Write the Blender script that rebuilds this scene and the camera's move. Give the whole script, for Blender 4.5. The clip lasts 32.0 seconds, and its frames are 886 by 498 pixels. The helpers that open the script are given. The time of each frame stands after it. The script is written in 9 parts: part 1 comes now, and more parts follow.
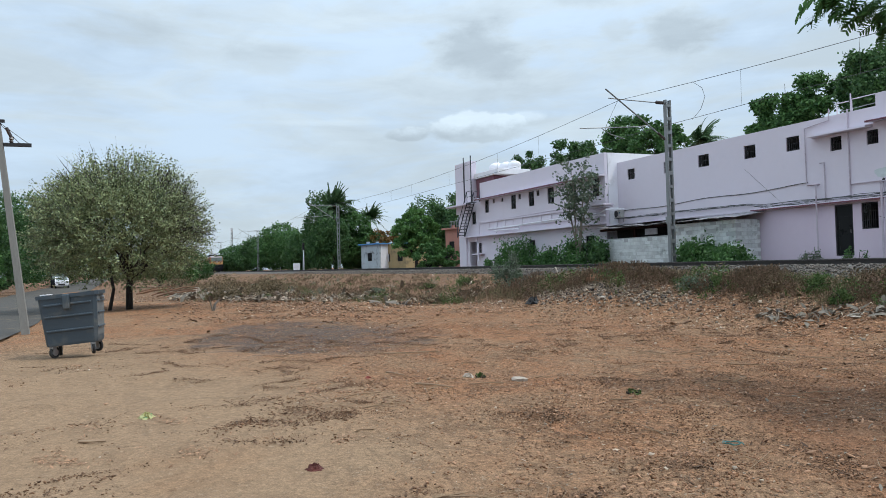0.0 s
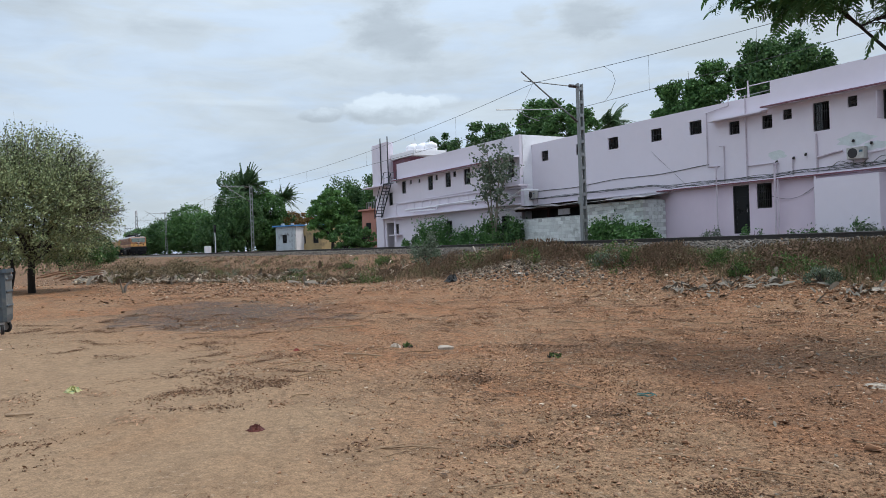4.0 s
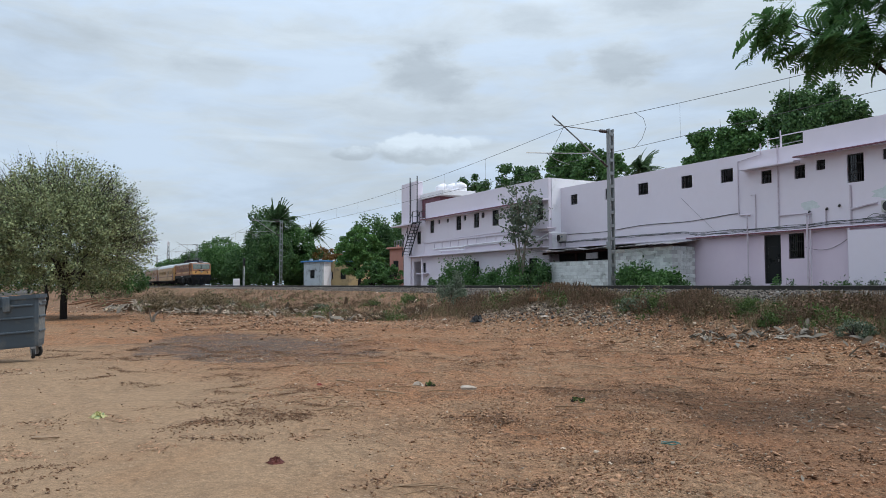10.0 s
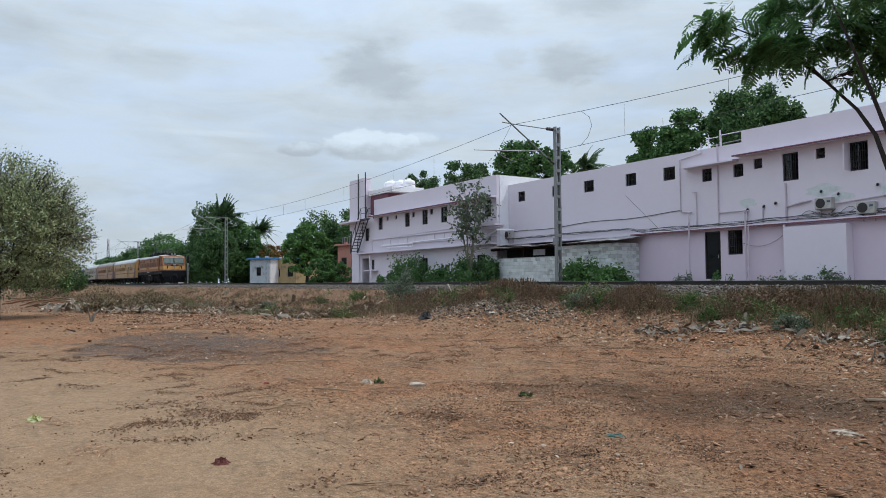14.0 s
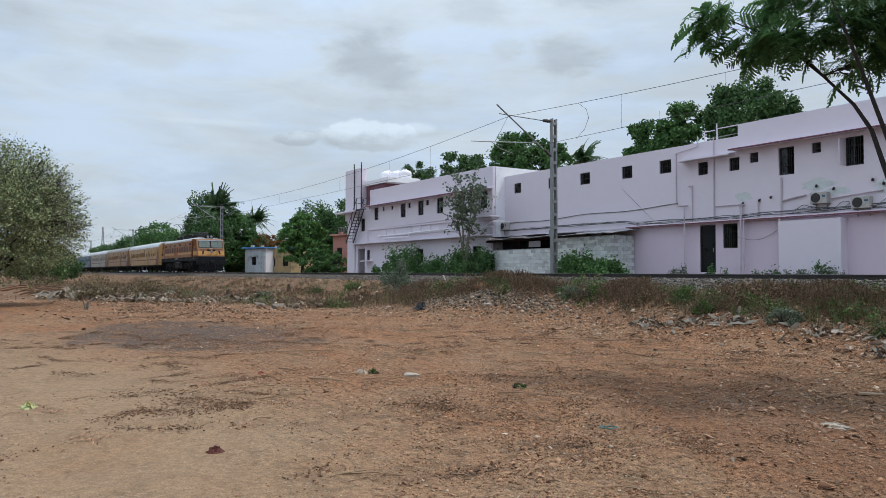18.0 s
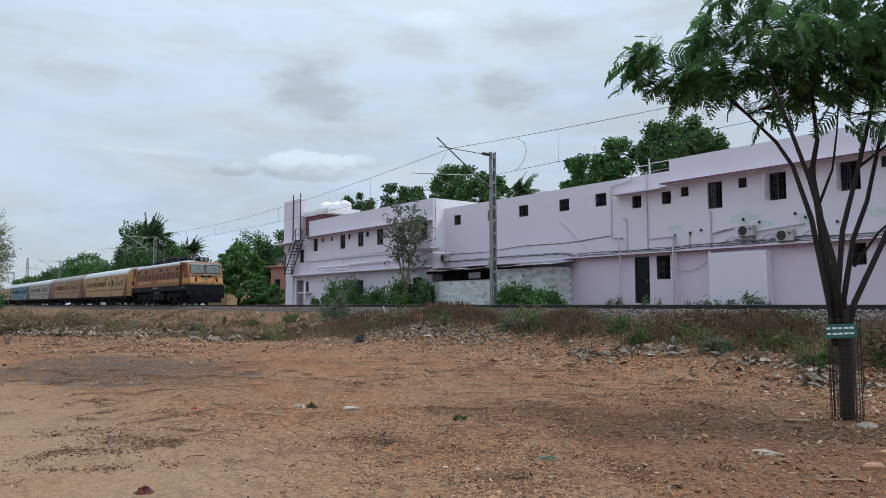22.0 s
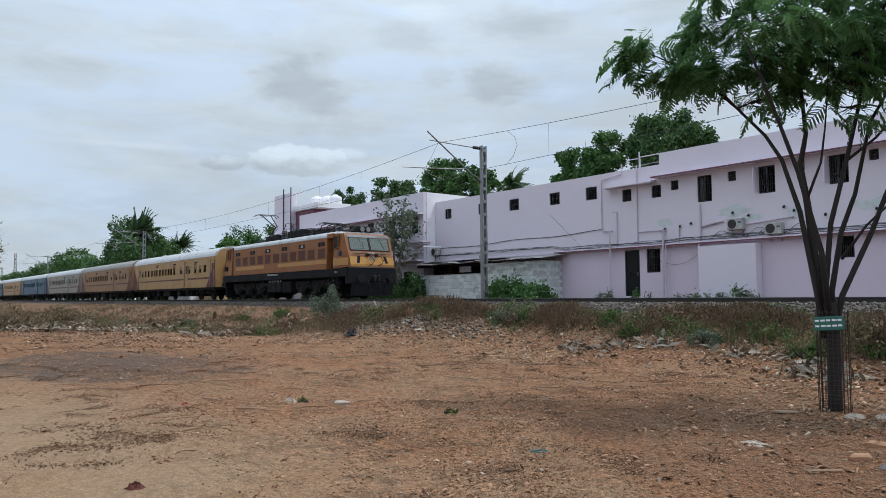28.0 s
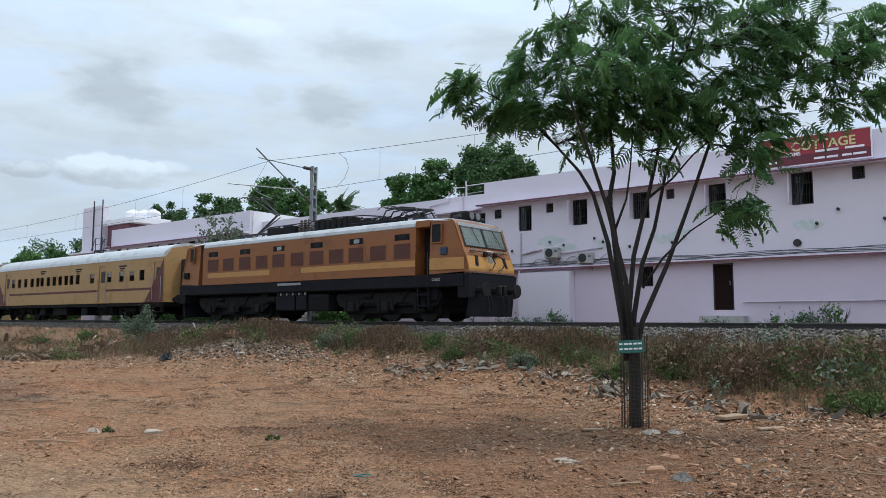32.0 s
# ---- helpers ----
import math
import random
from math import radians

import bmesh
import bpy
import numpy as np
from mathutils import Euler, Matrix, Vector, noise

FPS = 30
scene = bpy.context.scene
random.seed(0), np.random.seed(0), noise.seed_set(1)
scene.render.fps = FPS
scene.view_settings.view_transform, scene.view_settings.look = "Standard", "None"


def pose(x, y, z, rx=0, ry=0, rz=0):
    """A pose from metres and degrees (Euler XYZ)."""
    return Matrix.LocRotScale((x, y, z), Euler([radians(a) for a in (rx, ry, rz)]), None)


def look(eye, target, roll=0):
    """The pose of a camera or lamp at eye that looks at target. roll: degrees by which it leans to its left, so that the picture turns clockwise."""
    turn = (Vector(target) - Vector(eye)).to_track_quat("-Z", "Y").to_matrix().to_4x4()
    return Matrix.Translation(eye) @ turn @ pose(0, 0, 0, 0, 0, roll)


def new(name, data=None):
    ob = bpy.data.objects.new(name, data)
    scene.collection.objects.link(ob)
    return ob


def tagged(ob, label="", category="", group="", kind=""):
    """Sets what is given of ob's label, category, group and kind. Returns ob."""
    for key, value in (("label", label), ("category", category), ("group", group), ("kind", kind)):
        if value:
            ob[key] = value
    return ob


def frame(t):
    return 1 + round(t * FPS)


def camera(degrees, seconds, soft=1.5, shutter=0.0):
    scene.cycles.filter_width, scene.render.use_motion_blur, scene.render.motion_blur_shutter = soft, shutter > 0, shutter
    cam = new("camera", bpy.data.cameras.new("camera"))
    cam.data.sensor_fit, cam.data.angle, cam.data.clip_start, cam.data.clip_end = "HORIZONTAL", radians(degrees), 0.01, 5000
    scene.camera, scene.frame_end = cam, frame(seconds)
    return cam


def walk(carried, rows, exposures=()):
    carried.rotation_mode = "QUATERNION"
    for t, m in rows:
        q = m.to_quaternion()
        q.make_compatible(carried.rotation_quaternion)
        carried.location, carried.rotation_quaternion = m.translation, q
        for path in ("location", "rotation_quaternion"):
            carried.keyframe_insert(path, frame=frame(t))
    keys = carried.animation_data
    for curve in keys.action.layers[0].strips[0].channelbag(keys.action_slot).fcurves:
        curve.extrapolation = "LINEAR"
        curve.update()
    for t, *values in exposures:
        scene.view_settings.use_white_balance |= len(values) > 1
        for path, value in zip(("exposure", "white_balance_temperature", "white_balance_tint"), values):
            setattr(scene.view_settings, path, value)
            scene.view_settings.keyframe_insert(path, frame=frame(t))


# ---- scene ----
cam = camera(61.96, 32.0, 0.5)
PATH = [
    (0, pose(-0.234, 0.312, 1.762, 91.18, 1.70, 67.96)),
    (0.5, pose(-0.187, 0.256, 1.747, 91.38, 1.29, 63.06)),
    (1, pose(-0.119, 0.214, 1.717, 88.63, 0.46, 60.67)),
    (1.5, pose(-0.056, 0.124, 1.689, 89.06, 1.53, 59.02)),
    (2, pose(-0.028, 0.044, 1.669, 89.65, 0.70, 58.61)),
    (2.5, pose(-0.029, -0.045, 1.610, 92.03, 0.67, 62.23)),
    (3, pose(-0.052, 0.007, 1.633, 90.52, 2.03, 63.45)),
    (3.5, pose(-0.054, 0.017, 1.625, 89.68, 2.65, 61.93)),
    (5.5, pose(0.000, 0.000, 1.600, 91.92, -0.02, 61.03)),
    (6, pose(0.000, 0.000, 1.600, 93.15, -0.28, 62.60)),
    (6.5, pose(0.000, 0.000, 1.600, 93.23, -0.72, 64.69)),
    (7, pose(0.000, 0.000, 1.600, 92.84, -0.12, 64.29)),
    (7.5, pose(0.000, 0.000, 1.600, 92.82, 0.02, 62.93)),
    (8, pose(0.000, 0.000, 1.600, 92.73, 0.47, 62.93)),
    (8.5, pose(0.000, 0.000, 1.600, 92.63, 0.25, 62.42)),
    (9, pose(0.000, 0.000, 1.600, 92.83, 0.05, 62.89)),
    (9.5, pose(0.000, 0.000, 1.600, 92.78, 0.08, 63.02)),
    (10, pose(0.000, 0.000, 1.600, 92.77, 0.11, 63.42)),
    (10.5, pose(0.000, 0.000, 1.600, 93.19, 0.15, 63.15)),
    (11, pose(0.000, 0.000, 1.600, 92.99, 0.28, 63.28)),
    (11.5, pose(0.000, 0.000, 1.600, 93.08, -0.07, 62.96)),
    (12, pose(0.000, 0.000, 1.600, 93.09, -0.27, 62.16)),
    (12.5, pose(0.000, 0.000, 1.600, 92.91, -0.18, 59.33)),
    (13, pose(0.000, 0.000, 1.600, 93.41, 0.01, 58.72)),
    (13.5, pose(0.000, 0.000, 1.600, 92.49, 0.64, 59.07)),
    (14, pose(0.000, 0.000, 1.600, 92.50, 0.40, 59.44)),
    (14.5, pose(0.000, 0.000, 1.600, 92.65, 0.16, 59.15)),
    (16.5, pose(0.000, 0.000, 1.600, 92.35, 0.58, 59.05)),
    (17, pose(0.000, 0.000, 1.600, 92.27, 0.52, 59.01)),
    (17.5, pose(0.000, 0.000, 1.600, 91.97, 0.05, 59.16)),
    (18, pose(0.000, 0.000, 1.600, 91.80, -0.10, 59.08)),
    (18.5, pose(0.000, 0.000, 1.600, 91.80, 0.32, 58.68)),
    (19, pose(0.000, 0.000, 1.600, 91.92, 0.60, 58.25)),
    (19.5, pose(0.000, 0.000, 1.600, 92.22, 0.37, 57.59)),
    (20, pose(0.000, 0.000, 1.600, 92.67, 0.39, 57.02)),
    (20.5, pose(0.000, 0.000, 1.600, 93.04, 0.38, 56.55)),
    (21, pose(0.000, 0.000, 1.600, 93.35, 0.13, 56.01)),
    (21.5, pose(0.000, 0.000, 1.600, 93.93, 0.00, 55.28)),
    (22, pose(0.000, 0.000, 1.600, 94.24, 0.12, 54.44)),
    (22.5, pose(0.000, 0.000, 1.600, 94.51, 0.10, 53.41)),
    (23, pose(0.000, 0.000, 1.600, 94.15, 0.02, 52.30)),
    (23.5, pose(0.000, 0.000, 1.600, 93.95, 0.23, 51.70)),
    (24, pose(0.000, 0.000, 1.600, 94.33, -0.01, 51.92)),
    (24.5, pose(0.000, 0.000, 1.600, 94.11, 0.28, 52.68)),
    (25, pose(0.000, 0.000, 1.600, 93.73, 0.69, 56.53)),
    (25.5, pose(0.000, 0.000, 1.600, 93.26, 0.43, 58.79)),
    (27.5, pose(0.000, 0.000, 1.600, 93.33, 0.29, 55.18)),
    (28, pose(0.000, 0.000, 1.600, 93.77, 0.34, 53.74)),
    (28.5, pose(0.000, 0.000, 1.600, 93.51, 0.29, 52.54)),
    (29, pose(0.000, 0.000, 1.600, 93.69, 0.22, 51.51)),
    (29.5, pose(0.000, 0.000, 1.600, 93.76, 0.07, 50.18)),
    (30, pose(0.000, 0.000, 1.600, 94.16, 0.09, 48.58)),
    (30.5, pose(0.000, 0.000, 1.600, 94.57, 0.16, 46.38)),
    (31, pose(0.000, 0.000, 1.600, 95.03, -0.13, 44.36)),
    (31.5, pose(0.000, 0.000, 1.600, 95.61, -0.29, 41.71)),
    (32, pose(0.000, 0.000, 1.600, 95.52, -0.14, 40.43)),
]
walk(cam, PATH, exposures=[(0.0, 0.12, 6380, 7), (2.0, 0.08, 6500, 10), (6.0, 0.05, 6500, 10), (12.0, 0.0, 6500, 10), (24.0, -0.02, 6500, 10), (28.0, -0.04, 6500, 10), (30.5, -0.02, 6500, 10), (32.0, 0.11, 6450, 9)])

# ---- sky, sun ----
SUN_AZ, SUN_EL = 57.0, 62.0          # degrees: from +x towards +y, above the horizon
world = bpy.data.worlds.new("sky")
scene.world = world
world.use_nodes = True


class Nodes:
    """A node tree with short ways to add nodes and sums."""

    def __init__(self, tree):
        self.t = tree

    def add(self, kind):
        return self.t.nodes.new(kind)

    def put(self, socket, v):
        if isinstance(v, bpy.types.NodeSocket):
            self.t.links.new(v, socket)
        elif v is not None:
            socket.default_value = v

    def math(self, op, a, b=None, c=None):
        n = self.add("ShaderNodeMath")
        n.operation = op
        for i, v in enumerate((a, b, c)):
            self.put(n.inputs[i], v)
        return n.outputs[0]

    def vmath(self, op, a, b=None):
        n = self.add("ShaderNodeVectorMath")
        n.operation = op
        self.put(n.inputs[0], a)
        self.put(n.inputs[1], b)
        return n.outputs[0]

    def mix(self, fac, a, b, blend="MIX"):
        n = self.add("ShaderNodeMix")
        n.data_type, n.blend_type = "RGBA", blend
        self.put(n.inputs[0], fac)
        for s, v in ((n.inputs[6], a), (n.inputs[7], b)):
            self.put(s, (*v, 1.0) if isinstance(v, tuple) and len(v) == 3 else v)
        return n.outputs[2]

    def noise(self, vec, scale, detail=4.0, rough=0.55, distort=0.0):
        n = self.add("ShaderNodeTexNoise")
        self.put(n.inputs["Vector"], vec)
        self.put(n.inputs["Scale"], scale)
        self.put(n.inputs["Detail"], detail)
        self.put(n.inputs["Roughness"], rough)
        self.put(n.inputs["Distortion"], distort)
        return n.outputs[0]

    def ramp(self, fac, a, b, lo=0.0, hi=1.0):
        n = self.add("ShaderNodeMapRange")
        n.interpolation_type = "SMOOTHSTEP"
        for i, v in enumerate((fac, a, b, lo, hi)):
            self.put(n.inputs[i], v)
        return n.outputs[0]


def build_sky():
    w = Nodes(world.node_tree)
    w.t.nodes.clear()
    out = w.add("ShaderNodeOutputWorld")
    back = w.add("ShaderNodeBackground")
    w.put(out.inputs[0], back.outputs[0])
    blue = w.add("ShaderNodeTexSky")
    blue.sky_type, blue.sun_disc, blue.dust_density = "NISHITA", False, 2.0
    blue.sun_elevation, blue.sun_rotation = radians(SUN_EL), radians(90 - SUN_AZ)
    way = w.add("ShaderNodeTexCoord").outputs["Generated"]
    sep = w.add("ShaderNodeSeparateXYZ")
    w.put(sep.inputs[0], way)
    x, y, z = sep.outputs
    up = w.math("MAXIMUM", z, 0.0)
    # bearing and height in degrees
    az = w.math("MULTIPLY", w.math("ARCTAN2", y, x), 180 / math.pi)
    az = w.math("ADD", az, w.math("MULTIPLY", w.math("LESS_THAN", az, -90.0), 360.0))
    el = w.math("MULTIPLY", w.math("ARCSINE", z), 180 / math.pi)

    def layer(ka, ke, shift, detail, rough, distort=0.0):
        """Noise over the sky, drawn out sideways."""
        c = w.add("ShaderNodeCombineXYZ")
        w.put(c.inputs[0], w.math("MULTIPLY_ADD", az, ka, shift))
        w.put(c.inputs[1], w.math("MULTIPLY_ADD", el, ke, shift * 0.7))
        c.inputs[2].default_value = shift
        return w.noise(c.outputs[0], 1.0, detail, rough, distort)

    # cloud sheet: the way met with a flat layer
    flat = w.math("ADD", up, 0.16)
    lay = w.add("ShaderNodeCombineXYZ")
    w.put(lay.inputs[0], w.math("DIVIDE", x, flat))
    w.put(lay.inputs[1], w.math("DIVIDE", y, flat))
    big = w.noise(lay.outputs[0], 0.8, 6.0, 0.55, 0.3)
    streak = layer(0.075, 0.34, 4.0, 7.0, 0.58, 0.5)
    wisp = layer(0.16, 0.60, 11.0, 7.0, 0.62, 0.7)
    puff = w.math("SUBTRACT", layer(0.24, 0.46, 2.0, 6.0, 0.62, 0.2), 0.5)
    lumps = w.math("SUBTRACT", layer(0.42, 0.62, 7.0, 5.0, 0.58), 0.5)

    def mass(a, e, sa, se, up_soft=1.0):
        """How far inside a cloud with its middle at bearing a and height e; its base is flatter than its top."""
        da = w.math("DIVIDE", w.math("SUBTRACT", az, a), sa)
        de = w.math("SUBTRACT", el, e)
        de = w.math("DIVIDE", w.math("ADD", w.math("MULTIPLY", w.math("MAXIMUM", de, 0.0), up_soft), w.math("MINIMUM", de, 0.0)), se)
        d = w.math("ADD", w.math("MULTIPLY", da, da), w.math("MULTIPLY", de, de))
        return w.math("EXPONENT", w.math("MULTIPLY", d, -1.0))

    def total(items):
        out = None
        for *where, power, lo, hi, k, grain in items:
            v = w.math("ADD", mass(*where), w.math("MULTIPLY", grain, k))
            v = w.math("MULTIPLY", w.ramp(v, lo, hi), power)
            out = v if out is None else w.math("ADD", out, v)
        return out

    dark = total([(154.7, 15.5, 4.4, 1.7, 0.60, 0.95, 0.26, 0.88, 1.1, puff), (139.6, 16.2, 3.4, 1.5, 0.8, 0.95, 0.28, 0.88, 1.1, puff),
                  (171.4, 15.6, 3.8, 1.5, 0.9, 0.50, 0.32, 0.95, 1.0, puff), (155.0, 18.6, 4.6, 1.8, 0.9, 0.35, 0.30, 1.0, 1.2, puff),
                  (146.6, 19.8, 3.6, 1.7, 0.9, 0.62, 0.32, 0.95, 1.2, puff), (137.6, 20.6, 5.0, 1.5, 0.9, 0.62, 0.32, 0.95, 1.2, puff),
                  (144.0, 16.9, 1.6, 0.9, 1.0, 0.40, 0.35, 0.95, 1.1, puff), (162.5, 19.4, 4.5, 1.0, 1.0, 0.35, 0.35, 1.0, 1.2, puff),
                  (152.2, 12.9, 5.0, 0.8, 1.0, 0.30, 0.35, 1.0, 1.1, puff), (126.0, 21.0, 5.0, 1.8, 1.0, 0.55, 0.3, 0.95, 1.1, puff),
                  (181.0, 17.0, 5.0, 1.5, 1.0, 0.45, 0.3, 0.95, 1.1, puff), (176.5, 18.6, 4.0, 0.8, 1.0, 0.32, 0.35, 1.0, 1.1, puff)])
    # one heaped cloud low in the sky: white lumps over a grey base
    heap = total([(155.0, 10.4, 4.6, 1.35, 0.95, 1.0, 0.40, 0.58, 0.75, lumps), (160.4, 10.1, 2.2, 0.7, 1.0, 0.9, 0.42, 0.62, 0.75, lumps),
                  (151.2, 10.9, 2.0, 0.8, 1.0, 0.6, 0.42, 0.75, 0.8, lumps)])
    heap = w.math("MINIMUM", heap, 1.0)
    crest = w.ramp(w.math("ADD", el, w.math("MULTIPLY", lumps, 2.6)), 9.6, 11.2, -0.12, 0.17)
    gap = total([(145.6, 21.6, 3.2, 1.0, 1.0, 0.7, 0.3, 0.9, 1.0, puff), (166.0, 11.0, 6.0, 0.35, 1.0, 0.45, 0.4, 1.0, 0.9, puff), (141.0, 12.6, 8.0, 1.2, 1.0, 0.3, 0.3, 1.0, 1.0, puff)])
    # an overcast dome: brighter overhead
    dome = w.math("MULTIPLY_ADD", w.ramp(up, 0.16, 0.95), 0.80, 0.715)
    thick = w.math("ADD", w.math("MULTIPLY", big, 0.45), w.math("ADD", w.math("MULTIPLY", streak, 0.35), w.math("MULTIPLY", wisp, 0.20)))
    sheet = w.ramp(thick, 0.38, 0.62, -0.085, 0.075)
    bright = w.math("ADD", dome, sheet)
    bright = w.math("SUBTRACT", bright, w.math("MULTIPLY", dark, 0.20))
    bright = w.math("ADD", bright, w.math("MULTIPLY", gap, 0.10))
    bright = w.math("ADD", bright, w.math("MULTIPLY", heap, crest))
    tint = w.mix(w.ramp(w.math("SUBTRACT", streak, w.math("MULTIPLY", dark, 0.25)), 0.40, 0.60), (0.845, 0.975, 1.095), (0.775, 0.945, 1.155))
    tint = w.mix(w.math("MINIMUM", w.math("MAXIMUM", dark, heap), 1.0), tint, (0.832, 0.965, 1.09))
    grey = w.mix(1.0, tint, bright, "MULTIPLY")
    thin = w.vmath("SCALE", blue.outputs[0])
    thin.node.inputs[3].default_value = 0.10
    sky = w.mix(0.92, thin, grey)
    w.put(back.inputs[0], sky)
    back.inputs[1].default_value = 1.0


build_sky()
sun = new("sun", bpy.data.lights.new("sun", "SUN"))
sun.data.energy, sun.data.angle, sun.data.color = 1.75, radians(8.0), (1.0, 0.96, 0.90)
sun.matrix_world = look((30 * math.cos(radians(SUN_AZ)), 30 * math.sin(radians(SUN_AZ)), 50), (0, 0, 50 - 30 * math.tan(radians(SUN_EL))))


# ---- materials ----
def surface(name, base, vary=0.12, scale=3.0, rough=0.7, bump=0.2, bump_scale=40.0, metal=0.0, stain=None, stain_amount=0.3,
            stain_scale=1.2, space="Object", random_amount=0.0, island=0.0, stretch=(1, 1, 1), transmission=0.0, spec=0.5):
    """A weathered surface: two scales of colour, a stain colour in patches, fine relief."""
    m = bpy.data.materials.new(name)
    m.use_nodes = True
    w = Nodes(m.node_tree)
    b = m.node_tree.nodes["Principled BSDF"]
    where = w.add("ShaderNodeNewGeometry").outputs["Position"] if space == "World" else w.add("ShaderNodeTexCoord").outputs["Object"]
    if stretch != (1, 1, 1):
        where = w.vmath("MULTIPLY", where, stretch)
    large = w.noise(where, scale, 5.0, 0.6)
    small = w.noise(where, scale * 11, 3.0, 0.6)
    shade = w.math("ADD", w.math("MULTIPLY", w.math("SUBTRACT", large, 0.5), 2.4 * vary), w.math("MULTIPLY", w.math("SUBTRACT", small, 0.5), 1.6 * vary))
    if random_amount:
        shade = w.math("ADD", shade, w.math("MULTIPLY", w.math("SUBTRACT", w.add("ShaderNodeObjectInfo").outputs["Random"], 0.5), random_amount))
    if island:
        shade = w.math("ADD", shade, w.math("MULTIPLY", w.math("SUBTRACT", w.add("ShaderNodeNewGeometry").outputs["Random Per Island"], 0.5), island))
    col = w.mix(1.0, base, w.math("ADD", shade, 1.0), "MULTIPLY")
    if stain:
        patch = w.ramp(w.noise(where, stain_scale, 7.0, 0.65, 0.4), 0.5, 0.72, 0.0, stain_amount * 1.6)
        col = w.mix(patch, col, stain)
    w.put(b.inputs["Base Color"], col)
    w.put(b.inputs["Roughness"], w.ramp(large, 0.3, 0.7, max(rough - 0.1, 0.03), min(rough + 0.1, 1.0)))
    b.inputs["Metallic"].default_value = metal
    b.inputs["Specular IOR Level"].default_value = spec
    b.inputs["Transmission Weight"].default_value = transmission
    if bump:
        n = w.add("ShaderNodeBump")
        n.inputs["Strength"].default_value = bump
        n.inputs["Distance"].default_value = 0.02
        w.put(n.inputs["Height"], w.noise(where, bump_scale, 4.0, 0.6))
        w.put(b.inputs["Normal"], n.outputs[0])
    return m


def leaf_surface(name, a, b, rough=0.55, shine=0.25, clear=0.16):
    """Leaves: colour per leaf and per bough, some light let through."""
    m = bpy.data.materials.new(name)
    m.use_nodes = True
    w = Nodes(m.node_tree)
    p = m.node_tree.nodes["Principled BSDF"]
    g = w.add("ShaderNodeNewGeometry")
    big = w.noise(g.outputs["Position"], 0.7, 3.0)
    f = w.math("ADD", w.math("MULTIPLY", g.outputs["Random Per Island"], 0.65), w.math("MULTIPLY", big, 0.5))
    w.put(p.inputs["Base Color"], w.mix(w.ramp(f, 0.15, 0.95), a, b))
    p.inputs["Roughness"].default_value = rough
    p.inputs["Specular IOR Level"].default_value = shine
    t = w.add("ShaderNodeBsdfTranslucent")
    w.put(t.inputs[0], w.mix(0.5, w.mix(f, a, b), (0.11, 0.235, 0.085)))
    mx = w.add("ShaderNodeMixShader")
    mx.inputs[0].default_value = clear
    w.put(mx.inputs[1], p.outputs[0])
    w.put(mx.inputs[2], t.outputs[0])
    w.put(m.node_tree.nodes["Material Output"].inputs[0], mx.outputs[0])
    return m


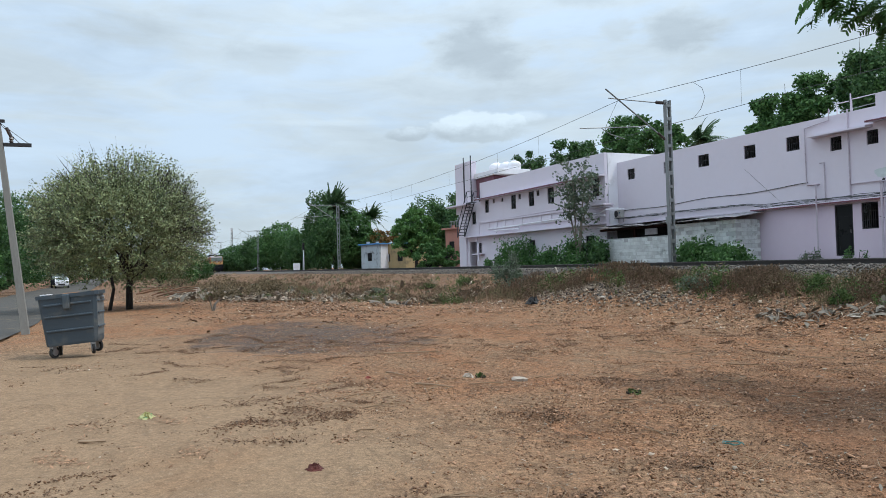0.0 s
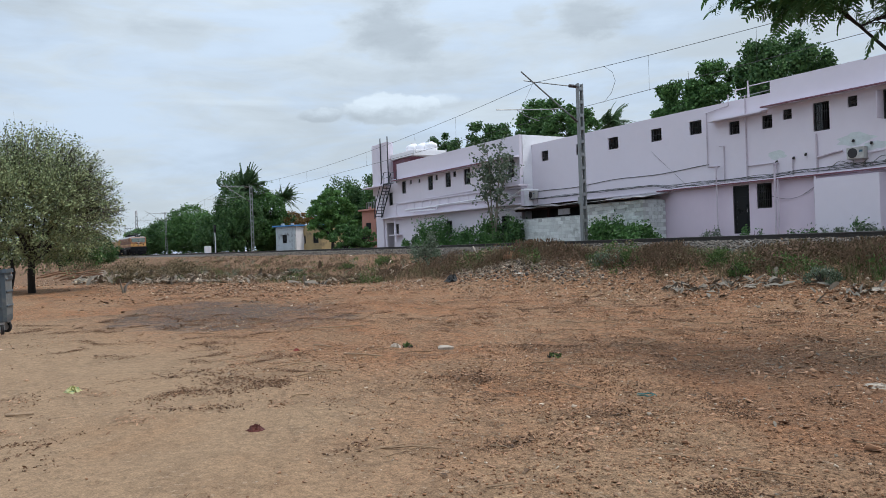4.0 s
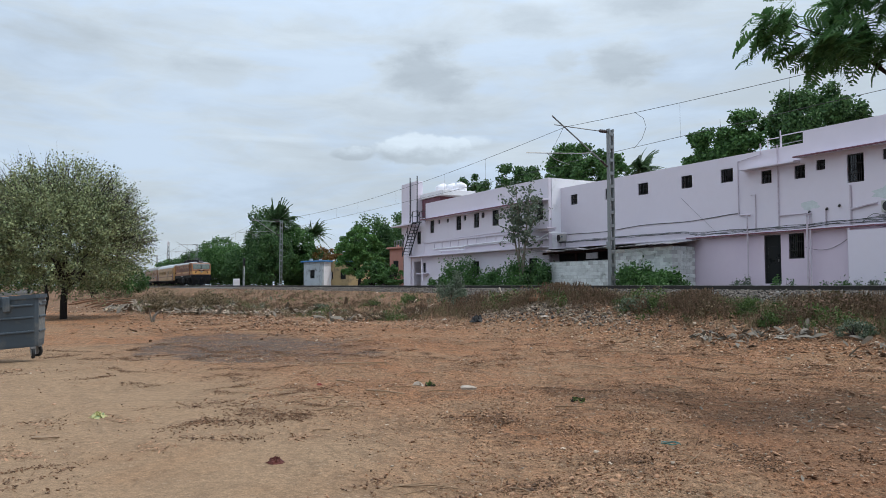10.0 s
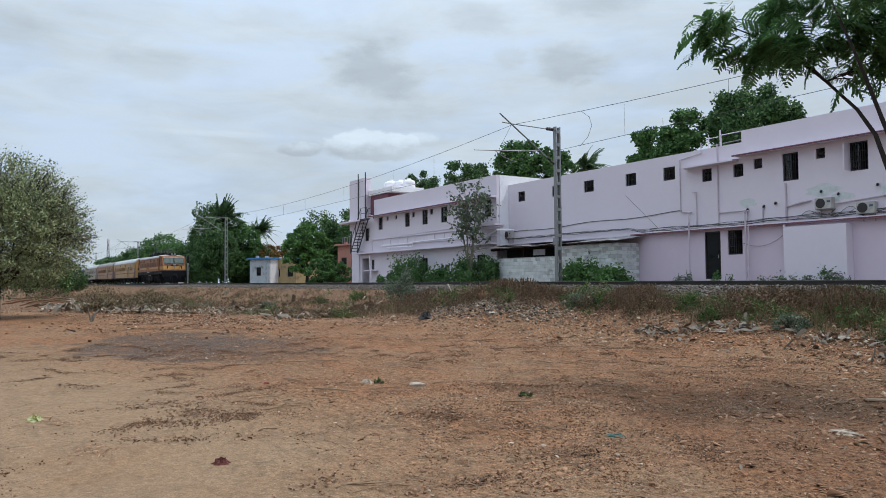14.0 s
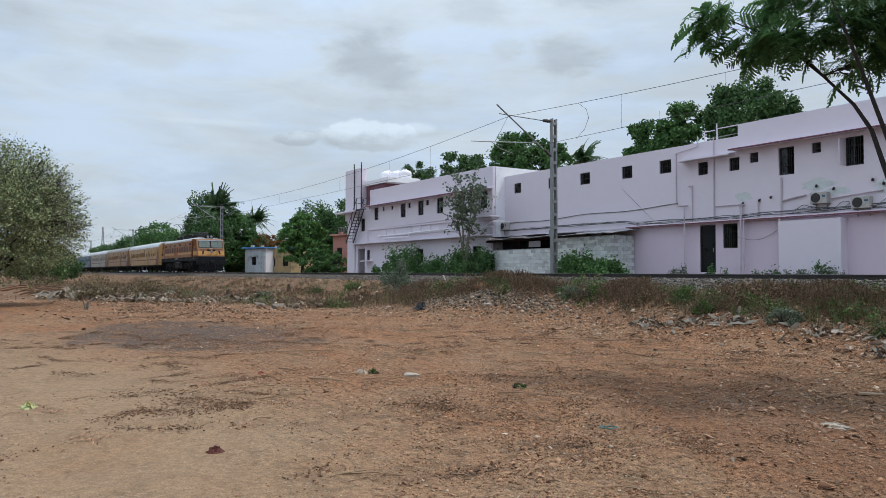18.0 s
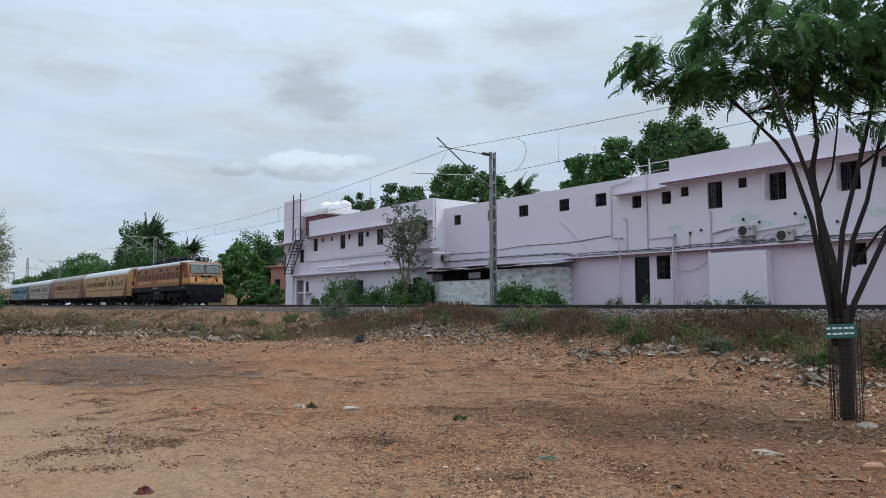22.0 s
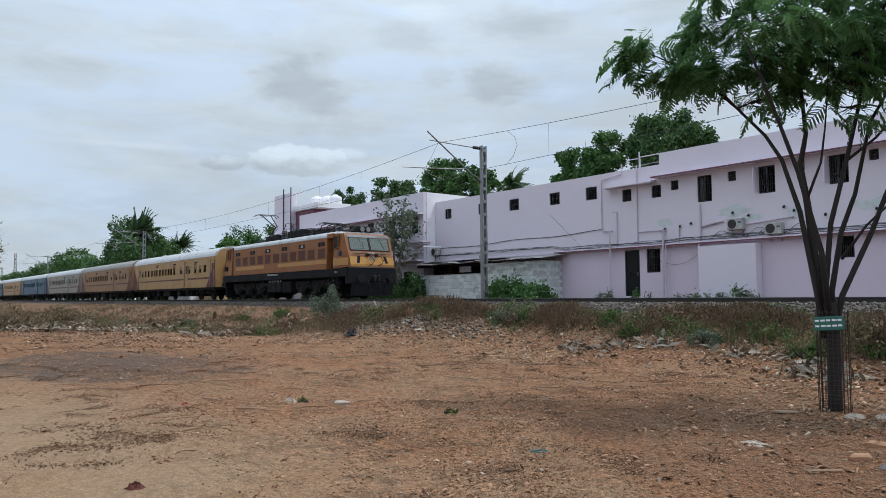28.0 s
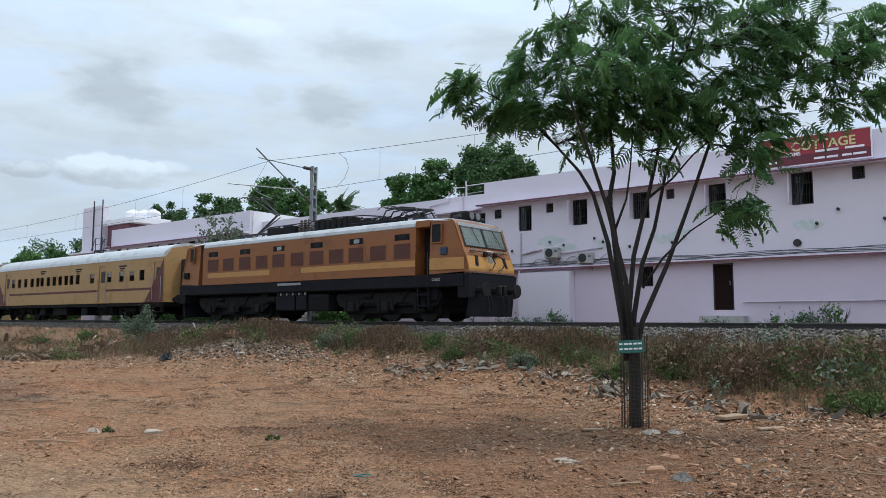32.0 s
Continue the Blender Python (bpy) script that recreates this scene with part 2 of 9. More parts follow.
def earth_surface():
    """Bare ground: tan sand, red earth, a burnt patch, leaf dust; weeds' soil on the bank."""
    m = bpy.data.materials.new("earth")
    m.use_nodes = True
    w = Nodes(m.node_tree)
    b = m.node_tree.nodes["Principled BSDF"]
    pos = w.add("ShaderNodeNewGeometry").outputs["Position"]
    sep = w.add("ShaderNodeSeparateXYZ")
    w.put(sep.inputs[0], pos)
    x, y, _ = sep.outputs
    flat = w.add("ShaderNodeCombineXYZ")
    w.put(flat.inputs[0], x)
    w.put(flat.inputs[1], y)
    p2 = flat.outputs[0]
    wide = w.noise(p2, 0.16, 5.0, 0.6, 0.4)
    mid = w.noise(p2, 0.9, 6.0, 0.65, 0.3)
    fine = w.noise(p2, 9.0, 5.0, 0.7)
    grit = w.noise(p2, 60.0, 3.0, 0.7)
    lump = w.noise(p2, 22.0, 4.0, 0.65, 0.3)
    # sand on the near side by the road, red earth further out
    sx = w.math("DIVIDE", w.math("ADD", x, 8.5), 13.0)
    sy = w.math("DIVIDE", w.math("ADD", y, 1.2), 5.4)
    dist = w.math("SQRT", w.math("ADD", w.math("MULTIPLY", sx, sx), w.math("MULTIPLY", sy, sy)))
    red = w.ramp(w.math("ADD", dist, w.math("MULTIPLY", w.math("SUBTRACT", wide, 0.5), 1.2)), 0.62, 1.30)
    red = w.math("MULTIPLY", red, w.ramp(mid, 0.28, 0.62, 0.55, 1.0))
    red = w.math("MULTIPLY", red, w.ramp(w.noise(w.vmath("MULTIPLY", p2, (0.6, 1.0, 1.0)), 0.42, 6.0, 0.62, 0.8), 0.36, 0.58, 0.38, 1.0))
    col = w.mix(red, (0.222, 0.146, 0.089), (0.230, 0.108, 0.054))
    col = w.mix(w.ramp(w.noise(p2, 0.33, 4.0, 0.6, 0.6), 0.55, 0.72, 0.0, 0.5), col, (0.215, 0.122, 0.066))
    # dark crumbs and leaf dust
    dust = w.math("MULTIPLY", w.ramp(w.noise(p2, 3.2, 6.0, 0.75, 0.8), 0.54, 0.68), w.ramp(mid, 0.40, 0.62, 0.03, 0.45))
    col = w.mix(dust, col, (0.098, 0.053, 0.030))
    # darker soil under the bank's weeds, its colour deepened for shadow between them
    rim = w.math("MINIMUM", w.math("MULTIPLY_ADD", x, 0.57, 28.2), 14.9)
    bank = w.ramp(w.math("ADD", w.math("SUBTRACT", y, rim), w.math("MULTIPLY", w.math("SUBTRACT", mid, 0.5), 3.0)), -0.6, 1.2, 0.0, 0.8)
    col = w.mix(bank, col, w.mix(w.ramp(fine, 0.4, 0.65), (0.080, 0.048, 0.031), (0.215, 0.126, 0.076)))
    # burnt ground
    dx = w.math("DIVIDE", w.math("ADD", x, 20.0), 5.4)
    dy = w.math("DIVIDE", w.math("SUBTRACT", y, 4.2), 3.1)
    burnt = w.math("ADD", w.math("ADD", w.math("MULTIPLY", dx, dx), w.math("MULTIPLY", dy, dy)), w.math("MULTIPLY", w.math("SUBTRACT", mid, 0.5), 3.6))
    col = w.mix(w.ramp(burnt, 0.25, 1.15, 0.80, 0.0), col, (0.058, 0.050, 0.048))
    # trodden earth near the sapling, darkened by colour for the tree's soft shade
    gx = w.math("DIVIDE", w.math("ADD", x, 0.5), 8.0)
    gy = w.math("DIVIDE", w.math("SUBTRACT", y, 8.4), 4.2)
    grey = w.math("ADD", w.math("ADD", w.math("MULTIPLY", gx, gx), w.math("MULTIPLY", gy, gy)), w.math("MULTIPLY", w.math("SUBTRACT", wide, 0.5), 2.0))
    col = w.mix(w.ramp(grey, 0.10, 1.25, 0.72, 0.0), col, (0.128, 0.066, 0.038))
    # leaf litter in ragged patches: crumbs, husks and pale bits
    def cells(scale):
        n = w.add("ShaderNodeTexVoronoi")
        w.put(n.inputs["Vector"], p2)
        n.inputs["Scale"].default_value = scale
        s = w.add("ShaderNodeSeparateColor")
        w.put(s.inputs[0], n.outputs["Color"])
        return n.outputs["Distance"], s.outputs[0], s.outputs[1]
    _, pick, pick2 = cells(26.0)
    bits = w.mix(w.ramp(pick, 0.2, 0.95), (0.070, 0.043, 0.026), (0.17, 0.11, 0.068))
    bits = w.mix(w.math("GREATER_THAN", pick2, 0.93), bits, (0.24, 0.19, 0.14))
    ragged = w.noise(w.vmath("MULTIPLY", p2, (1.0, 1.35, 1.0)), 1.15, 9.0, 0.72, 1.2)
    patch = w.math("MULTIPLY", w.ramp(ragged, 0.49, 0.55), w.ramp(w.noise(p2, 0.22, 3.0, 0.5), 0.36, 0.58, 0.35, 1.0))
    patch = w.math("MULTIPLY", patch, w.ramp(w.noise(p2, 22.0, 3.0, 0.6), 0.38, 0.52))
    col = w.mix(w.math("MULTIPLY", patch, w.math("MULTIPLY_ADD", red, 0.55, 0.38)), col, bits)
    # ragged dark dashes: leaf dust between clods, with the clods' small shadows painted in
    dash = w.math("MULTIPLY", w.ramp(w.noise(w.vmath("MULTIPLY", p2, (1.0, 1.3, 1.0)), 4.2, 10.0, 0.80, 0.9), 0.545, 0.585), w.ramp(mid, 0.36, 0.60, 0.25, 1.0))
    dash = w.math("MULTIPLY", dash, w.math("MULTIPLY_ADD", red, 0.95, 0.10))
    col = w.mix(w.math("MULTIPLY", dash, 0.8), col, (0.096, 0.050, 0.028))
    # single crumbs everywhere
    far_off, pk, pk2 = cells(13.0)
    some = w.math("MULTIPLY", w.math("MULTIPLY_ADD", red, 0.8, 0.2), w.ramp(w.noise(p2, 0.8, 5.0, 0.65, 0.8), 0.38, 0.60, 0.1, 1.0))
    crumb = w.math("MULTIPLY", w.math("LESS_THAN", far_off, w.math("MULTIPLY", pk, w.math("MULTIPLY", some, 0.34))), w.math("GREATER_THAN", pk2, 0.50))
    col = w.mix(w.math("MULTIPLY", crumb, 0.85), col, w.mix(w.math("GREATER_THAN", pk2, 0.90), (0.066, 0.040, 0.025), (0.36, 0.28, 0.20)))
    far_off, pk, pk2 = cells(34.0)
    crumb = w.math("MULTIPLY", w.math("LESS_THAN", far_off, w.math("MULTIPLY", pk, w.math("MULTIPLY", some, 0.46))), w.math("GREATER_THAN", pk2, 0.45))
    col = w.mix(w.math("MULTIPLY", crumb, 0.8), col, w.mix(w.math("GREATER_THAN", pk2, 0.82), (0.085, 0.052, 0.032), (0.36, 0.27, 0.19)))
    # relief shading put into the colour: hollows darker, tops paler, following the bump
    shade = w.math("ADD", w.math("MULTIPLY", w.math("SUBTRACT", fine, 0.5), 2.8), w.math("ADD", w.math("MULTIPLY", w.math("SUBTRACT", grit, 0.5), 4.0), w.math("MULTIPLY", w.math("SUBTRACT", lump, 0.5), 3.2)))
    rough = w.math("MULTIPLY_ADD", w.ramp(dist, 0.45, 1.1), 0.55, 0.45)
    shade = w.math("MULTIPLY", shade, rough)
    col = w.mix(1.0, col, w.math("MAXIMUM", w.math("ADD", shade, 1.24), 0.2), "MULTIPLY")
    w.put(b.inputs["Base Color"], col)
    b.inputs["Roughness"].default_value = 0.95
    b.inputs["Specular IOR Level"].default_value = 0.15
    n = w.add("ShaderNodeBump")
    n.inputs["Strength"].default_value = 0.9
    n.inputs["Distance"].default_value = 0.06
    w.put(n.inputs["Height"], w.math("MULTIPLY", rough, w.math("ADD", w.math("MULTIPLY", fine, 0.7), w.math("ADD", w.math("MULTIPLY", lump, 0.6), w.math("MULTIPLY", grit, 0.35)))))
    w.put(b.inputs["Normal"], n.outputs[0])
    return m


EARTH = earth_surface()
ASPHALT = surface("asphalt", (0.080, 0.074, 0.068), 0.2, 0.6, 0.95, 0.3, 60, space="World", stain=(0.17, 0.13, 0.09), stain_amount=0.5, spec=0.15)
BALLAST = surface("ballast_stone", (0.128, 0.108, 0.092), 0.25, 6, 0.9, 0.4, 30, space="World", island=0.9)
BALLAST_BED = surface("ballast_bed", (0.088, 0.076, 0.068), 0.35, 9, 0.95, 0.8, 26, space="World")
RAIL = surface("rail_steel", (0.022, 0.017, 0.015), 0.2, 2, 0.7, 0.1, 40, metal=0.0)
RAIL_TOP = surface("worn_steel", (0.42, 0.40, 0.38), 0.1, 2, 0.3, 0.0, metal=1.0)
CONCRETE = surface("concrete", (0.38, 0.37, 0.35), 0.12, 1.5, 0.9, 0.3, 30, stain=(0.18, 0.17, 0.15))
GALVANISED = surface("galvanised_steel", (0.235, 0.245, 0.25), 0.1, 3, 0.5, 0.05, 30, metal=0.5, stain=(0.2, 0.17, 0.14))
CAB_GLASS = surface("dark_cab_glass", (0.012, 0.013, 0.014), 0.05, 1, 0.35, 0.0, spec=0.15)
STAIR_STEEL = surface("dark_stair_steel", (0.050, 0.054, 0.064), 0.15, 2, 0.6, 0.05, 30, metal=0.3)
ROUGH_LIP = surface("burnt_orange_lip", (0.16, 0.062, 0.026), 0.2, 2, 0.6, 0.1, 30)
WIRE = surface("wire", (0.10, 0.10, 0.10), 0.1, 1, 0.5, 0.0, metal=0.5)
INSULATOR = surface("brown_insulator", (0.05, 0.035, 0.032), 0.1, 3, 0.3, 0.0)
PINK = surface("pink_wall_paint", (0.675, 0.622, 0.695), 0.035, 0.25, 0.85, 0.12, 25, stain=(0.60, 0.555, 0.63), stain_amount=0.22, stain_scale=0.35)
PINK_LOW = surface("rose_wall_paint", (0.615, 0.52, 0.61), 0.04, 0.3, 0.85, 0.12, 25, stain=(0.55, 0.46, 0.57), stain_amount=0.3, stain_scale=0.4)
# maroon of the canopy edges; also colours the ledge's painted shadow strip
PINK_TRIM = surface("mauve_trim_paint", (0.150, 0.052, 0.072), 0.1, 1.0, 0.8, 0.1, 30, stain=(0.2, 0.13, 0.17))
PINK_STEEL = surface("pink_pipe", (0.66, 0.60, 0.68), 0.08, 1.0, 0.6, 0.05, 30)
# pipe pink darkened for dirt and for the shadow line along each pipe
PIPE_SHADED = surface("mauve_pipe", (0.51, 0.445, 0.505), 0.12, 1.5, 0.6, 0.05, 30, stain=(0.22, 0.18, 0.20), stain_amount=0.5)
WHITE = surface("white_paint", (0.80, 0.79, 0.83), 0.05, 0.8, 0.75, 0.1, 30, stain=(0.45, 0.44, 0.44), stain_amount=0.25)
MOSS = surface("damp_stain", (0.55, 0.59, 0.60), 0.25, 4, 0.9, 0.1, 30)
# near-black colour stands in for the gloom of unlit rooms
UNLIT_ROOM = surface("dark_room_wall", (0.010, 0.010, 0.011), 0.1, 1, 0.9, 0.0)
DARK_WOOD = surface("dark_wood", (0.018, 0.008, 0.007), 0.2, 2, 0.8, 0.1, 30, stretch=(6, 6, 1), spec=0.1)
FRAME_DARK = surface("dark_window_frame", (0.022, 0.020, 0.022), 0.1, 3, 0.6, 0.0)
GLASS = surface("window_glass", (0.08, 0.09, 0.10), 0.02, 1, 0.12, 0.0, transmission=0.95, spec=0.2)
BRICK_WHITE = surface("limewashed_brick", (0.61, 0.635, 0.63), 0.2, 2.5, 0.9, 0.7, 20, space="World", stain=(0.20, 0.22, 0.20), stain_amount=0.62, stain_scale=1.6, random_amount=0.26)
POLE_GREY = surface("weathered_pole_concrete", (0.23, 0.22, 0.20), 0.2, 2, 0.9, 0.3, 30, stain=(0.11, 0.10, 0.09), stain_amount=0.5, stretch=(1, 1, 0.3))
MORTAR = surface("dirty_mortar", (0.42, 0.43, 0.43), 0.2, 3, 0.95, 0.4, 40)
TIN = surface("corrugated_tin", (0.30, 0.29, 0.31), 0.25, 1.5, 0.7, 0.1, 30, metal=0.2, stain=(0.12, 0.08, 0.06), stain_amount=0.6)
ORANGE = surface("loco_orange_paint", (0.240, 0.087, 0.024), 0.16, 0.8, 0.55, 0.05, 20, stain=(0.135, 0.045, 0.017), stain_amount=0.55, stain_scale=0.9)
LOUVRE = surface("rust_louvre", (0.085, 0.024, 0.014), 0.15, 2, 0.6, 0.05, 30)
LETTERING = surface("faded_lettering", (0.27, 0.105, 0.032), 0.2, 3, 0.6, 0.0)
NOSE = surface("faded_nose_paint", (0.44, 0.215, 0.050), 0.16, 1.6, 0.5, 0.05, 20, stain=(0.20, 0.085, 0.03), stain_amount=0.5)
YELLOW = surface("loco_yellow_paint", (0.43, 0.215, 0.062), 0.12, 0.8, 0.5, 0.05, 20, stain=(0.32, 0.16, 0.06), stain_amount=0.4)
LOCO_BLACK = surface("sooty_black_paint", (0.011, 0.012, 0.016), 0.25, 1.5, 0.75, 0.1, 30, stain=(0.014, 0.012, 0.010), stain_amount=0.5, spec=0.15)
LOCO_GREY = surface("grey_underframe_paint", (0.0065, 0.007, 0.010), 0.2, 1.2, 0.75, 0.1, 30, stain=(0.018, 0.016, 0.015), stain_amount=0.5, spec=0.2)
ROOF_GREY = surface("silver_roof_paint", (0.47, 0.485, 0.50), 0.1, 0.9, 0.55, 0.05, 20, metal=0.1, stain=(0.20, 0.19, 0.18), stain_amount=0.4)
ROOF_SOOTY = surface("sooty_roof_paint", (0.26, 0.25, 0.235), 0.2, 0.9, 0.7, 0.05, 20, stain=(0.13, 0.115, 0.10), stain_amount=0.5)
BOGIE = surface("grimy_bogie", (0.014, 0.0132, 0.0130), 0.35, 2, 0.85, 0.2, 30, spec=0.2)
WHEEL = surface("wheel_steel", (0.014, 0.0125, 0.0115), 0.2, 3, 0.7, 0.1, 30, metal=0.1, spec=0.3)
SIDE_GLASS = surface("cab_side_glass", (0.03, 0.035, 0.036), 0.05, 1, 0.1, 0.0, spec=0.4)
# the sky's reflection is put into the base colour as pale grey-green
SCREEN = surface("windscreen_glass", (0.13, 0.16, 0.14), 0.05, 1, 0.08, 0.0, spec=0.6)
COACH_YELLOW = surface("coach_yellow_paint", (0.365, 0.218, 0.088), 0.10, 0.6, 0.5, 0.03, 20, stain=(0.23, 0.135, 0.06), stain_amount=0.45)
COACH_TAN = surface("coach_tan_paint", (0.275, 0.152, 0.073), 0.12, 0.6, 0.55, 0.03, 20, stain=(0.21, 0.12, 0.065), stain_amount=0.5)
COACH_PALE = surface("coach_pale_paint", (0.27, 0.25, 0.215), 0.10, 0.6, 0.55, 0.03, 20, stain=(0.34, 0.30, 0.25), stain_amount=0.3)
COACH_BLUE = surface("coach_blue_paint", (0.034, 0.095, 0.150), 0.12, 0.6, 0.5, 0.03, 20, stain=(0.07, 0.12, 0.16), stain_amount=0.3)
MAROON = surface("maroon_paint", (0.092, 0.019, 0.019), 0.12, 1, 0.55, 0.03, 20)
BIN_GREY = surface("grey_bin_paint", (0.045, 0.063, 0.080), 0.1, 2, 0.5, 0.06, 20, stain=(0.16, 0.15, 0.13), stain_amount=0.35, stain_scale=2.5)
BIN_DUSTY = surface("dusty_bin_paint", (0.15, 0.155, 0.155), 0.2, 5, 0.7, 0.06, 20, stain=(0.28, 0.26, 0.23), stain_amount=0.6, stain_scale=7.0)
RUBBER = surface("black_rubber", (0.018, 0.018, 0.019), 0.2, 5, 0.8, 0.1, 40)
STEEL = surface("dull_steel", (0.34, 0.34, 0.35), 0.15, 4, 0.4, 0.05, 40, metal=0.8)
BARK = surface("bark", (0.024, 0.0195, 0.018), 0.35, 5, 0.95, 0.9, 24, stretch=(1, 1, 0.3))
BARK_PALE = surface("pale_twig", (0.17, 0.145, 0.115), 0.25, 5, 0.95, 0.5, 24)
LEAF_NEAR = leaf_surface("feathery_leaf", (0.040, 0.104, 0.040), (0.105, 0.215, 0.074), clear=0.44)
LEAF_DARK = leaf_surface("dark_leaf", (0.022, 0.060, 0.024), (0.092, 0.178, 0.056))
LEAF_MID = leaf_surface("green_leaf", (0.030, 0.080, 0.026), (0.100, 0.205, 0.058))
LEAF_BRIGHT = leaf_surface("bright_leaf", (0.050, 0.125, 0.036), (0.135, 0.270, 0.072))
LEAF_DRY = leaf_surface("dusty_leaf", (0.075, 0.105, 0.054), (0.370, 0.420, 0.205), clear=0.06)
LEAF_GREY = leaf_surface("grey_green_leaf", (0.070, 0.095, 0.070), (0.17, 0.20, 0.14))
LEAF_PALM = leaf_surface("palm_leaf", (0.042, 0.085, 0.040), (0.095, 0.150, 0.066))
LEAF_RED = leaf_surface("rusty_leaf", (0.13, 0.060, 0.022), (0.20, 0.10, 0.03))
GRASS_DRY = leaf_surface("dry_grass", (0.075, 0.053, 0.034), (0.31, 0.225, 0.145), 0.8, 0.1)
GRASS_RED = leaf_surface("russet_grass", (0.060, 0.035, 0.026), (0.235, 0.142, 0.102), 0.8, 0.1)
GRASS_GREEN = leaf_surface("green_weed", (0.040, 0.070, 0.022), (0.115, 0.155, 0.050), 0.7, 0.15)
LITTER = surface("litter_chips", (0.36, 0.285, 0.21), 0.2, 8, 0.9, 0.2, 30, space="World", island=1.1)
AC_BEIGE = surface("beige_casing", (0.42, 0.41, 0.39), 0.08, 3, 0.6, 0.05, 30, stain=(0.22, 0.2, 0.18), stain_amount=0.4)
CLOD = surface("earth_clods", (0.235, 0.116, 0.059), 0.25, 8, 0.95, 0.4, 30, space="World", island=0.8)
HUSK = surface("leaf_husks", (0.152, 0.081, 0.043), 0.25, 8, 0.95, 0.4, 30, space="World", island=1.1)
PEBBLE = surface("pebbles", (0.31, 0.172, 0.099), 0.2, 8, 0.9, 0.3, 30, space="World", island=0.9)

# ---- mesh tools ----
class Shape:
    """Collects points and faces of one mesh."""

    def __init__(self):
        self.v, self.f = [], []

    def face_set(self, pts, faces):
        o = len(self.v)
        self.v += [tuple(p) for p in pts]
        self.f += [tuple(i + o for i in q) for q in faces]
        return self

    def box(self, x0, y0, z0, x1, y1, z1, ch=0.0):
        """A box; ch cuts its edges."""
        if x0 > x1:
            x0, x1 = x1, x0
        if y0 > y1:
            y0, y1 = y1, y0
        if z0 > z1:
            z0, z1 = z1, z0
        if ch <= 0:
            p = [(x, y, z) for z in (z0, z1) for y in (y0, y1) for x in (x0, x1)]
            return self.face_set(p, [(0, 2, 3, 1), (4, 5, 7, 6), (0, 1, 5, 4), (2, 6, 7, 3), (0, 4, 6, 2), (1, 3, 7, 5)])
        c = min(ch, (x1 - x0) / 2.01, (y1 - y0) / 2.01, (z1 - z0) / 2.01)
        pts, idx = [], {}
        for sx in (0, 1):
            for sy in (0, 1):
                for sz in (0, 1):
                    for a in range(3):
                        q = [x1 if sx else x0, y1 if sy else y0, z1 if sz else z0]
                        for b in range(3):
                            if b != a:
                                q[b] += (-c if (sx, sy, sz)[b] else c)
                        idx[(sx, sy, sz, a)] = len(pts)
                        pts.append(q)
        fs = []
        for a in range(3):
            b, d = (a + 1) % 3, (a + 2) % 3
            for s in (0, 1):
                q = []
                for u, v in ((0, 0), (1, 0), (1, 1), (0, 1)):
                    k = [0, 0, 0]
                    k[a], k[b], k[d] = s, u, v
                    q.append(idx[(*k, a)])
                fs.append(tuple(q) if s else tuple(reversed(q)))
            for u in (0, 1):
                for v in (0, 1):
                    k0, k1 = [0, 0, 0], [0, 0, 0]
                    k0[a], k1[a] = 0, 1
                    k0[b] = k1[b] = u
                    k0[d] = k1[d] = v
                    q = (idx[(*k0, b)], idx[(*k1, b)], idx[(*k1, d)], idx[(*k0, d)])
                    fs.append(q if u == v else tuple(reversed(q)))
        for sx in (0, 1):
            for sy in (0, 1):
                for sz in (0, 1):
                    q = tuple(idx[(sx, sy, sz, a)] for a in range(3))
                    fs.append(q if (sx + sy + sz) % 2 else tuple(reversed(q)))
        return self.face_set(pts, fs)

    def loft(self, rings, caps=True, closed=True):
        """Joins rings of equally many points."""
        n = len(rings[0])
        pts = [p for r in rings for p in r]
        fs = []
        for i in range(len(rings) - 1):
            for j in range(n if closed else n - 1):
                k = (j + 1) % n
                fs.append((i * n + j, i * n + k, (i + 1) * n + k, (i + 1) * n + j))
        if caps:
            fs.append(tuple(reversed(range(n))))
            fs.append(tuple(range((len(rings) - 1) * n, len(rings) * n)))
        return self.face_set(pts, fs)

    def prism(self, profile, axis, a0, a1):
        """A flat outline drawn along an axis: x takes (y, z), y takes (x, z), z takes (x, y)."""
        def at(p, a):
            return {"x": (a, p[0], p[1]), "y": (p[0], a, p[1]), "z": (p[0], p[1], a)}[axis]
        return self.loft([[at(p, a0) for p in profile], [at(p, a1) for p in profile]])

    def tube(self, pts, r, n=8, r1=None):
        """A round rod along points, from radius r to r1."""
        pts = [Vector(p) for p in pts]
        r1 = r if r1 is None else r1
        rings, side = [], None
        for i, p in enumerate(pts):
            d = (pts[min(i + 1, len(pts) - 1)] - pts[max(i - 1, 0)])
            d = d.normalized() if d.length > 1e-9 else Vector((0, 0, 1))
            if side is None:
                side = d.cross(Vector((0, 0, 1)) if abs(d.z) < 0.9 else Vector((1, 0, 0))).normalized()
            side = (side - d * side.dot(d)).normalized()
            up = d.cross(side)
            k = r + (r1 - r) * i / max(len(pts) - 1, 1)
            rings.append([p + side * (k * math.cos(2 * math.pi * j / n)) + up * (k * math.sin(2 * math.pi * j / n)) for j in range(n)])
        return self.loft(rings)

    def disc(self, c, axis, r, half, n=20, ch=0.0):
        """A round plate round c across an axis."""
        a = {"x": Vector((1, 0, 0)), "y": Vector((0, 1, 0)), "z": Vector((0, 0, 1))}[axis]
        u = Vector((0, 0, 1)) if axis != "z" else Vector((1, 0, 0))
        v = a.cross(u)
        c = Vector(c)
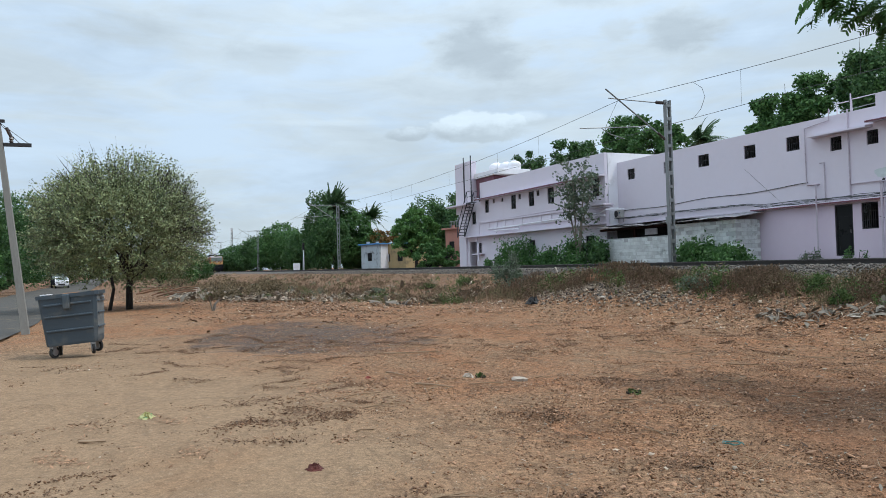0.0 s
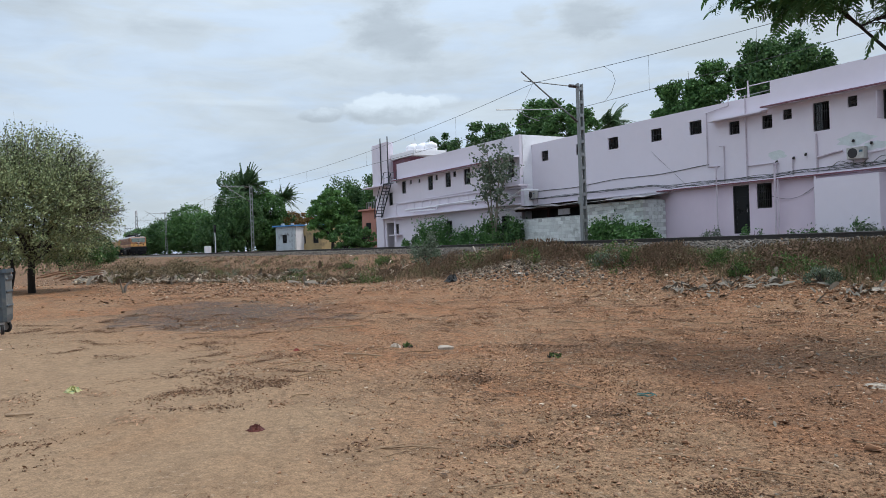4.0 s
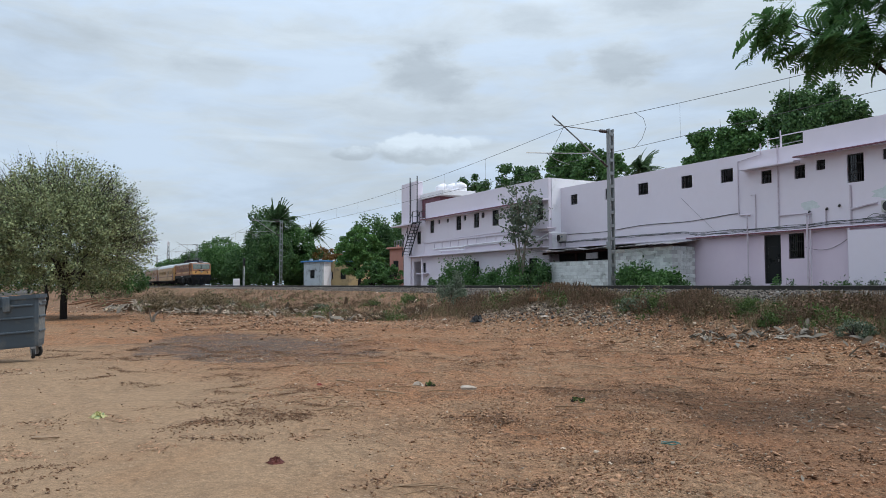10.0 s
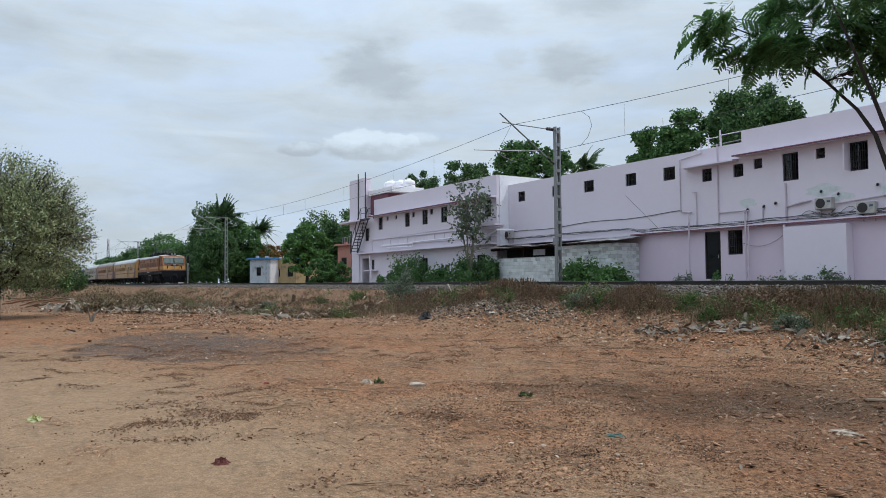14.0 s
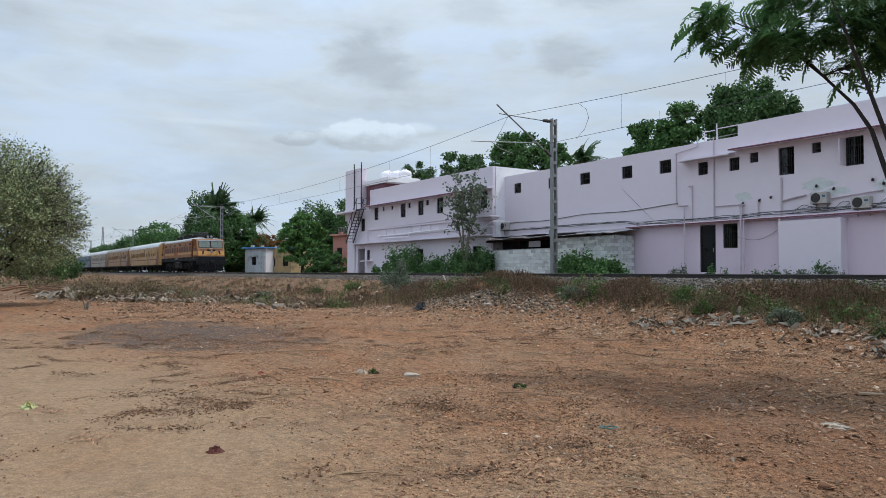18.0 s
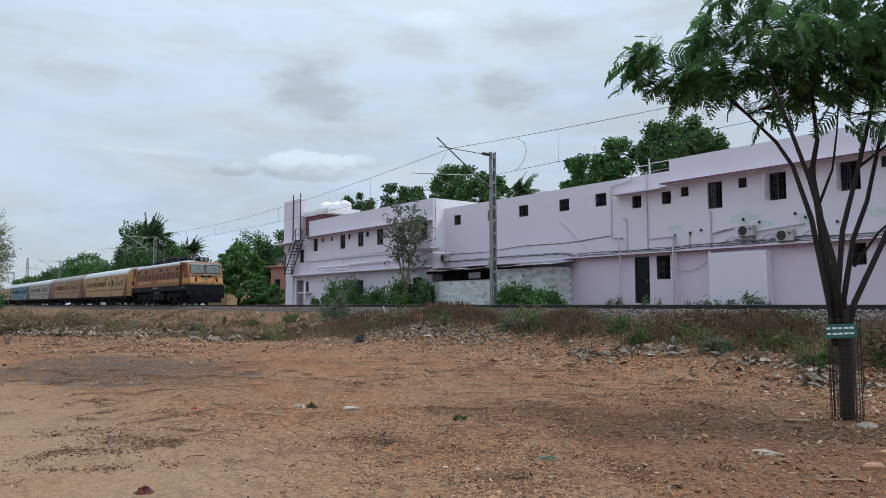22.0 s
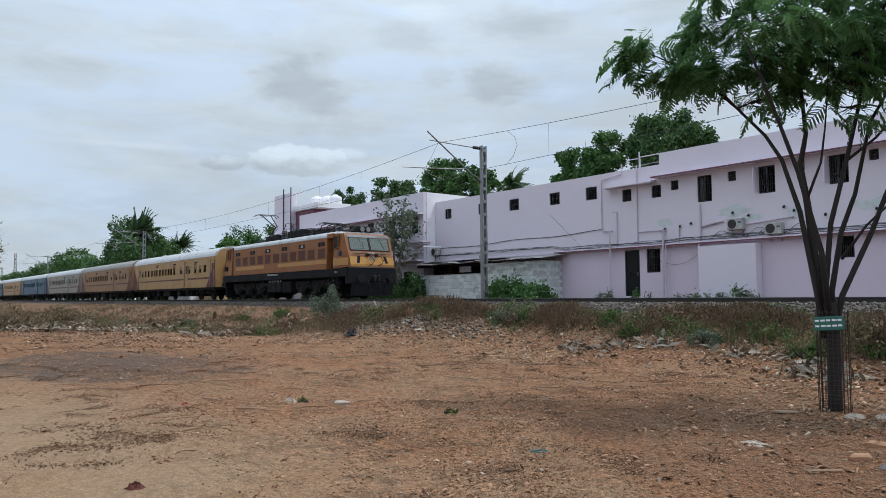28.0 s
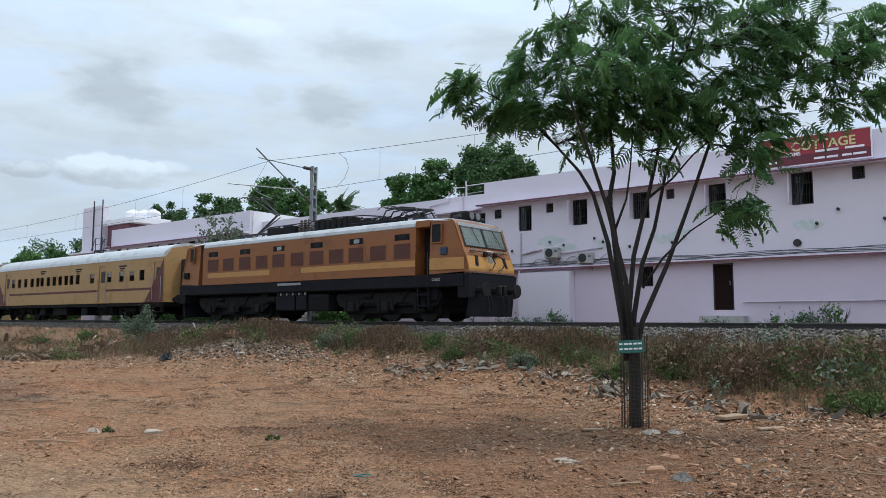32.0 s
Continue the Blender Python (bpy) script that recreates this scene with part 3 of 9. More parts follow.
        levels = [(-half, r - ch), (-half + ch, r), (half - ch, r), (half, r - ch)] if ch else [(-half, r), (half, r)]
        return self.loft([[c + a * h + (u * math.cos(2 * math.pi * j / n) + v * math.sin(2 * math.pi * j / n)) * q for j in range(n)] for h, q in levels])

    def add(self, other, m=None):
        o = len(self.v)
        self.v += [tuple(m @ Vector(p)) if m else p for p in other.v]
        self.f += [tuple(i + o for i in q) for q in other.f]
        return self

    def mesh(self, name, material, smooth=False):
        me = bpy.data.meshes.new(name)
        me.from_pydata(self.v, [], self.f)
        if smooth:
            me.shade_smooth()
        if material:
            me.materials.append(material)
        me.update()
        return me


def part(name, shape, material, parent=None, label="", smooth=False, m=None):
    """One mesh object; under a thing or a part if that is given."""
    ob = new(name, shape.mesh(name, material, smooth) if isinstance(shape, Shape) else shape)
    if parent:
        ob.parent = parent
    if m is not None:
        ob.matrix_basis = m
    return tagged(ob, label)


def thing(name, m, label, category, group="", kind=""):
    ob = new(name)
    ob.empty_display_size = 0.2
    ob.matrix_basis = m
    return tagged(ob, label, category, group, kind)


def array_mesh(name, co, quads, material, tris=False):
    """A mesh from arrays of points and faces."""
    me = bpy.data.meshes.new(name)
    co = np.asarray(co, dtype=np.float32).reshape(-1, 3)
    quads = np.asarray(quads, dtype=np.int32)
    k = quads.shape[1]
    me.vertices.add(len(co))
    me.vertices.foreach_set("co", co.ravel())
    me.loops.add(quads.size)
    me.loops.foreach_set("vertex_index", quads.ravel())
    me.polygons.add(len(quads))
    me.polygons.foreach_set("loop_start", np.arange(0, quads.size, k, dtype=np.int32))
    me.polygons.foreach_set("loop_total", np.full(len(quads), k, dtype=np.int32))
    me.update(calc_edges=True)
    me.validate()
    me.materials.append(material)
    return me


def scatter(protos, where, size, turn, tilt, seed):
    """Copies of small prototypes (points, faces) at places; returns points and faces of equal corner count."""
    rng = np.random.default_rng(seed)
    pts, fs, o = [], [], 0
    kind = rng.integers(0, len(protos), len(where))
    for i in range(len(protos)):
        sel = np.where(kind == i)[0]
        if not len(sel):
            continue
        v, f = np.asarray(protos[i][0], float), np.asarray(protos[i][1])
        a, b, c = turn[sel], tilt[sel, 0], tilt[sel, 1]
        ca, sa, cb, sb, cc, sc = np.cos(a), np.sin(a), np.cos(b), np.sin(b), np.cos(c), np.sin(c)
        rz = np.stack([ca, -sa, 0 * a, sa, ca, 0 * a, 0 * a, 0 * a, 0 * a + 1], -1).reshape(-1, 3, 3)
        rx = np.stack([0 * a + 1, 0 * a, 0 * a, 0 * a, cb, -sb, 0 * a, sb, cb], -1).reshape(-1, 3, 3)
        ry = np.stack([cc, 0 * a, sc, 0 * a, 0 * a + 1, 0 * a, -sc, 0 * a, cc], -1).reshape(-1, 3, 3)
        r = rz @ rx @ ry
        p = np.einsum("nij,kj->nki", r, v) * size[sel][:, None, None] + where[sel][:, None, :]
        pts.append(p.reshape(-1, 3))
        fs.append((f[None] + (np.arange(len(sel)) * len(v))[:, None, None] + o).reshape(-1, f.shape[1]))
        o += len(sel) * len(v)
    return np.concatenate(pts), np.concatenate(fs)


def rock_protos(count, seed, flat=0.7):
    """Small angular stones: boxes with shifted corners."""
    rng = np.random.default_rng(seed)
    out = []
    q = [(0, 2, 3, 1), (4, 5, 7, 6), (0, 1, 5, 4), (2, 6, 7, 3), (0, 4, 6, 2), (1, 3, 7, 5)]
    for _ in range(count):
        v = np.array([(x, y, z) for z in (-1, 1) for y in (-1, 1) for x in (-1, 1)], float) * 0.5
        v *= rng.uniform(0.55, 1.0, (8, 3)) * np.array([1.0, rng.uniform(0.6, 0.95), flat])
        out.append((v, q))
    return out

# ---- ground, road, railway ----
RAIL_Z, GAUGE, SKEW = 1.55, 1.676, 1.6
TRACK = pose(-16.2, 21.6, 0, 0, 0, SKEW)       # x along the track, y across it


def across(x, y):
    """How far y lies towards the track, as if the track ran along x."""
    return y - math.tan(radians(SKEW)) * (np.clip(x, -300, 80) + 16.2)


def smooth(a, b, v):
    t = np.clip((v - a) / (b - a), 0, 1)
    return t * t * (3 - 2 * t)


def height(x, y):
    """The lie of the land: flat lot, bank up to the railway, level beyond."""
    x, y = np.asarray(x, float), np.asarray(y, float)
    z = 1.02 * smooth(12.8, 18.6, across(x, y))
    near = np.exp(-((x + 15) ** 2 + (y - 8) ** 2) / 60.0 ** 2)
    z = z + near * (0.035 * np.sin(0.9 * x + 0.4 * y) * np.sin(0.7 * y - 0.3 * x) + 0.02 * np.sin(2.3 * x + 1.1) * np.sin(1.9 * y) + 0.012 * np.sin(5.1 * x + 2 * y) * np.sin(4.3 * y - x))
    z = z + 0.40 * np.exp(-((x + 22.0) / 3.6) ** 2 - ((y - 15.6) / 1.3) ** 2) + 0.12 * smooth(2.0, 12.0, y) * smooth(-26, -45, x)
    return z - 0.04 * smooth(-2.6, -4.2, y)


def build_ground():
    far = [120, 180, 300, 600, 1200, 3000]
    xs = np.unique(np.concatenate([-np.array(far)[::-1] - 0.0, np.arange(-120, -60, 3.0), np.arange(-60, 14, 0.4), np.arange(14, 60, 3.0), far]))
    ys = np.unique(np.concatenate([-np.array(far)[::-1], np.arange(-60, -14, 3.0), np.arange(-14, 27, 0.33), np.arange(27, 60, 3.0), far]))
    gx, gy = np.meshgrid(xs, ys, indexing="ij")
    co = np.stack([gx, gy, height(gx, gy)], -1).reshape(-1, 3)
    n = len(ys)
    i, j = np.meshgrid(np.arange(len(xs) - 1), np.arange(n - 1), indexing="ij")
    a = (i * n + j).ravel()
    me = array_mesh("ground", co, np.stack([a, a + n, a + n + 1, a + 1], -1), EARTH)
    me.shade_smooth()
    return tagged(new("ground", me), "bare red-brown earth lot with sandy patches rising to the railway bank", "ground", kind="structure")


build_ground()


def build_road():
    """The asphalt road beside the lot, with a sandy edge."""
    rng = random.Random(3)
    s = Shape()
    xs = [30 - i * 2.0 for i in range(190)]
    rings = []
    for x in xs:
        bend = 0.030 * max(0, -x - 30)
        near = -3.45 - bend + rng.uniform(-0.10, 0.10)
        rings.append([(x, near, 0.012), (x, near - 0.25, 0.045), (x, near - 6.2, 0.06), (x, near - 6.5, 0.02)])
    s.loft(rings, caps=False, closed=False)
    road = part("road", s, ASPHALT)
    tagged(road, "grey asphalt road with a ragged sandy edge", "road", kind="structure")


build_road()


def build_track():
    track = thing("railway_track", TRACK, "single broad-gauge railway track on a stone ballast bed", "railway track", kind="structure")
    x0, x1 = -420.0, 80.0
    bed = Shape().prism([(-3.3, 0.90), (-1.75, 1.345), (1.75, 1.345), (3.3, 0.90)], "x", x0, x1)
    part("ballast_bed", bed, BALLAST_BED, track)
    prof = [(-0.068, 0), (0.068, 0), (0.068, 0.012), (0.012, 0.035), (0.012, 0.125), (0.034, 0.135), (0.034, 0.168), (0.028, 0.172), (-0.028, 0.172), (-0.034, 0.168), (-0.034, 0.135), (-0.012, 0.125), (-0.012, 0.035), (-0.068, 0.012)]
    for sgn in (-1, 1):
        y = sgn * (GAUGE / 2 + 0.034)
        part("rail", Shape().prism([(y + a, RAIL_Z - 0.174 + b) for a, b in prof], "x", x0, x1), RAIL, track, "brown rusted rail with a worn top")
        part("rail_head", Shape().box(x0, y - 0.027, RAIL_Z - 0.003, x1, y + 0.027, RAIL_Z + 0.001), RAIL_TOP, track)
    sl = Shape().prism([(-0.125, 0), (0.125, 0), (0.09, 0.18), (-0.09, 0.18)], "y", -1.37, 1.37).mesh("sleeper", CONCRETE)
    for i in range(170):
        part("sleeper", sl, None, track, m=pose(30 - i * 0.6, 0, 1.20))
    # loose stones of the shoulder and between the rails
    rng = np.random.default_rng(5)
    n = 30000
    x = -75 + 108 * rng.random(n) ** 0.85
    v = rng.random(n)
    y = np.where(v < 0.78, -3.75 + 2.1 * rng.random(n), -1.9 + 3.8 * rng.random(n))
    z = np.interp(np.abs(y), [0, 1.75, 3.3, 3.9], [1.35, 1.35, 0.93, 0.93]) + rng.uniform(-0.01, 0.045, n)
    p, f = scatter(rock_protos(8, 1, 0.75), np.stack([x, y, z], -1), rng.uniform(0.045, 0.105, n), rng.random(n) * 6.3, rng.normal(0, 0.5, (n, 2)), 6)
    tagged(part("ballast_stones", array_mesh("ballast_stones", p, f, BALLAST), None, track, "loose grey and brown ballast stones"), kind="stuff")


build_track()

# ---- the pink guesthouse and its neighbours ----
def wall_shape(u0, u1, z0, z1, v0, v1, holes):
    """A wall along u with rectangular holes (u0, u1, z0, z1) through it: one closed shell."""
    us = sorted({u0, u1, *[min(max(h[k], u0), u1) for h in holes for k in (0, 1)]})
    zs = sorted({z0, z1, *[min(max(h[k], z0), z1) for h in holes for k in (2, 3)]})

    def solid(i, j):
        if not (0 <= i < len(us) - 1 and 0 <= j < len(zs) - 1):
            return False
        a, b = (us[i] + us[i + 1]) / 2, (zs[j] + zs[j + 1]) / 2
        return not any(h[0] < a < h[1] and h[2] < b < h[3] for h in holes)

    pts, index, fs = [], {}, []

    def at(i, j, k):
        if (i, j, k) not in index:
            index[(i, j, k)] = len(pts)
            pts.append((us[i], v1 if k else v0, zs[j]))
        return index[(i, j, k)]

    for i in range(len(us) - 1):
        for j in range(len(zs) - 1):
            if not solid(i, j):
                continue
            fs.append((at(i, j, 0), at(i + 1, j, 0), at(i + 1, j + 1, 0), at(i, j + 1, 0)))
            fs.append((at(i, j + 1, 1), at(i + 1, j + 1, 1), at(i + 1, j, 1), at(i, j, 1)))
            for (di, dj, p, q) in ((-1, 0, (i, j), (i, j + 1)), (1, 0, (i + 1, j + 1), (i + 1, j)), (0, -1, (i + 1, j), (i, j)), (0, 1, (i, j + 1), (i + 1, j + 1))):
                if not solid(i + di, j + dj):
                    fs.append((at(*p, 0), at(*q, 0), at(*q, 1), at(*p, 1)))
    return Shape().face_set(pts, fs)


def ring(u0, u1, z0, z1, v0, v1, t):
    return Shape().box(u0, v0, z0, u0 + t, v1, z1).box(u1 - t, v0, z0, u1, v1, z1).box(u0 + t, v0, z0, u1 - t, v1, z0 + t).box(u0 + t, v0, z1 - t, u1 - t, v1, z1)


def add_window(parent, u0, u1, z0, z1, bars=4, v=0.0, leaf=False, sill=True, shutter=False):
    """A window in its opening: frame > pane, grille, sill, open leaf."""
    fr = part("window", ring(u0 + 0.003, u1 - 0.003, z0 + 0.003, z1 - 0.003, v + 0.06, v + 0.13, 0.05), FRAME_DARK, parent, "dark barred window")
    if leaf or z1 - z0 > 0.9:
        half = Shape().box(u0 + 0.05, v + 0.10, z0 + 0.05, (u0 + u1) / 2, v + 0.106, z1 - 0.05)
        pane = part("pane", half, GLASS, fr)
        pane.visible_shadow = False
    g = Shape()
    for i in range(bars):
        x = u0 + 0.05 + (u1 - u0 - 0.1) * (i + 1) / (bars + 1)
        g.tube([(x, v + 0.04, z0 + 0.01), (x, v + 0.04, z1 - 0.01)], 0.011, 6)
    for k in range(1, 3 if z1 - z0 > 0.9 else 2):
        z = z0 + (z1 - z0) * k / (3 if z1 - z0 > 0.9 else 2)
        g.box(u0 + 0.01, v + 0.03, z - 0.012, u1 - 0.01, v + 0.05, z + 0.012)
    part("grille", g, FRAME_DARK, fr)
    if sill:
        part("window_sill", Shape().box(u0 - 0.05, v - 0.05, z0 - 0.05, u1 + 0.05, v + 0.06, z0 - 0.002, 0.01), PINK_STEEL, fr)
    if shutter:
        part("shutter", Shape().box(u0 - 0.03, v - 0.42, z0 + 0.04, u0 + 0.01, v - 0.004, z1 - 0.04, 0.008), PINK_STEEL, fr, "pink window leaf standing open")
    return fr


def add_ac(u, z, v):
    """An outdoor unit of an air conditioner on brackets."""
    a = thing("ac_unit", FACADE @ pose(u, v, z), "white outdoor air conditioner unit on a wall bracket", "air conditioner", "air conditioners on the pink wall")
    a.scale = (0.82, 0.9, 0.82)
    part("casing", Shape().box(0, -0.34, 0, 0.84, -0.04, 0.56, 0.02), AC_BEIGE, a)
    part("fan_grille", Shape().disc((0.30, -0.345, 0.28), "y", 0.235, 0.012, 20, 0.004), FRAME_DARK, a)
    part("side_vent", Shape().box(0.62, -0.346, 0.30, 0.78, -0.338, 0.40), COACH_BLUE, a)
    for x in (0.14, 0.70):
        part("bracket", Shape().box(x - 0.02, -0.36, -0.045, x + 0.02, 0.0, -0.005).box(x - 0.015, -0.05, -0.35, x + 0.015, -0.005, -0.045), STEEL, a)
    return a


FACADE = pose(-22, 28, 0, 0, 0, 2)


def build_guesthouse():
    g = thing("guesthouse", FACADE, "long two-storey pale pink guesthouse with mauve ledges and small barred windows", "building")
    base, ledge, eave = 1.0, 3.88, 7.0
    small = [(-15.2, -14.55, 6.52, 7.14), (-12.0, -11.35, 6.52, 7.14), (-9.32, -8.55, 6.48, 7.12), (-6.2, -5.48, 6.48, 7.12), (-3.7, -2.98, 6.47, 7.12),
             (-1.42, -0.88, 6.15, 6.74), (0.27, 0.78, 6.16, 6.74), (1.3, 1.71, 6.40, 6.83), (4.12, 4.50, 6.44, 6.86), (6.98, 7.38, 6.48, 6.88),
             (9.72, 10.06, 6.50, 6.90), (16.4, 16.8, 6.52, 6.98)]
    tall = [(2.66, 3.36, 5.70, 6.86), (5.47, 6.18, 5.76, 6.88), (8.28, 9.0, 5.80, 6.90), (11.42, 12.08, 5.82, 6.90), (14.42, 15.15, 5.80, 6.98)]
    low = [(-0.11, 0.64, 2.70, 3.80), (8.5, 9.08, 3.0, 3.81)]
    doors = [(-1.36, -0.5, 1.62, 3.80), (11.48, 12.25, 2.02, 3.80)]
    u0, u1 = -17.0, 26.0
    part("wall", wall_shape(u0, u1, ledge, eave + 0.12, 0, 0.23, small + tall), PINK, g, "pale pink plastered wall")
    part("parapet", wall_shape(u0, 0.72, eave + 0.12, 7.68, 0, 0.2, [h for h in small if h[3] > 7.1]), PINK, g)
    part("parapet", Shape().box(0.72, 0, eave + 0.12, u1, 0.2, 8.2), PINK, g)
    part("parapet_return", Shape().box(0.72, 0.2, 7.3, 0.92, 8.0, 8.2), PINK, g)
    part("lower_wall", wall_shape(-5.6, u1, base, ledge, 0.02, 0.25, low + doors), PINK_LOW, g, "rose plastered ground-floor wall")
    part("lower_wall", wall_shape(u0, -5.6, base, ledge, 0.02, 0.25, []), PINK, g)
    part("back_wall", Shape().box(u0, 8.0, base, u1, 8.25, 7.3), PINK, g)
    part("side_wall", Shape().box(u1 - 0.25, 0.26, base, u1, 8.0, 7.12), PINK, g)
    part("side_wall", Shape().box(u0, 0.26, base, u0 + 0.25, 8.0, 7.12), PINK, g)
    # added backdrop and slab, coloured near-black for the darkness behind the openings
    part("room_divider", Shape().box(u0 + 0.3, 3.2, base, u1 - 0.3, 3.35, 7.1), UNLIT_ROOM, g)
    part("floor_slab", Shape().box(u0 + 0.3, 0.27, ledge - 0.15, u1 - 0.3, 3.19, ledge), UNLIT_ROOM, g)
    part("roof_slab", Shape().box(u0 + 0.26, 0.24, 7.13, u1 - 0.26, 7.99, 7.29), CONCRETE, g)
    # ledge over the ground floor and the slabs over the upper windows
    part("ledge", Shape().box(-5.7, -0.26, ledge, u1, -0.003, ledge + 0.09, 0.012), PINK_STEEL, g, "pink painted concrete ledge")
    # thin dark strip stands in for the shadow below the ledge
    part("ledge_edge", Shape().box(-5.7, -0.268, ledge - 0.01, u1, -0.262, ledge + 0.045), PINK_TRIM, g, "dark mauve strip painted for the shadow under the ledge")
    part("ledge", Shape().box(-15.8, -0.05, ledge - 0.02, -5.72, -0.003, ledge + 0.06, 0.01), PINK_STEEL, g)
    part("window_canopy", Shape().prism([(-0.003, 7.03), (-0.003, 7.15), (-0.52, 7.06), (-0.52, 7.0)], "x", 0.58, u1), PINK, g, "sloping slab over the windows with a mauve edge")
    part("canopy_edge", Shape().box(0.58, -0.545, 7.0, u1, -0.522, 7.065, 0.006), PINK_TRIM, g)
    part("window_canopy", Shape().prism([(-0.003, 6.84), (-0.003, 6.98), (-0.48, 6.90), (-0.48, 6.84)], "x", -2.25, 0.56), PINK, g)
    for h in small:
        add_window(g, *h, bars=5, sill=False)
    for i, h in enumerate(tall):
        add_window(g, *h, bars=6, leaf=i != 0, shutter=i != 0, sill=False)
    for h in low:
        add_window(g, *h, bars=6, shutter=False, sill=False)
    for i, (a, b, c, d) in enumerate(doors):
        fr = part("door_frame", ring(a + 0.003, b - 0.003, c - 0.05, d - 0.003, 0.05, 0.14, 0.05), FRAME_DARK, g)
        # first leaf is near-black in place of the unlit doorway; second is brown wood
        leaf = part("door", Shape().box(a + 0.05, 0.09, c + 0.0, b - 0.05, 0.125, d - 0.05, 0.006), DARK_WOOD if i else CAB_GLASS, fr, "dark brown wooden door, shut" if i else "nearly black door leaf standing in for a dark open doorway")
        for z in (c + 0.25, c + 1.05):
            part("door_panel", Shape().box(a + 0.16, 0.075, z, b - 0.16, 0.089, z + 0.62, 0.006), DARK_WOOD if i else CAB_GLASS, leaf)
        part("door_handle", Shape().tube([(b - 0.14, 0.05, c + 0.95), (b - 0.14, 0.05, c + 1.1)], 0.012, 6), STEEL, leaf)
    part("door_step", Shape().box(11.1, -0.55, 1.3, 12.75, 0.015, 1.80, 0.02), CONCRETE, g, "grey concrete door step")
    # whitewashed lean-to against the ground floor
    part("lean_to", wall_shape(2.9, 5.5, base, 3.74, -0.45, 0.015, []), PINK, g, "paler plastered projection of the ground floor")
    # pipes
    def pipe(pts, r=0.035, label="pink-painted drain pipe"):
        part("pipe", Shape().tube(pts, r, 8), PIPE_SHADED, g, label)
    pipe([(-2.0, -0.28, 1.3), (-2.0, -0.28, 4.75), (-2.0, -0.05, 4.78), (-2.6, -0.05, 4.82)])
    pipe([(-1.72, -0.05, 4.0), (-1.72, -0.05, 5.7), (-1.95, -0.05, 5.7)], 0.025)
    pipe([(-2.65, -0.05, 4.85), (-2.65, -0.05, 7.35), (-1.4, -0.05, 7.5), (-1.4, -0.05, 8.0)], 0.025)
    pipe([(-0.52, -0.05, 4.0), (-0.52, -0.05, 7.8)], 0.03)
    pipe([(-0.5, -0.05, 4.62), (0.95, -0.05, 4.62), (0.98, -0.05, 4.05)], 0.025)
    pipe([(1.02, -0.29, 1.3), (1.02, -0.29, 4.55), (1.02, -0.05, 4.6)], 0.045)
    pipe([(1.16, -0.29, 1.3), (1.16, -0.29, 3.9)], 0.03)
    pipe([(1.72, -0.05, 4.0), (1.72, -0.05, 4.7)], 0.03)
    pipe([(2.84, -0.29, 1.3), (2.84, -0.29, 3.85)], 0.05)
    pipe([(2.80, -0.05, 4.0), (2.80, -0.05, 5.6)], 0.04)
    pipe([(2.83, -0.06, 4.62), (3.9, -0.06, 4.78)], 0.04)
    pipe([(4.9, -0.06, 4.55), (6.9, -0.06, 4.7)], 0.03)
    pipe([(12.6, -0.05, 2.31), (26.0, -0.05, 2.31)], 0.03)
    part("roof_pipe", Shape().tube([(-1.1, 0.1, 7.6), (-1.1, 0.1, 8.15), (-0.55, 0.1, 8.15)], 0.025, 6), PINK_STEEL, g)
    part("roof_pipe", Shape().tube([(-0.45, 0.1, 7.6), (-0.45, 0.1, 8.45)], 0.03, 6), PINK_STEEL, g)
    part("roof_pipe", Shape().tube([(-0.4, 0.1, 7.6), (-0.4, 0.1, 8.2), (0.65, 0.1, 8.2)], 0.025, 6), PINK_STEEL, g)
    part("roof_rail", Shape().tube([(-1.2, 0.4, 7.85), (0.7, 0.4, 7.9)], 0.02, 6), GALVANISED, g)
    # sagging cables on the ledge and across the wall
    rng = random.Random(8)
    for k in range(5):
        pts, z = [], 3.99 + 0.035 * k
        for i in range(44):
            u = -17 + i * 1.0
            pts.append((u, -0.10 - 0.03 * (k % 3), z + rng.uniform(-0.02, 0.06) + (0.20 - 0.02 * k if u < -5 else 0.0) + (0.05 if 1 < u < 8 else 0)))
        part("cable", Shape().tube(pts, 0.013, 5), WIRE, g, "black cable sagging along the ledge")
    part("cable", Shape().tube([(-17 + i * 0.72, -0.02, 4.62 + 0.013 * i + 0.05 * math.sin(i * 0.7)) for i in range(21)], 0.018, 5), WIRE, g)
    part("cable", Shape().tube([(-6.2 + 0.22 * i, -0.02, 6.0 - 0.19 * i) for i in range(11)], 0.006, 5), WIRE, g)
    part("cable", Shape().tube([(0.66 + 0.17 * i, -0.03, 3.2 - 0.35 * math.sin(i / 13 * math.pi) + 0.03 * i) for i in range(14)], 0.009, 5), WIRE, g)
    for u, z in ((0.95, 4.68), (1.75, 4.75), (2.3, 4.83), (4.3, 5.12), (5.0, 4.95), (6.5, 5.15), (6.9, 4.97), (8.1, 4.7), (9.9, 4.75), (10.4, 4.95), (11.9, 4.75), (13.1, 4.85), (15.2, 5.1), (15.9, 5.55), (17.3, 5.1)):
        part("wall_outlet", Shape().tube([(u, 0.0, z), (u + 0.05, -0.12, z - 0.05)], 0.05, 8), FRAME_DARK, g, "dark drain stub in the wall")
    part("wall_outlet", Shape().disc((14.55, -0.02, 4.42), "y", 0.14, 0.025, 18), FRAME_DARK, g)
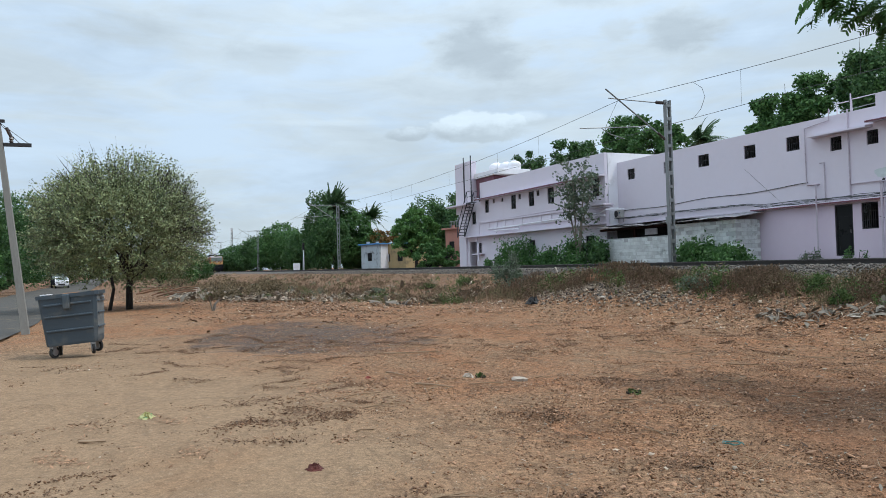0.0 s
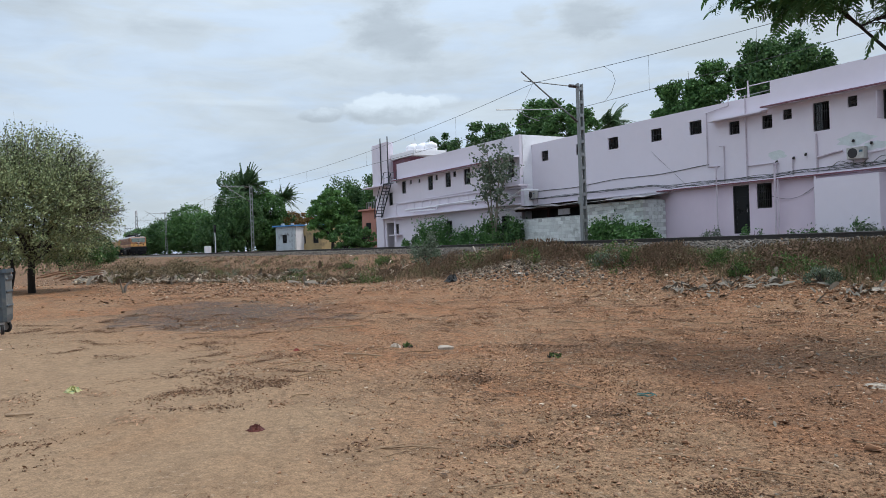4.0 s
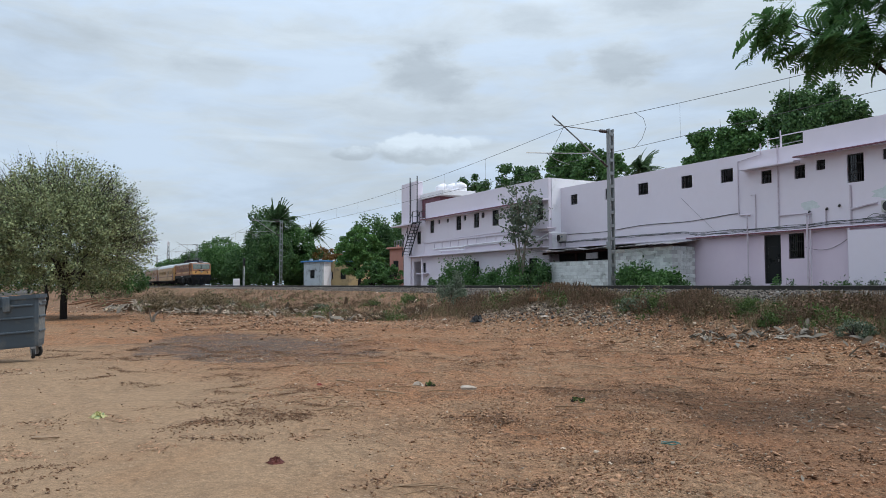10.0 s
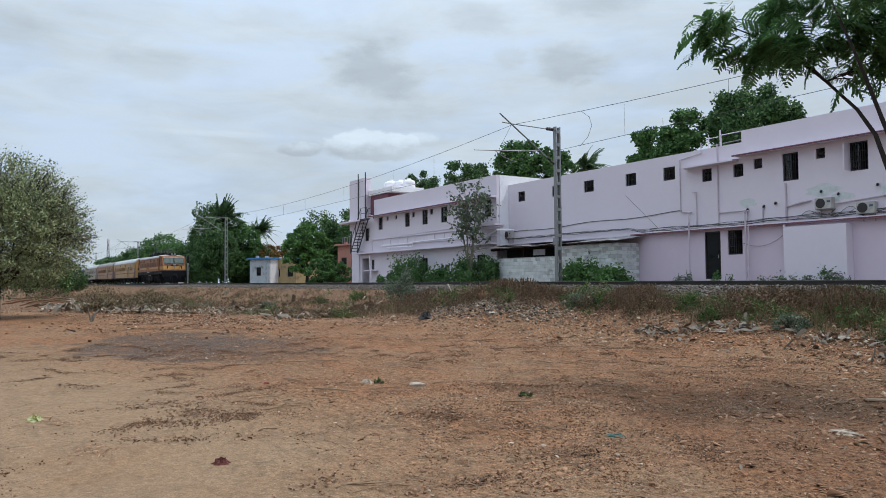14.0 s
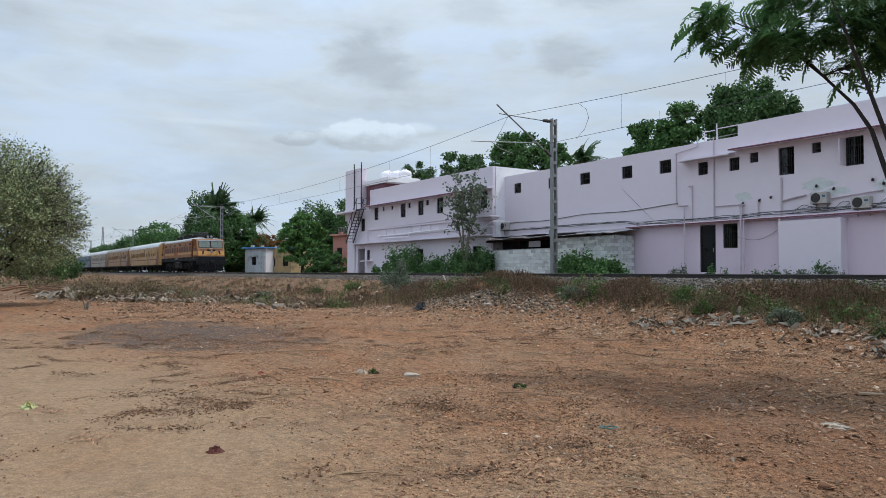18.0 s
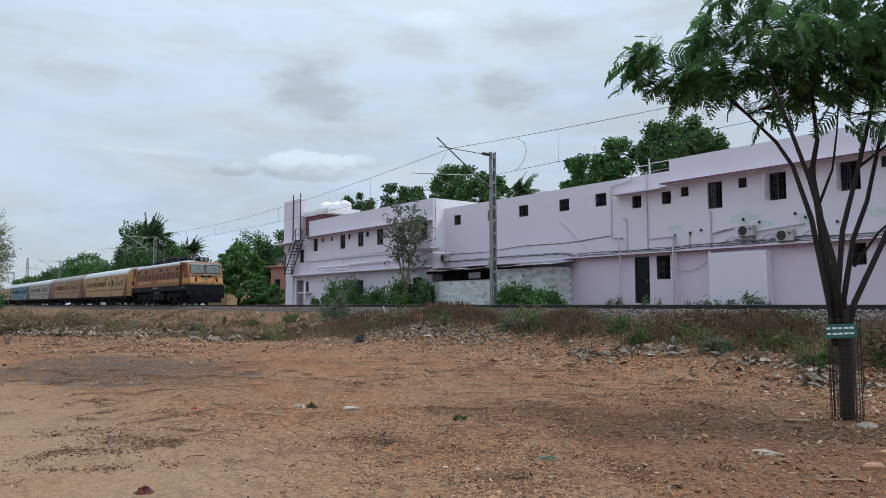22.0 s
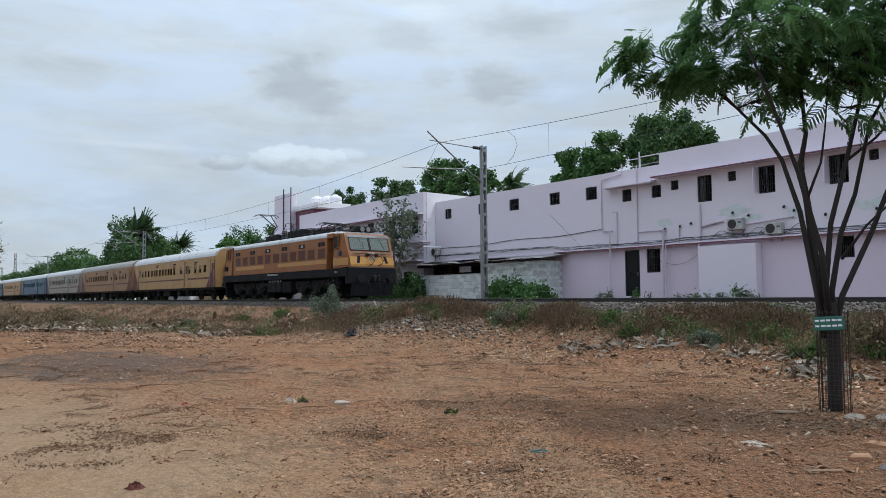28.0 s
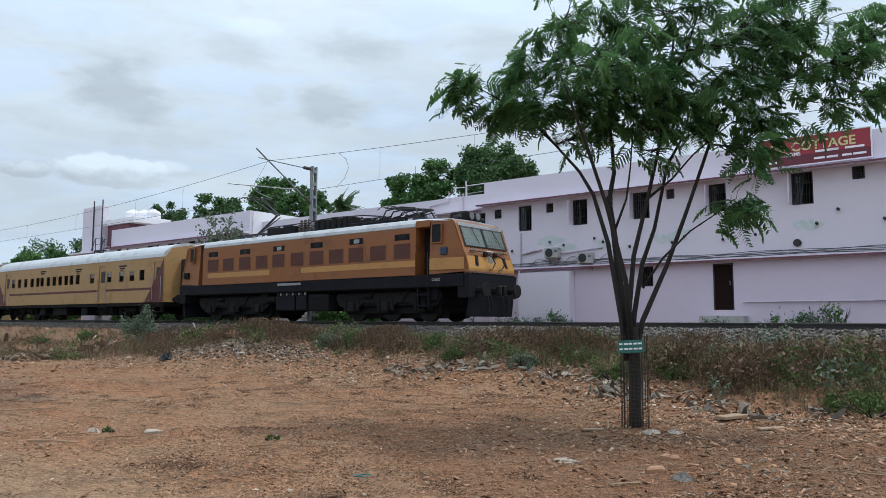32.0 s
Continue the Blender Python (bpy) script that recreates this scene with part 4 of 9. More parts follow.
    for u, z, a, b in ((4.4, 5.15, 0.7, 0.22), (5.1, 4.85, 0.5, 0.16), (1.0, 4.95, 0.4, 0.2), (9.6, 4.95, 0.6, 0.2), (10.4, 5.1, 0.35, 0.15), (14.9, 5.05, 0.5, 0.2), (7.0, 4.85, 0.45, 0.2)):
        pts = [(u + a * (1 + 0.3 * rng.uniform(-1, 1)) * math.cos(k / 14 * 6.283), z + b * (1 + 0.4 * rng.uniform(-1, 1)) * math.sin(k / 14 * 6.283)) for k in range(14)]
        part("damp_patch", Shape().prism(pts, "y", -0.0035, -0.0005), MOSS, g, "greenish damp patch on the plaster")
    # spider of loose cables by the units
    for k in range(5):
        a, b = 3.2 + 0.75 * k, 4.05
        part("cable", Shape().tube([(a + 0.12 * i, -0.06, b + 0.22 * math.sin(i * 0.35 + 1.3 * k) ** 2 + 0.02 * i) for i in range(9)], 0.012, 5), WIRE, g)
    return g


build_guesthouse()
add_ac(4.18, 4.36, 0.0)
add_ac(5.82, 4.05, 0.0)
add_ac(-16.3, 4.28, 0.0)


def letters(text, size, material, parent, m):
    """Flat raised lettering as a mesh."""
    c = bpy.data.curves.new("lettering", "FONT")
    c.body, c.size, c.extrude, c.align_x, c.offset = text, size, 0.006, "LEFT", 0.022 * size
    tmp = bpy.data.objects.new("lettering", c)
    me = bpy.data.meshes.new_from_object(tmp)
    bpy.data.objects.remove(tmp)
    me.materials.clear()
    me.materials.append(material)
    ob = new("lettering", me)
    ob.parent = parent
    ob.matrix_basis = m
    return ob


SIGN_RED = surface("sign_red", (0.30, 0.022, 0.04), 0.1, 1.5, 0.45, 0.0)
SIGN_DARK = surface("sign_maroon", (0.12, 0.015, 0.03), 0.1, 1.5, 0.45, 0.0)
SIGN_GOLD = surface("sign_gold", (0.62, 0.56, 0.26), 0.05, 2, 0.5, 0.0)


def build_sign():
    s = thing("roof_sign", FACADE @ pose(13.3, -0.07, 7.24), "red board sign with gold and white lettering on the parapet", "sign")
    part("board", Shape().box(0, -0.05, 0, 3.75, 0.06, 1.03, 0.01), SIGN_RED, s)
    part("board_band", Shape().box(0.01, -0.056, 0.012, 3.74, -0.0505, 0.36), SIGN_DARK, s)
    part("board_frame", ring(-0.03, 3.78, -0.03, 1.06, -0.06, 0.065, 0.035), WHITE, s)
    part("name_bar", Shape().box(0.5, -0.064, 0.52, 1.02, -0.0505, 0.82), SIGN_GOLD, s)
    letters("COTTAGE", 0.45, SIGN_GOLD, s, pose(1.20, -0.058, 0.52, 90))
    letters("ROOMS", 0.19, WHITE, s, pose(0.85, -0.064, 0.34, 90))
    for a, b, z in ((2.0, 2.75, 0.38), (2.95, 3.55, 0.38), (1.95, 2.3, 0.13), (2.36, 2.72, 0.13), (2.85, 3.15, 0.13), (3.2, 3.6, 0.13), (0.1, 0.7, 0.13)):
        part("text_bar", Shape().box(a, -0.066, z, b, -0.057, z + 0.075), WHITE, s)


build_sign()


def build_annex():
    """The block that stands forward at the far end, with its tower and outside stair."""
    m = FACADE @ pose(0, -0.95, 0)
    g = thing("annex_block", m, "pale pink two-storey block with tall windows and a stair tower", "building")
    u0, u1, base, slab, ch = -35.6, -16.2, 1.0, 4.0, 6.88
    raw = [(-32.2, -31.5, 5.80, 6.80), (-30.8, -30.5, 6.45, 6.78), (-29.4, -29.08, 6.45, 6.75), (-27.9, -27.15, 5.75, 6.80), (-26.75, -26.4, 6.40, 6.78), (-25.3, -24.55, 5.75, 6.80),
           (-24.2, -23.8, 6.4, 6.78), (-22.75, -21.95, 5.72, 6.80), (-20.1, -19.3, 5.70, 6.82), (-18.95, -18.6, 6.4, 6.78), (-17.55, -16.8, 5.70, 6.80), (-34.6, -33.85, 5.0, 6.05)]
    low = [(-25.4, -24.6, 2.3, 3.3), (-18.4, -17.5, 2.2, 3.3), (-35.2, -33.9, 1.3, 3.55), (-33.5, -33.0, 2.6, 3.4)]
    part("wall", wall_shape(u0, u1, slab, ch + 0.1, 0, 0.23, raw), PINK, g)
    part("parapet", Shape().box(-33.0, 0, ch + 0.1, u1, 0.2, 8.3), PINK, g)
    part("lower_wall", wall_shape(u0, u1, base, slab, 0.02, 0.25, low), PINK, g)
    part("side_wall", Shape().box(u1 - 0.23, 0.26, base, u1, 9.0, 8.3), WHITE, g, "whitewashed return wall")
    part("side_wall", Shape().box(u0, 0.26, base, u0 + 0.23, 9.0, ch), PINK, g)
    part("back_wall", Shape().box(u0, 9.0, base, u1, 9.2, ch), PINK, g)
    # added near-black backdrop: the unlit inside seen through the windows
    part("room_divider", Shape().box(u0 + 0.3, 3.0, base, u1 - 0.3, 3.1, ch), UNLIT_ROOM, g)
    part("roof_slab", Shape().box(u0 + 0.26, 0.24, ch - 0.1, u1 - 0.26, 8.9, ch + 0.05), CONCRETE, g)
    part("window_canopy", Shape().prism([(-0.003, ch), (-0.003, ch + 0.14), (-0.5, ch + 0.06), (-0.5, ch)], "x", -33.0, u1), PINK, g)
    part("canopy_edge", Shape().box(-33.0, -0.52, ch - 0.02, u1, -0.502, ch + 0.07, 0.005), PINK_TRIM, g)
    part("ledge", Shape().box(-35.6, -0.5, slab - 0.1, u1, -0.003, slab, 0.01), PINK_STEEL, g)
    part("ledge", Shape().box(-31.5, -0.14, slab + 0.42, u1, -0.003, slab + 0.52, 0.01), WHITE, g)
    part("balustrade", Shape().box(-32.9, -0.10, slab + 1.0, u1 + 0.1, -0.003, slab + 1.1, 0.01), PINK_STEEL, g)
    for h in raw + [low[0], low[1], low[3]]:
        add_window(g, *h, bars=4, sill=False)
    for k in range(9):
        u = -31.6 + k * 1.3
        part("pilaster", Shape().box(u, -0.05, slab + 0.53, u + 0.22, -0.003, slab + 0.99, 0.01), PINK_STEEL, g)
    part("pipe", Shape().tube([(-33.2, -0.06, 4.1), (-33.2, -0.06, 5.1), (-18, -0.06, 5.25)], 0.03, 6), PINK_STEEL, g)
    part("pipe", Shape().tube([(-30.5, -0.2, 4.28), (-26.4, -0.2, 4.22), (-26.3, -0.2, 4.5), (-17, -0.2, 4.62)], 0.045, 6), WHITE, g)
    part("pipe", Shape().tube([(-17.4, -0.2, 4.3), (-15.5, -0.5, 4.75), (-15.2, 0.6, 4.75)], 0.045, 6), WHITE, g)
    part("canopy", Shape().box(-17.2, -0.75, 5.02, -15.4, -0.003, 5.12, 0.01).box(-16.9, -0.55, 4.9, -15.5, -0.003, 5.01, 0.01), PINK_STEEL, g)
    part("stay", Shape().tube([(-33.4, -0.2, 3.9), (-32.4, -0.6, 1.9)], 0.05, 6), PINK_STEEL, g)
    part("small_canopy", Shape().box(-34.0, -0.4, 2.45, -32.4, -0.003, 2.55, 0.01), PINK_STEEL, g)
    # stair tower
    part("tower", Shape().box(-37.4, -0.12, slab + 2.0, -34.5, 0.5, 10.35, 0.02), PINK, g, "narrow white stair tower")
    part("tower", Shape().box(-37.0, -0.1, base, -35.62, 2.5, slab + 1.98, 0.02), PINK, g)
    for u in (-35.55, -34.2):
        part("tower_pipe", Shape().tube([(u, -0.18, 6.9), (u, -0.18, 10.75)], 0.05, 6), STAIR_STEEL, g)
    part("tower_slab", Shape().box(-37.9, -0.9, 6.6, -34.0, -0.121, 6.72, 0.01), PINK_STEEL, g)
    part("roof_room", Shape().box(-34.3, 0.35, ch + 0.3, -31.2, 3.0, 8.75, 0.02), PINK_TRIM, g, "mauve roof room")
    part("roof_room_slab", Shape().box(-34.4, 0.2, 8.76, -30.3, 3.2, 9.20, 0.02), WHITE, g)
    # outside steel stair
    st = part("stair", Shape().tube([(-35.7, -0.2, 4.0), (-33.7, -0.2, 6.75)], 0.05, 6).tube([(-35.7, -0.85, 4.0), (-33.7, -0.85, 6.75)], 0.05, 6), STAIR_STEEL, g, "grey steel outside stair with handrails")
    for k in range(11):
        f = (k + 0.5) / 11
        part("tread", Shape().box(-35.7 + 2.0 * f - 0.12, -0.83, 4.0 + 2.75 * f, -35.7 + 2.0 * f + 0.12, -0.22, 4.04 + 2.75 * f), STAIR_STEEL, st)
    for v in (-0.2, -0.85):
        part("handrail", Shape().tube([(-35.7, v, 4.9), (-33.7, v, 7.65), (-32.7, v, 7.65), (-32.7, v, 6.75)], 0.03, 6).tube([(-35.7, v, 4.0), (-35.7, v, 4.9)], 0.03, 6).tube([(-34.7, v, 5.3), (-34.7, v, 6.27)], 0.03, 6).tube([(-33.7, v, 6.7), (-33.7, v, 7.65)], 0.03, 6).tube([(-33.7, v, 7.2), (-32.7, v, 7.2)], 0.025, 6), STAIR_STEEL, st)
    part("landing", Shape().box(-33.8, -0.9, 6.68, -32.6, -0.53, 6.75), STAIR_STEEL, st)


build_annex()


def build_tank(u, v, z, r, h):
    t = thing("water_tank", FACADE @ pose(u, v, z), "white plastic water tank on the roof", "water tank", "water tanks on the roof")
    prof = [(r * 0.96, 0.0), (r, 0.05), (r, h * 0.3), (r * 0.97, h * 0.33), (r, h * 0.36), (r, h * 0.66), (r * 0.97, h * 0.7), (r * 0.9, h * 0.82), (r * 0.55, h * 0.95), (r * 0.3, h)]
    s = Shape().loft([[(q * math.cos(2 * math.pi * j / 20), q * math.sin(2 * math.pi * j / 20), a) for j in range(20)] for q, a in prof])
    part("barrel", s, WHITE, t, smooth=True)
    part("lid", Shape().disc((0, 0, h + 0.03), "z", r * 0.33, 0.04, 16, 0.01), WHITE, t)


build_tank(-33.4, 0.9, 9.21, 0.62, 0.85)
build_tank(-32.1, 1.1, 9.21, 0.58, 0.75)
build_tank(-30.95, 1.2, 9.21, 0.52, 0.70)


def build_shed():
    """The limewashed brick shed with a tin roof."""
    g = thing("brick_shed", FACADE @ pose(0, -1.6, 0), "limewashed concrete-block shed with a rusty tin roof against the pink wall", "shed")
    u0, u1, top = -16.0, -5.35, 3.45
    part("mortar_core", Shape().box(u0, 0.03, 0.9, u1 - 0.03, 0.17, 2.95).box(-9.6, 0.03, 2.95, u1 - 0.03, 0.17, top).box(u1 - 0.17, 0.17, 0.9, u1 - 0.03, 1.58, top), MORTAR, g)
    rng = random.Random(4)
    blocks = [Shape().box(0, 0, 0, 0.40, 0.16 + d, 0.185, 0.012).mesh("block", BRICK_WHITE) for d in (0.0, 0.012, 0.02)]
    half = Shape().box(0, 0, 0, 0.19, 0.16, 0.185, 0.012).mesh("block", BRICK_WHITE)
    for r in range(13):
        z = 0.95 + r * 0.195
        u = u0 + (0.21 if r % 2 else 0.0)
        while u < u1 - 0.38:
            if z + 0.19 < (2.98 if u < -9.7 else top + 0.05) and rng.random() > (0.02 if z < 2.6 else 0.12):
                part("brick", rng.choice(blocks), None, g, m=pose(u, 0.0 - rng.uniform(0, 0.015), z, 0, 0, 0))
            u += 0.41
    for r in range(13):
        z, v = 0.95 + r * 0.195, 0.17 + (0.2 if r % 2 else 0.0)
        while v < 1.2:
            part("brick", blocks[0], None, g, m=pose(u1, v, z, 0, 0, 90))
            v += 0.41
    part("post", Shape().box(-12.9, 0.02, 2.95, -12.75, 0.15, 3.5), DARK_WOOD, g)
    part("lintel", Shape().box(u0, 0.0, 3.42, -9.4, 0.16, 3.55, 0.01), DARK_WOOD, g)
    part("shutter", Shape().box(-11.9, 0.03, 3.05, -10.9, 0.08, 3.38), TIN, g)
    # near-black sheet in place of the shed's unlit inside
    part("inside_wall", Shape().box(u0, 1.3, 1.0, -9.7, 1.36, 3.6), UNLIT_ROOM, g)
    rings = []
    for i in range(130):
        u = u0 - 0.5 + i * (u1 - u0 + 0.9) / 129
        k = 0.018 * math.sin(i * 1.9) + 0.02 * math.sin(i * 0.21)
        w = -0.45 + 0.10 * math.sin(i // 9 * 2.3)
        k += 0.035 * math.sin(i // 9 * 1.7)
        rings.append([(u, w, 3.58 + k), (u, 1.56, 3.84 + k), (u, 1.56, 3.848 + k), (u, w, 3.588 + k)])
    part("tin_roof", Shape().loft(rings), TIN, g, "rusty corrugated tin roof with loose sheets")
    for k in range(6):
        u = u0 + 0.4 + rng.uniform(0, 9)
        part("loose_sheet", Shape().box(u, -0.4 + rng.uniform(0, 0.3), 3.70, u + rng.uniform(0.8, 1.8), 0.6, 3.73), TIN if k % 2 else DARK_WOOD, g)


build_shed()

# ---- overhead line ----
def build_mast(s, top=9.42):
    """A lattice mast with its cantilever over the track."""
    g = thing("catenary_mast", TRACK @ pose(s, 2.81, 0), "grey galvanised lattice mast carrying the overhead wires", "catenary mast", "masts along the railway")
    h = top
    for v in (-0.155, 0.155):
        k = 0.06 if v < 0 else -0.06
        part("channel", Shape().box(-0.10, v - 0.006, 0.9, 0.10, v + 0.006, h).box(-0.10, v, 0.9, -0.09, v + k, h).box(0.09, v, 0.9, 0.10, v + k, h), GALVANISED, g)
    plate = Shape().box(-0.109, -0.145, 0, -0.1015, 0.145, 0.16, 0.003).mesh("batten_plate", GALVANISED)
    z = 1.15
    while z < h - 0.2:
        for side in (0.0, 0.2105):
            part("batten_plate", plate, None, g, m=pose(side, 0, z))
        z += 0.66
    part("footing", Shape().box(-0.4, -0.4, 0.6, 0.4, 0.4, 1.25, 0.03), CONCRETE, g)
    a, b, c = (0, -0.2, h - 0.15), (0, -0.2, 7.62), (0, -3.45, 9.30)
    part("top_tube", Shape().tube([(0, -0.75, h - 0.16), (0, -2.45, 9.28), c], 0.028, 6), GALVANISED, g)
    part("insulator", Shape().loft([[(q * math.cos(j * 0.7854), -0.2 - 0.55 * i / 14, h - 0.15 + q * math.sin(j * 0.7854)) for j in range(8)] for i, q in enumerate([0.03, 0.07, 0.09, 0.04, 0.09, 0.09, 0.04, 0.09, 0.09, 0.04, 0.09, 0.09, 0.07, 0.03, 0.03])]), INSULATOR, g)
    part("bracket_tube", Shape().tube([(0, -0.65, 7.80), (0, -3.6, 9.72)], 0.036, 6), GALVANISED, g)
    part("insulator", Shape().loft([[(q * math.cos(j * 0.7854), -0.2 - 0.45 * i / 12, 7.50 + 0.30 * i / 12 + q * math.sin(j * 0.7854)) for j in range(8)] for i, q in enumerate([0.03, 0.07, 0.08, 0.04, 0.08, 0.08, 0.04, 0.08, 0.08, 0.04, 0.08, 0.06, 0.03])]), INSULATOR, g)
    part("register_tube", Shape().tube([(0, -1.2, 8.12), (0, -1.9, 8.02), (0, -5.1, 7.80)], 0.024, 6), GALVANISED, g)
    part("steady_arm", Shape().tube([(0, -3.9, 7.86), (0, -3.4, 7.60), (0, -2.6, 7.42)], 0.018, 6), GALVANISED, g)
    part("dropper_stay", Shape().tube([(0, -2.9, 9.25), (0, -3.7, 7.88)], 0.008, 5), WIRE, g)
    part("number_plate", Shape().box(-0.2, -0.17, 3.4, 0.1, -0.155, 3.75, 0.004), GALVANISED, g)
    return g


MASTS = [-12.93, -72.3, -129.8, -187.0, -244.0, 46.0]
for mx in MASTS:
    build_mast(mx)


def build_wires():
    g = thing("overhead_wires", TRACK @ pose(0, 0.0, 0), "messenger and contact wires hung over the track", "overhead wires", kind="structure")
    spans = [46.0] + MASTS[:5]
    for a, b in zip(spans, spans[1:]):
        mess = [(a + (b - a) * i / 24, 0, 9.25 - 1.0 * (1 - (2 * i / 24 - 1) ** 2)) for i in range(25)]
        part("messenger_wire", Shape().tube(mess, 0.011, 5), WIRE, g)
        part("contact_wire", Shape().tube([(a, 0.1, 7.45), ((a + b) / 2, 0, 7.40), (b, -0.1, 7.45)], 0.010, 5), WIRE, g)
        for k in range(1, 9):
            i = round(24 * k / 9)
            part("dropper", Shape().tube([mess[i], (mess[i][0], 0, 7.42)], 0.006, 4), WIRE, g)
    part("jumper", Shape().tube([(-8.1, 0, 8.95), (-7.6, 0, 8.6), (-7.45, 0, 8.2), (-7.7, 0, 7.75), (-8.2, 0, 7.42)], 0.009, 5), WIRE, g)


build_wires()

# ---- the train: x forward, y to its left (away from the lot), z from the rail top ----
def build_wheelset(parent, x, r, y_half=0.84):
    s = Shape()
    for sgn in (-1, 1):
        y = sgn * y_half
        s.disc((0, y, 0), "y", r, 0.065, 24, 0.015)
        s.disc((0, y - sgn * 0.07, 0), "y", r + 0.028, 0.014, 24)
        s.disc((0, y + sgn * 0.07, 0), "y", 0.16, 0.03, 12)
        for k in range(6):
            a = k * math.pi / 3
            s.box(0.28 * math.cos(a) - 0.05, y + sgn * 0.066, 0.28 * math.sin(a) - 0.05, 0.28 * math.cos(a) + 0.05, y + sgn * 0.078, 0.28 * math.sin(a) + 0.05)
    s.tube([(0, -y_half, 0), (0, y_half, 0)], 0.085, 12)
    return part("wheelset", s, WHEEL, parent, "steel wheels on an axle", m=pose(x, 0, r))


PLATE_BLUE = surface("dark_blue_plate", (0.012, 0.030, 0.075), 0.1, 3, 0.5, 0.0)
WHEELS = []   # (object, x, radius)


def build_loco():
    g = thing("electric_locomotive", TRACK @ pose(0, 0, RAIL_Z), "orange and yellow electric locomotive with black underframe and raised pantograph", "locomotive")
    W = 1.56
    # nose and cab outline seen from the side: (x, z)
    front = [(0.12, 1.32), (0.16, 1.78), (0.02, 2.35), (-0.10, 2.62), (-0.44, 3.52), (-0.62, 3.66)]
    # body shell between the cabs, with the side doors left open
    body = Shape().box(-16.55, -W, 1.70, -2.30, W, 3.47)
    part("body", body, ORANGE, g, "orange body side with faded paint")
    # cabs, tapered a little to the nose
    def cab(sign, x_in, face):
        s = Shape()
        pts_l, pts_r = [], []
        prof = [(x_in, 1.70)] + [(x, max(z, 1.70)) for x, z in face if z > 1.6] + [(x_in, 3.70)]
        for x, z in prof:
            k = abs(x - x_in) / 1.7
            w = W - 0.13 * min(k, 1.2) ** 2 - (0.10 if z > 3.55 else 0)
            pts_l.append((x, -w, z))
            pts_r.append((x, w, z))
        if sign < 0:
            pts_l, pts_r = pts_r, pts_l
        return s.loft([pts_l, pts_r])
    part("cab", cab(1, -1.62, front), ORANGE, g, "orange driver's cab with a raked windscreen")
    part("cab", cab(-1, -16.9, [(-18.5 - x * 0.9, z) for x, z in front]), ORANGE, g)
    part("vestibule", Shape().box(-2.28, -W + 0.5, 1.45, -1.64, W - 0.5, 3.6), LOCO_BLACK, g)
    part("vestibule", Shape().box(-16.88, -W + 0.5, 1.45, -16.56, W - 0.5, 3.6), LOCO_BLACK, g)
    part("door_header", Shape().box(-2.31, -W, 3.45, -1.60, W, 3.70, 0.01), ORANGE, g)
    # yellow bands
    for a, b in ((-9.0, -2.31), (-16.1, -11.2)):
        for y in (-1, 1):
            part("yellow_band", Shape().box(a, y * (W + 0.006), 2.02, b, y * (W - 0.02), 2.25, 0.002), YELLOW, g, "faded yellow band")
    for y in (-1, 1):
        bend = [(x, y * (W - 0.13 * ((x + 1.62) / 1.7) ** 2)) for x in (-1.60, -1.2, -0.8, -0.4, -0.05)]
        part("yellow_band", Shape().loft([[(x, w + y * 0.004, 1.86), (x, w + y * 0.004, 2.28), (x, w - y * 0.03, 2.28), (x, w - y * 0.03, 1.86)] for x, w in bend]), YELLOW, g)
        for k in range(9):
            part("name_bar", Shape().box(-10.95 + k * 0.21, y * (W + 0.006), 2.0, -10.83 + k * 0.21, y * (W - 0.02), 2.24), LETTERING, g)
    part("nose_lip", Shape().box(-0.05, -1.44, 1.70, 0.205, 1.44, 1.80, 0.02), ROUGH_LIP, g)
    part("nose_panel", Shape().prism([(0.175, 1.81), (0.175, 1.9), (0.045, 2.33), (0.02, 2.33), (0.14, 1.9), (0.14, 1.81)], "y", -1.42, 1.42), NOSE, g, "yellow painted nose")
    # skirt and buffer beams
    part("skirt", Shape().box(-18.3, -W + 0.02, 1.25, -0.02, W - 0.02, 1.69, 0.01), LOCO_GREY, g, "dark grey underframe side")
    for x, sgn in ((0.0, 1), (-18.45, -1)):
        part("buffer_beam", Shape().prism([(x + sgn * 0.20, 0.85), (x + sgn * 0.22, 1.69), (x - sgn * 0.3, 1.69), (x - sgn * 0.3, 0.85)], "y", -1.5, 1.5), LOCO_BLACK, g)
        part("cattle_guard", Shape().prism([(x + sgn * 0.12, 0.18), (x + sgn * 0.20, 0.84), (x + sgn * 0.05, 0.84), (x - sgn * 0.05, 0.18)], "y", -1.32, 1.32), LOCO_BLACK, g, "black snow-plough plate under the beam")
        for y in (-0.98, 0.98):
            b = part("buffer", Shape().tube([(x + sgn * 0.2, y, 1.12), (x + sgn * 0.55, y, 1.12)], 0.11, 12), LOCO_BLACK, g)
            part("buffer_plate", Shape().disc((x + sgn * 0.60, y, 1.12), "x", 0.25, 0.035, 22, 0.012), BOGIE, b)
        part("coupler", Shape().box(x + sgn * 0.1, -0.13, 1.0, x + sgn * 0.55, 0.13, 1.24, 0.05).box(x + sgn * 0.45, -0.2, 0.94, x + sgn * 0.66, -0.05, 1.30, 0.04).box(x + sgn * 0.45, 0.06, 0.94, x + sgn * 0.70, 0.18, 1.30, 0.04), WHEEL, g)
        for y in (-0.6, -0.38, 0.32, 0.52, 0.7):
            part("brake_hose", Shape().tube([(x + sgn * 0.2, y, 1.05), (x + sgn * 0.38, y, 0.95), (x + sgn * 0.42, y + 0.05, 0.62), (x + sgn * 0.36, y + 0.10, 0.35)], 0.020, 6), RUBBER if y != 0.52 else WHEEL, g)
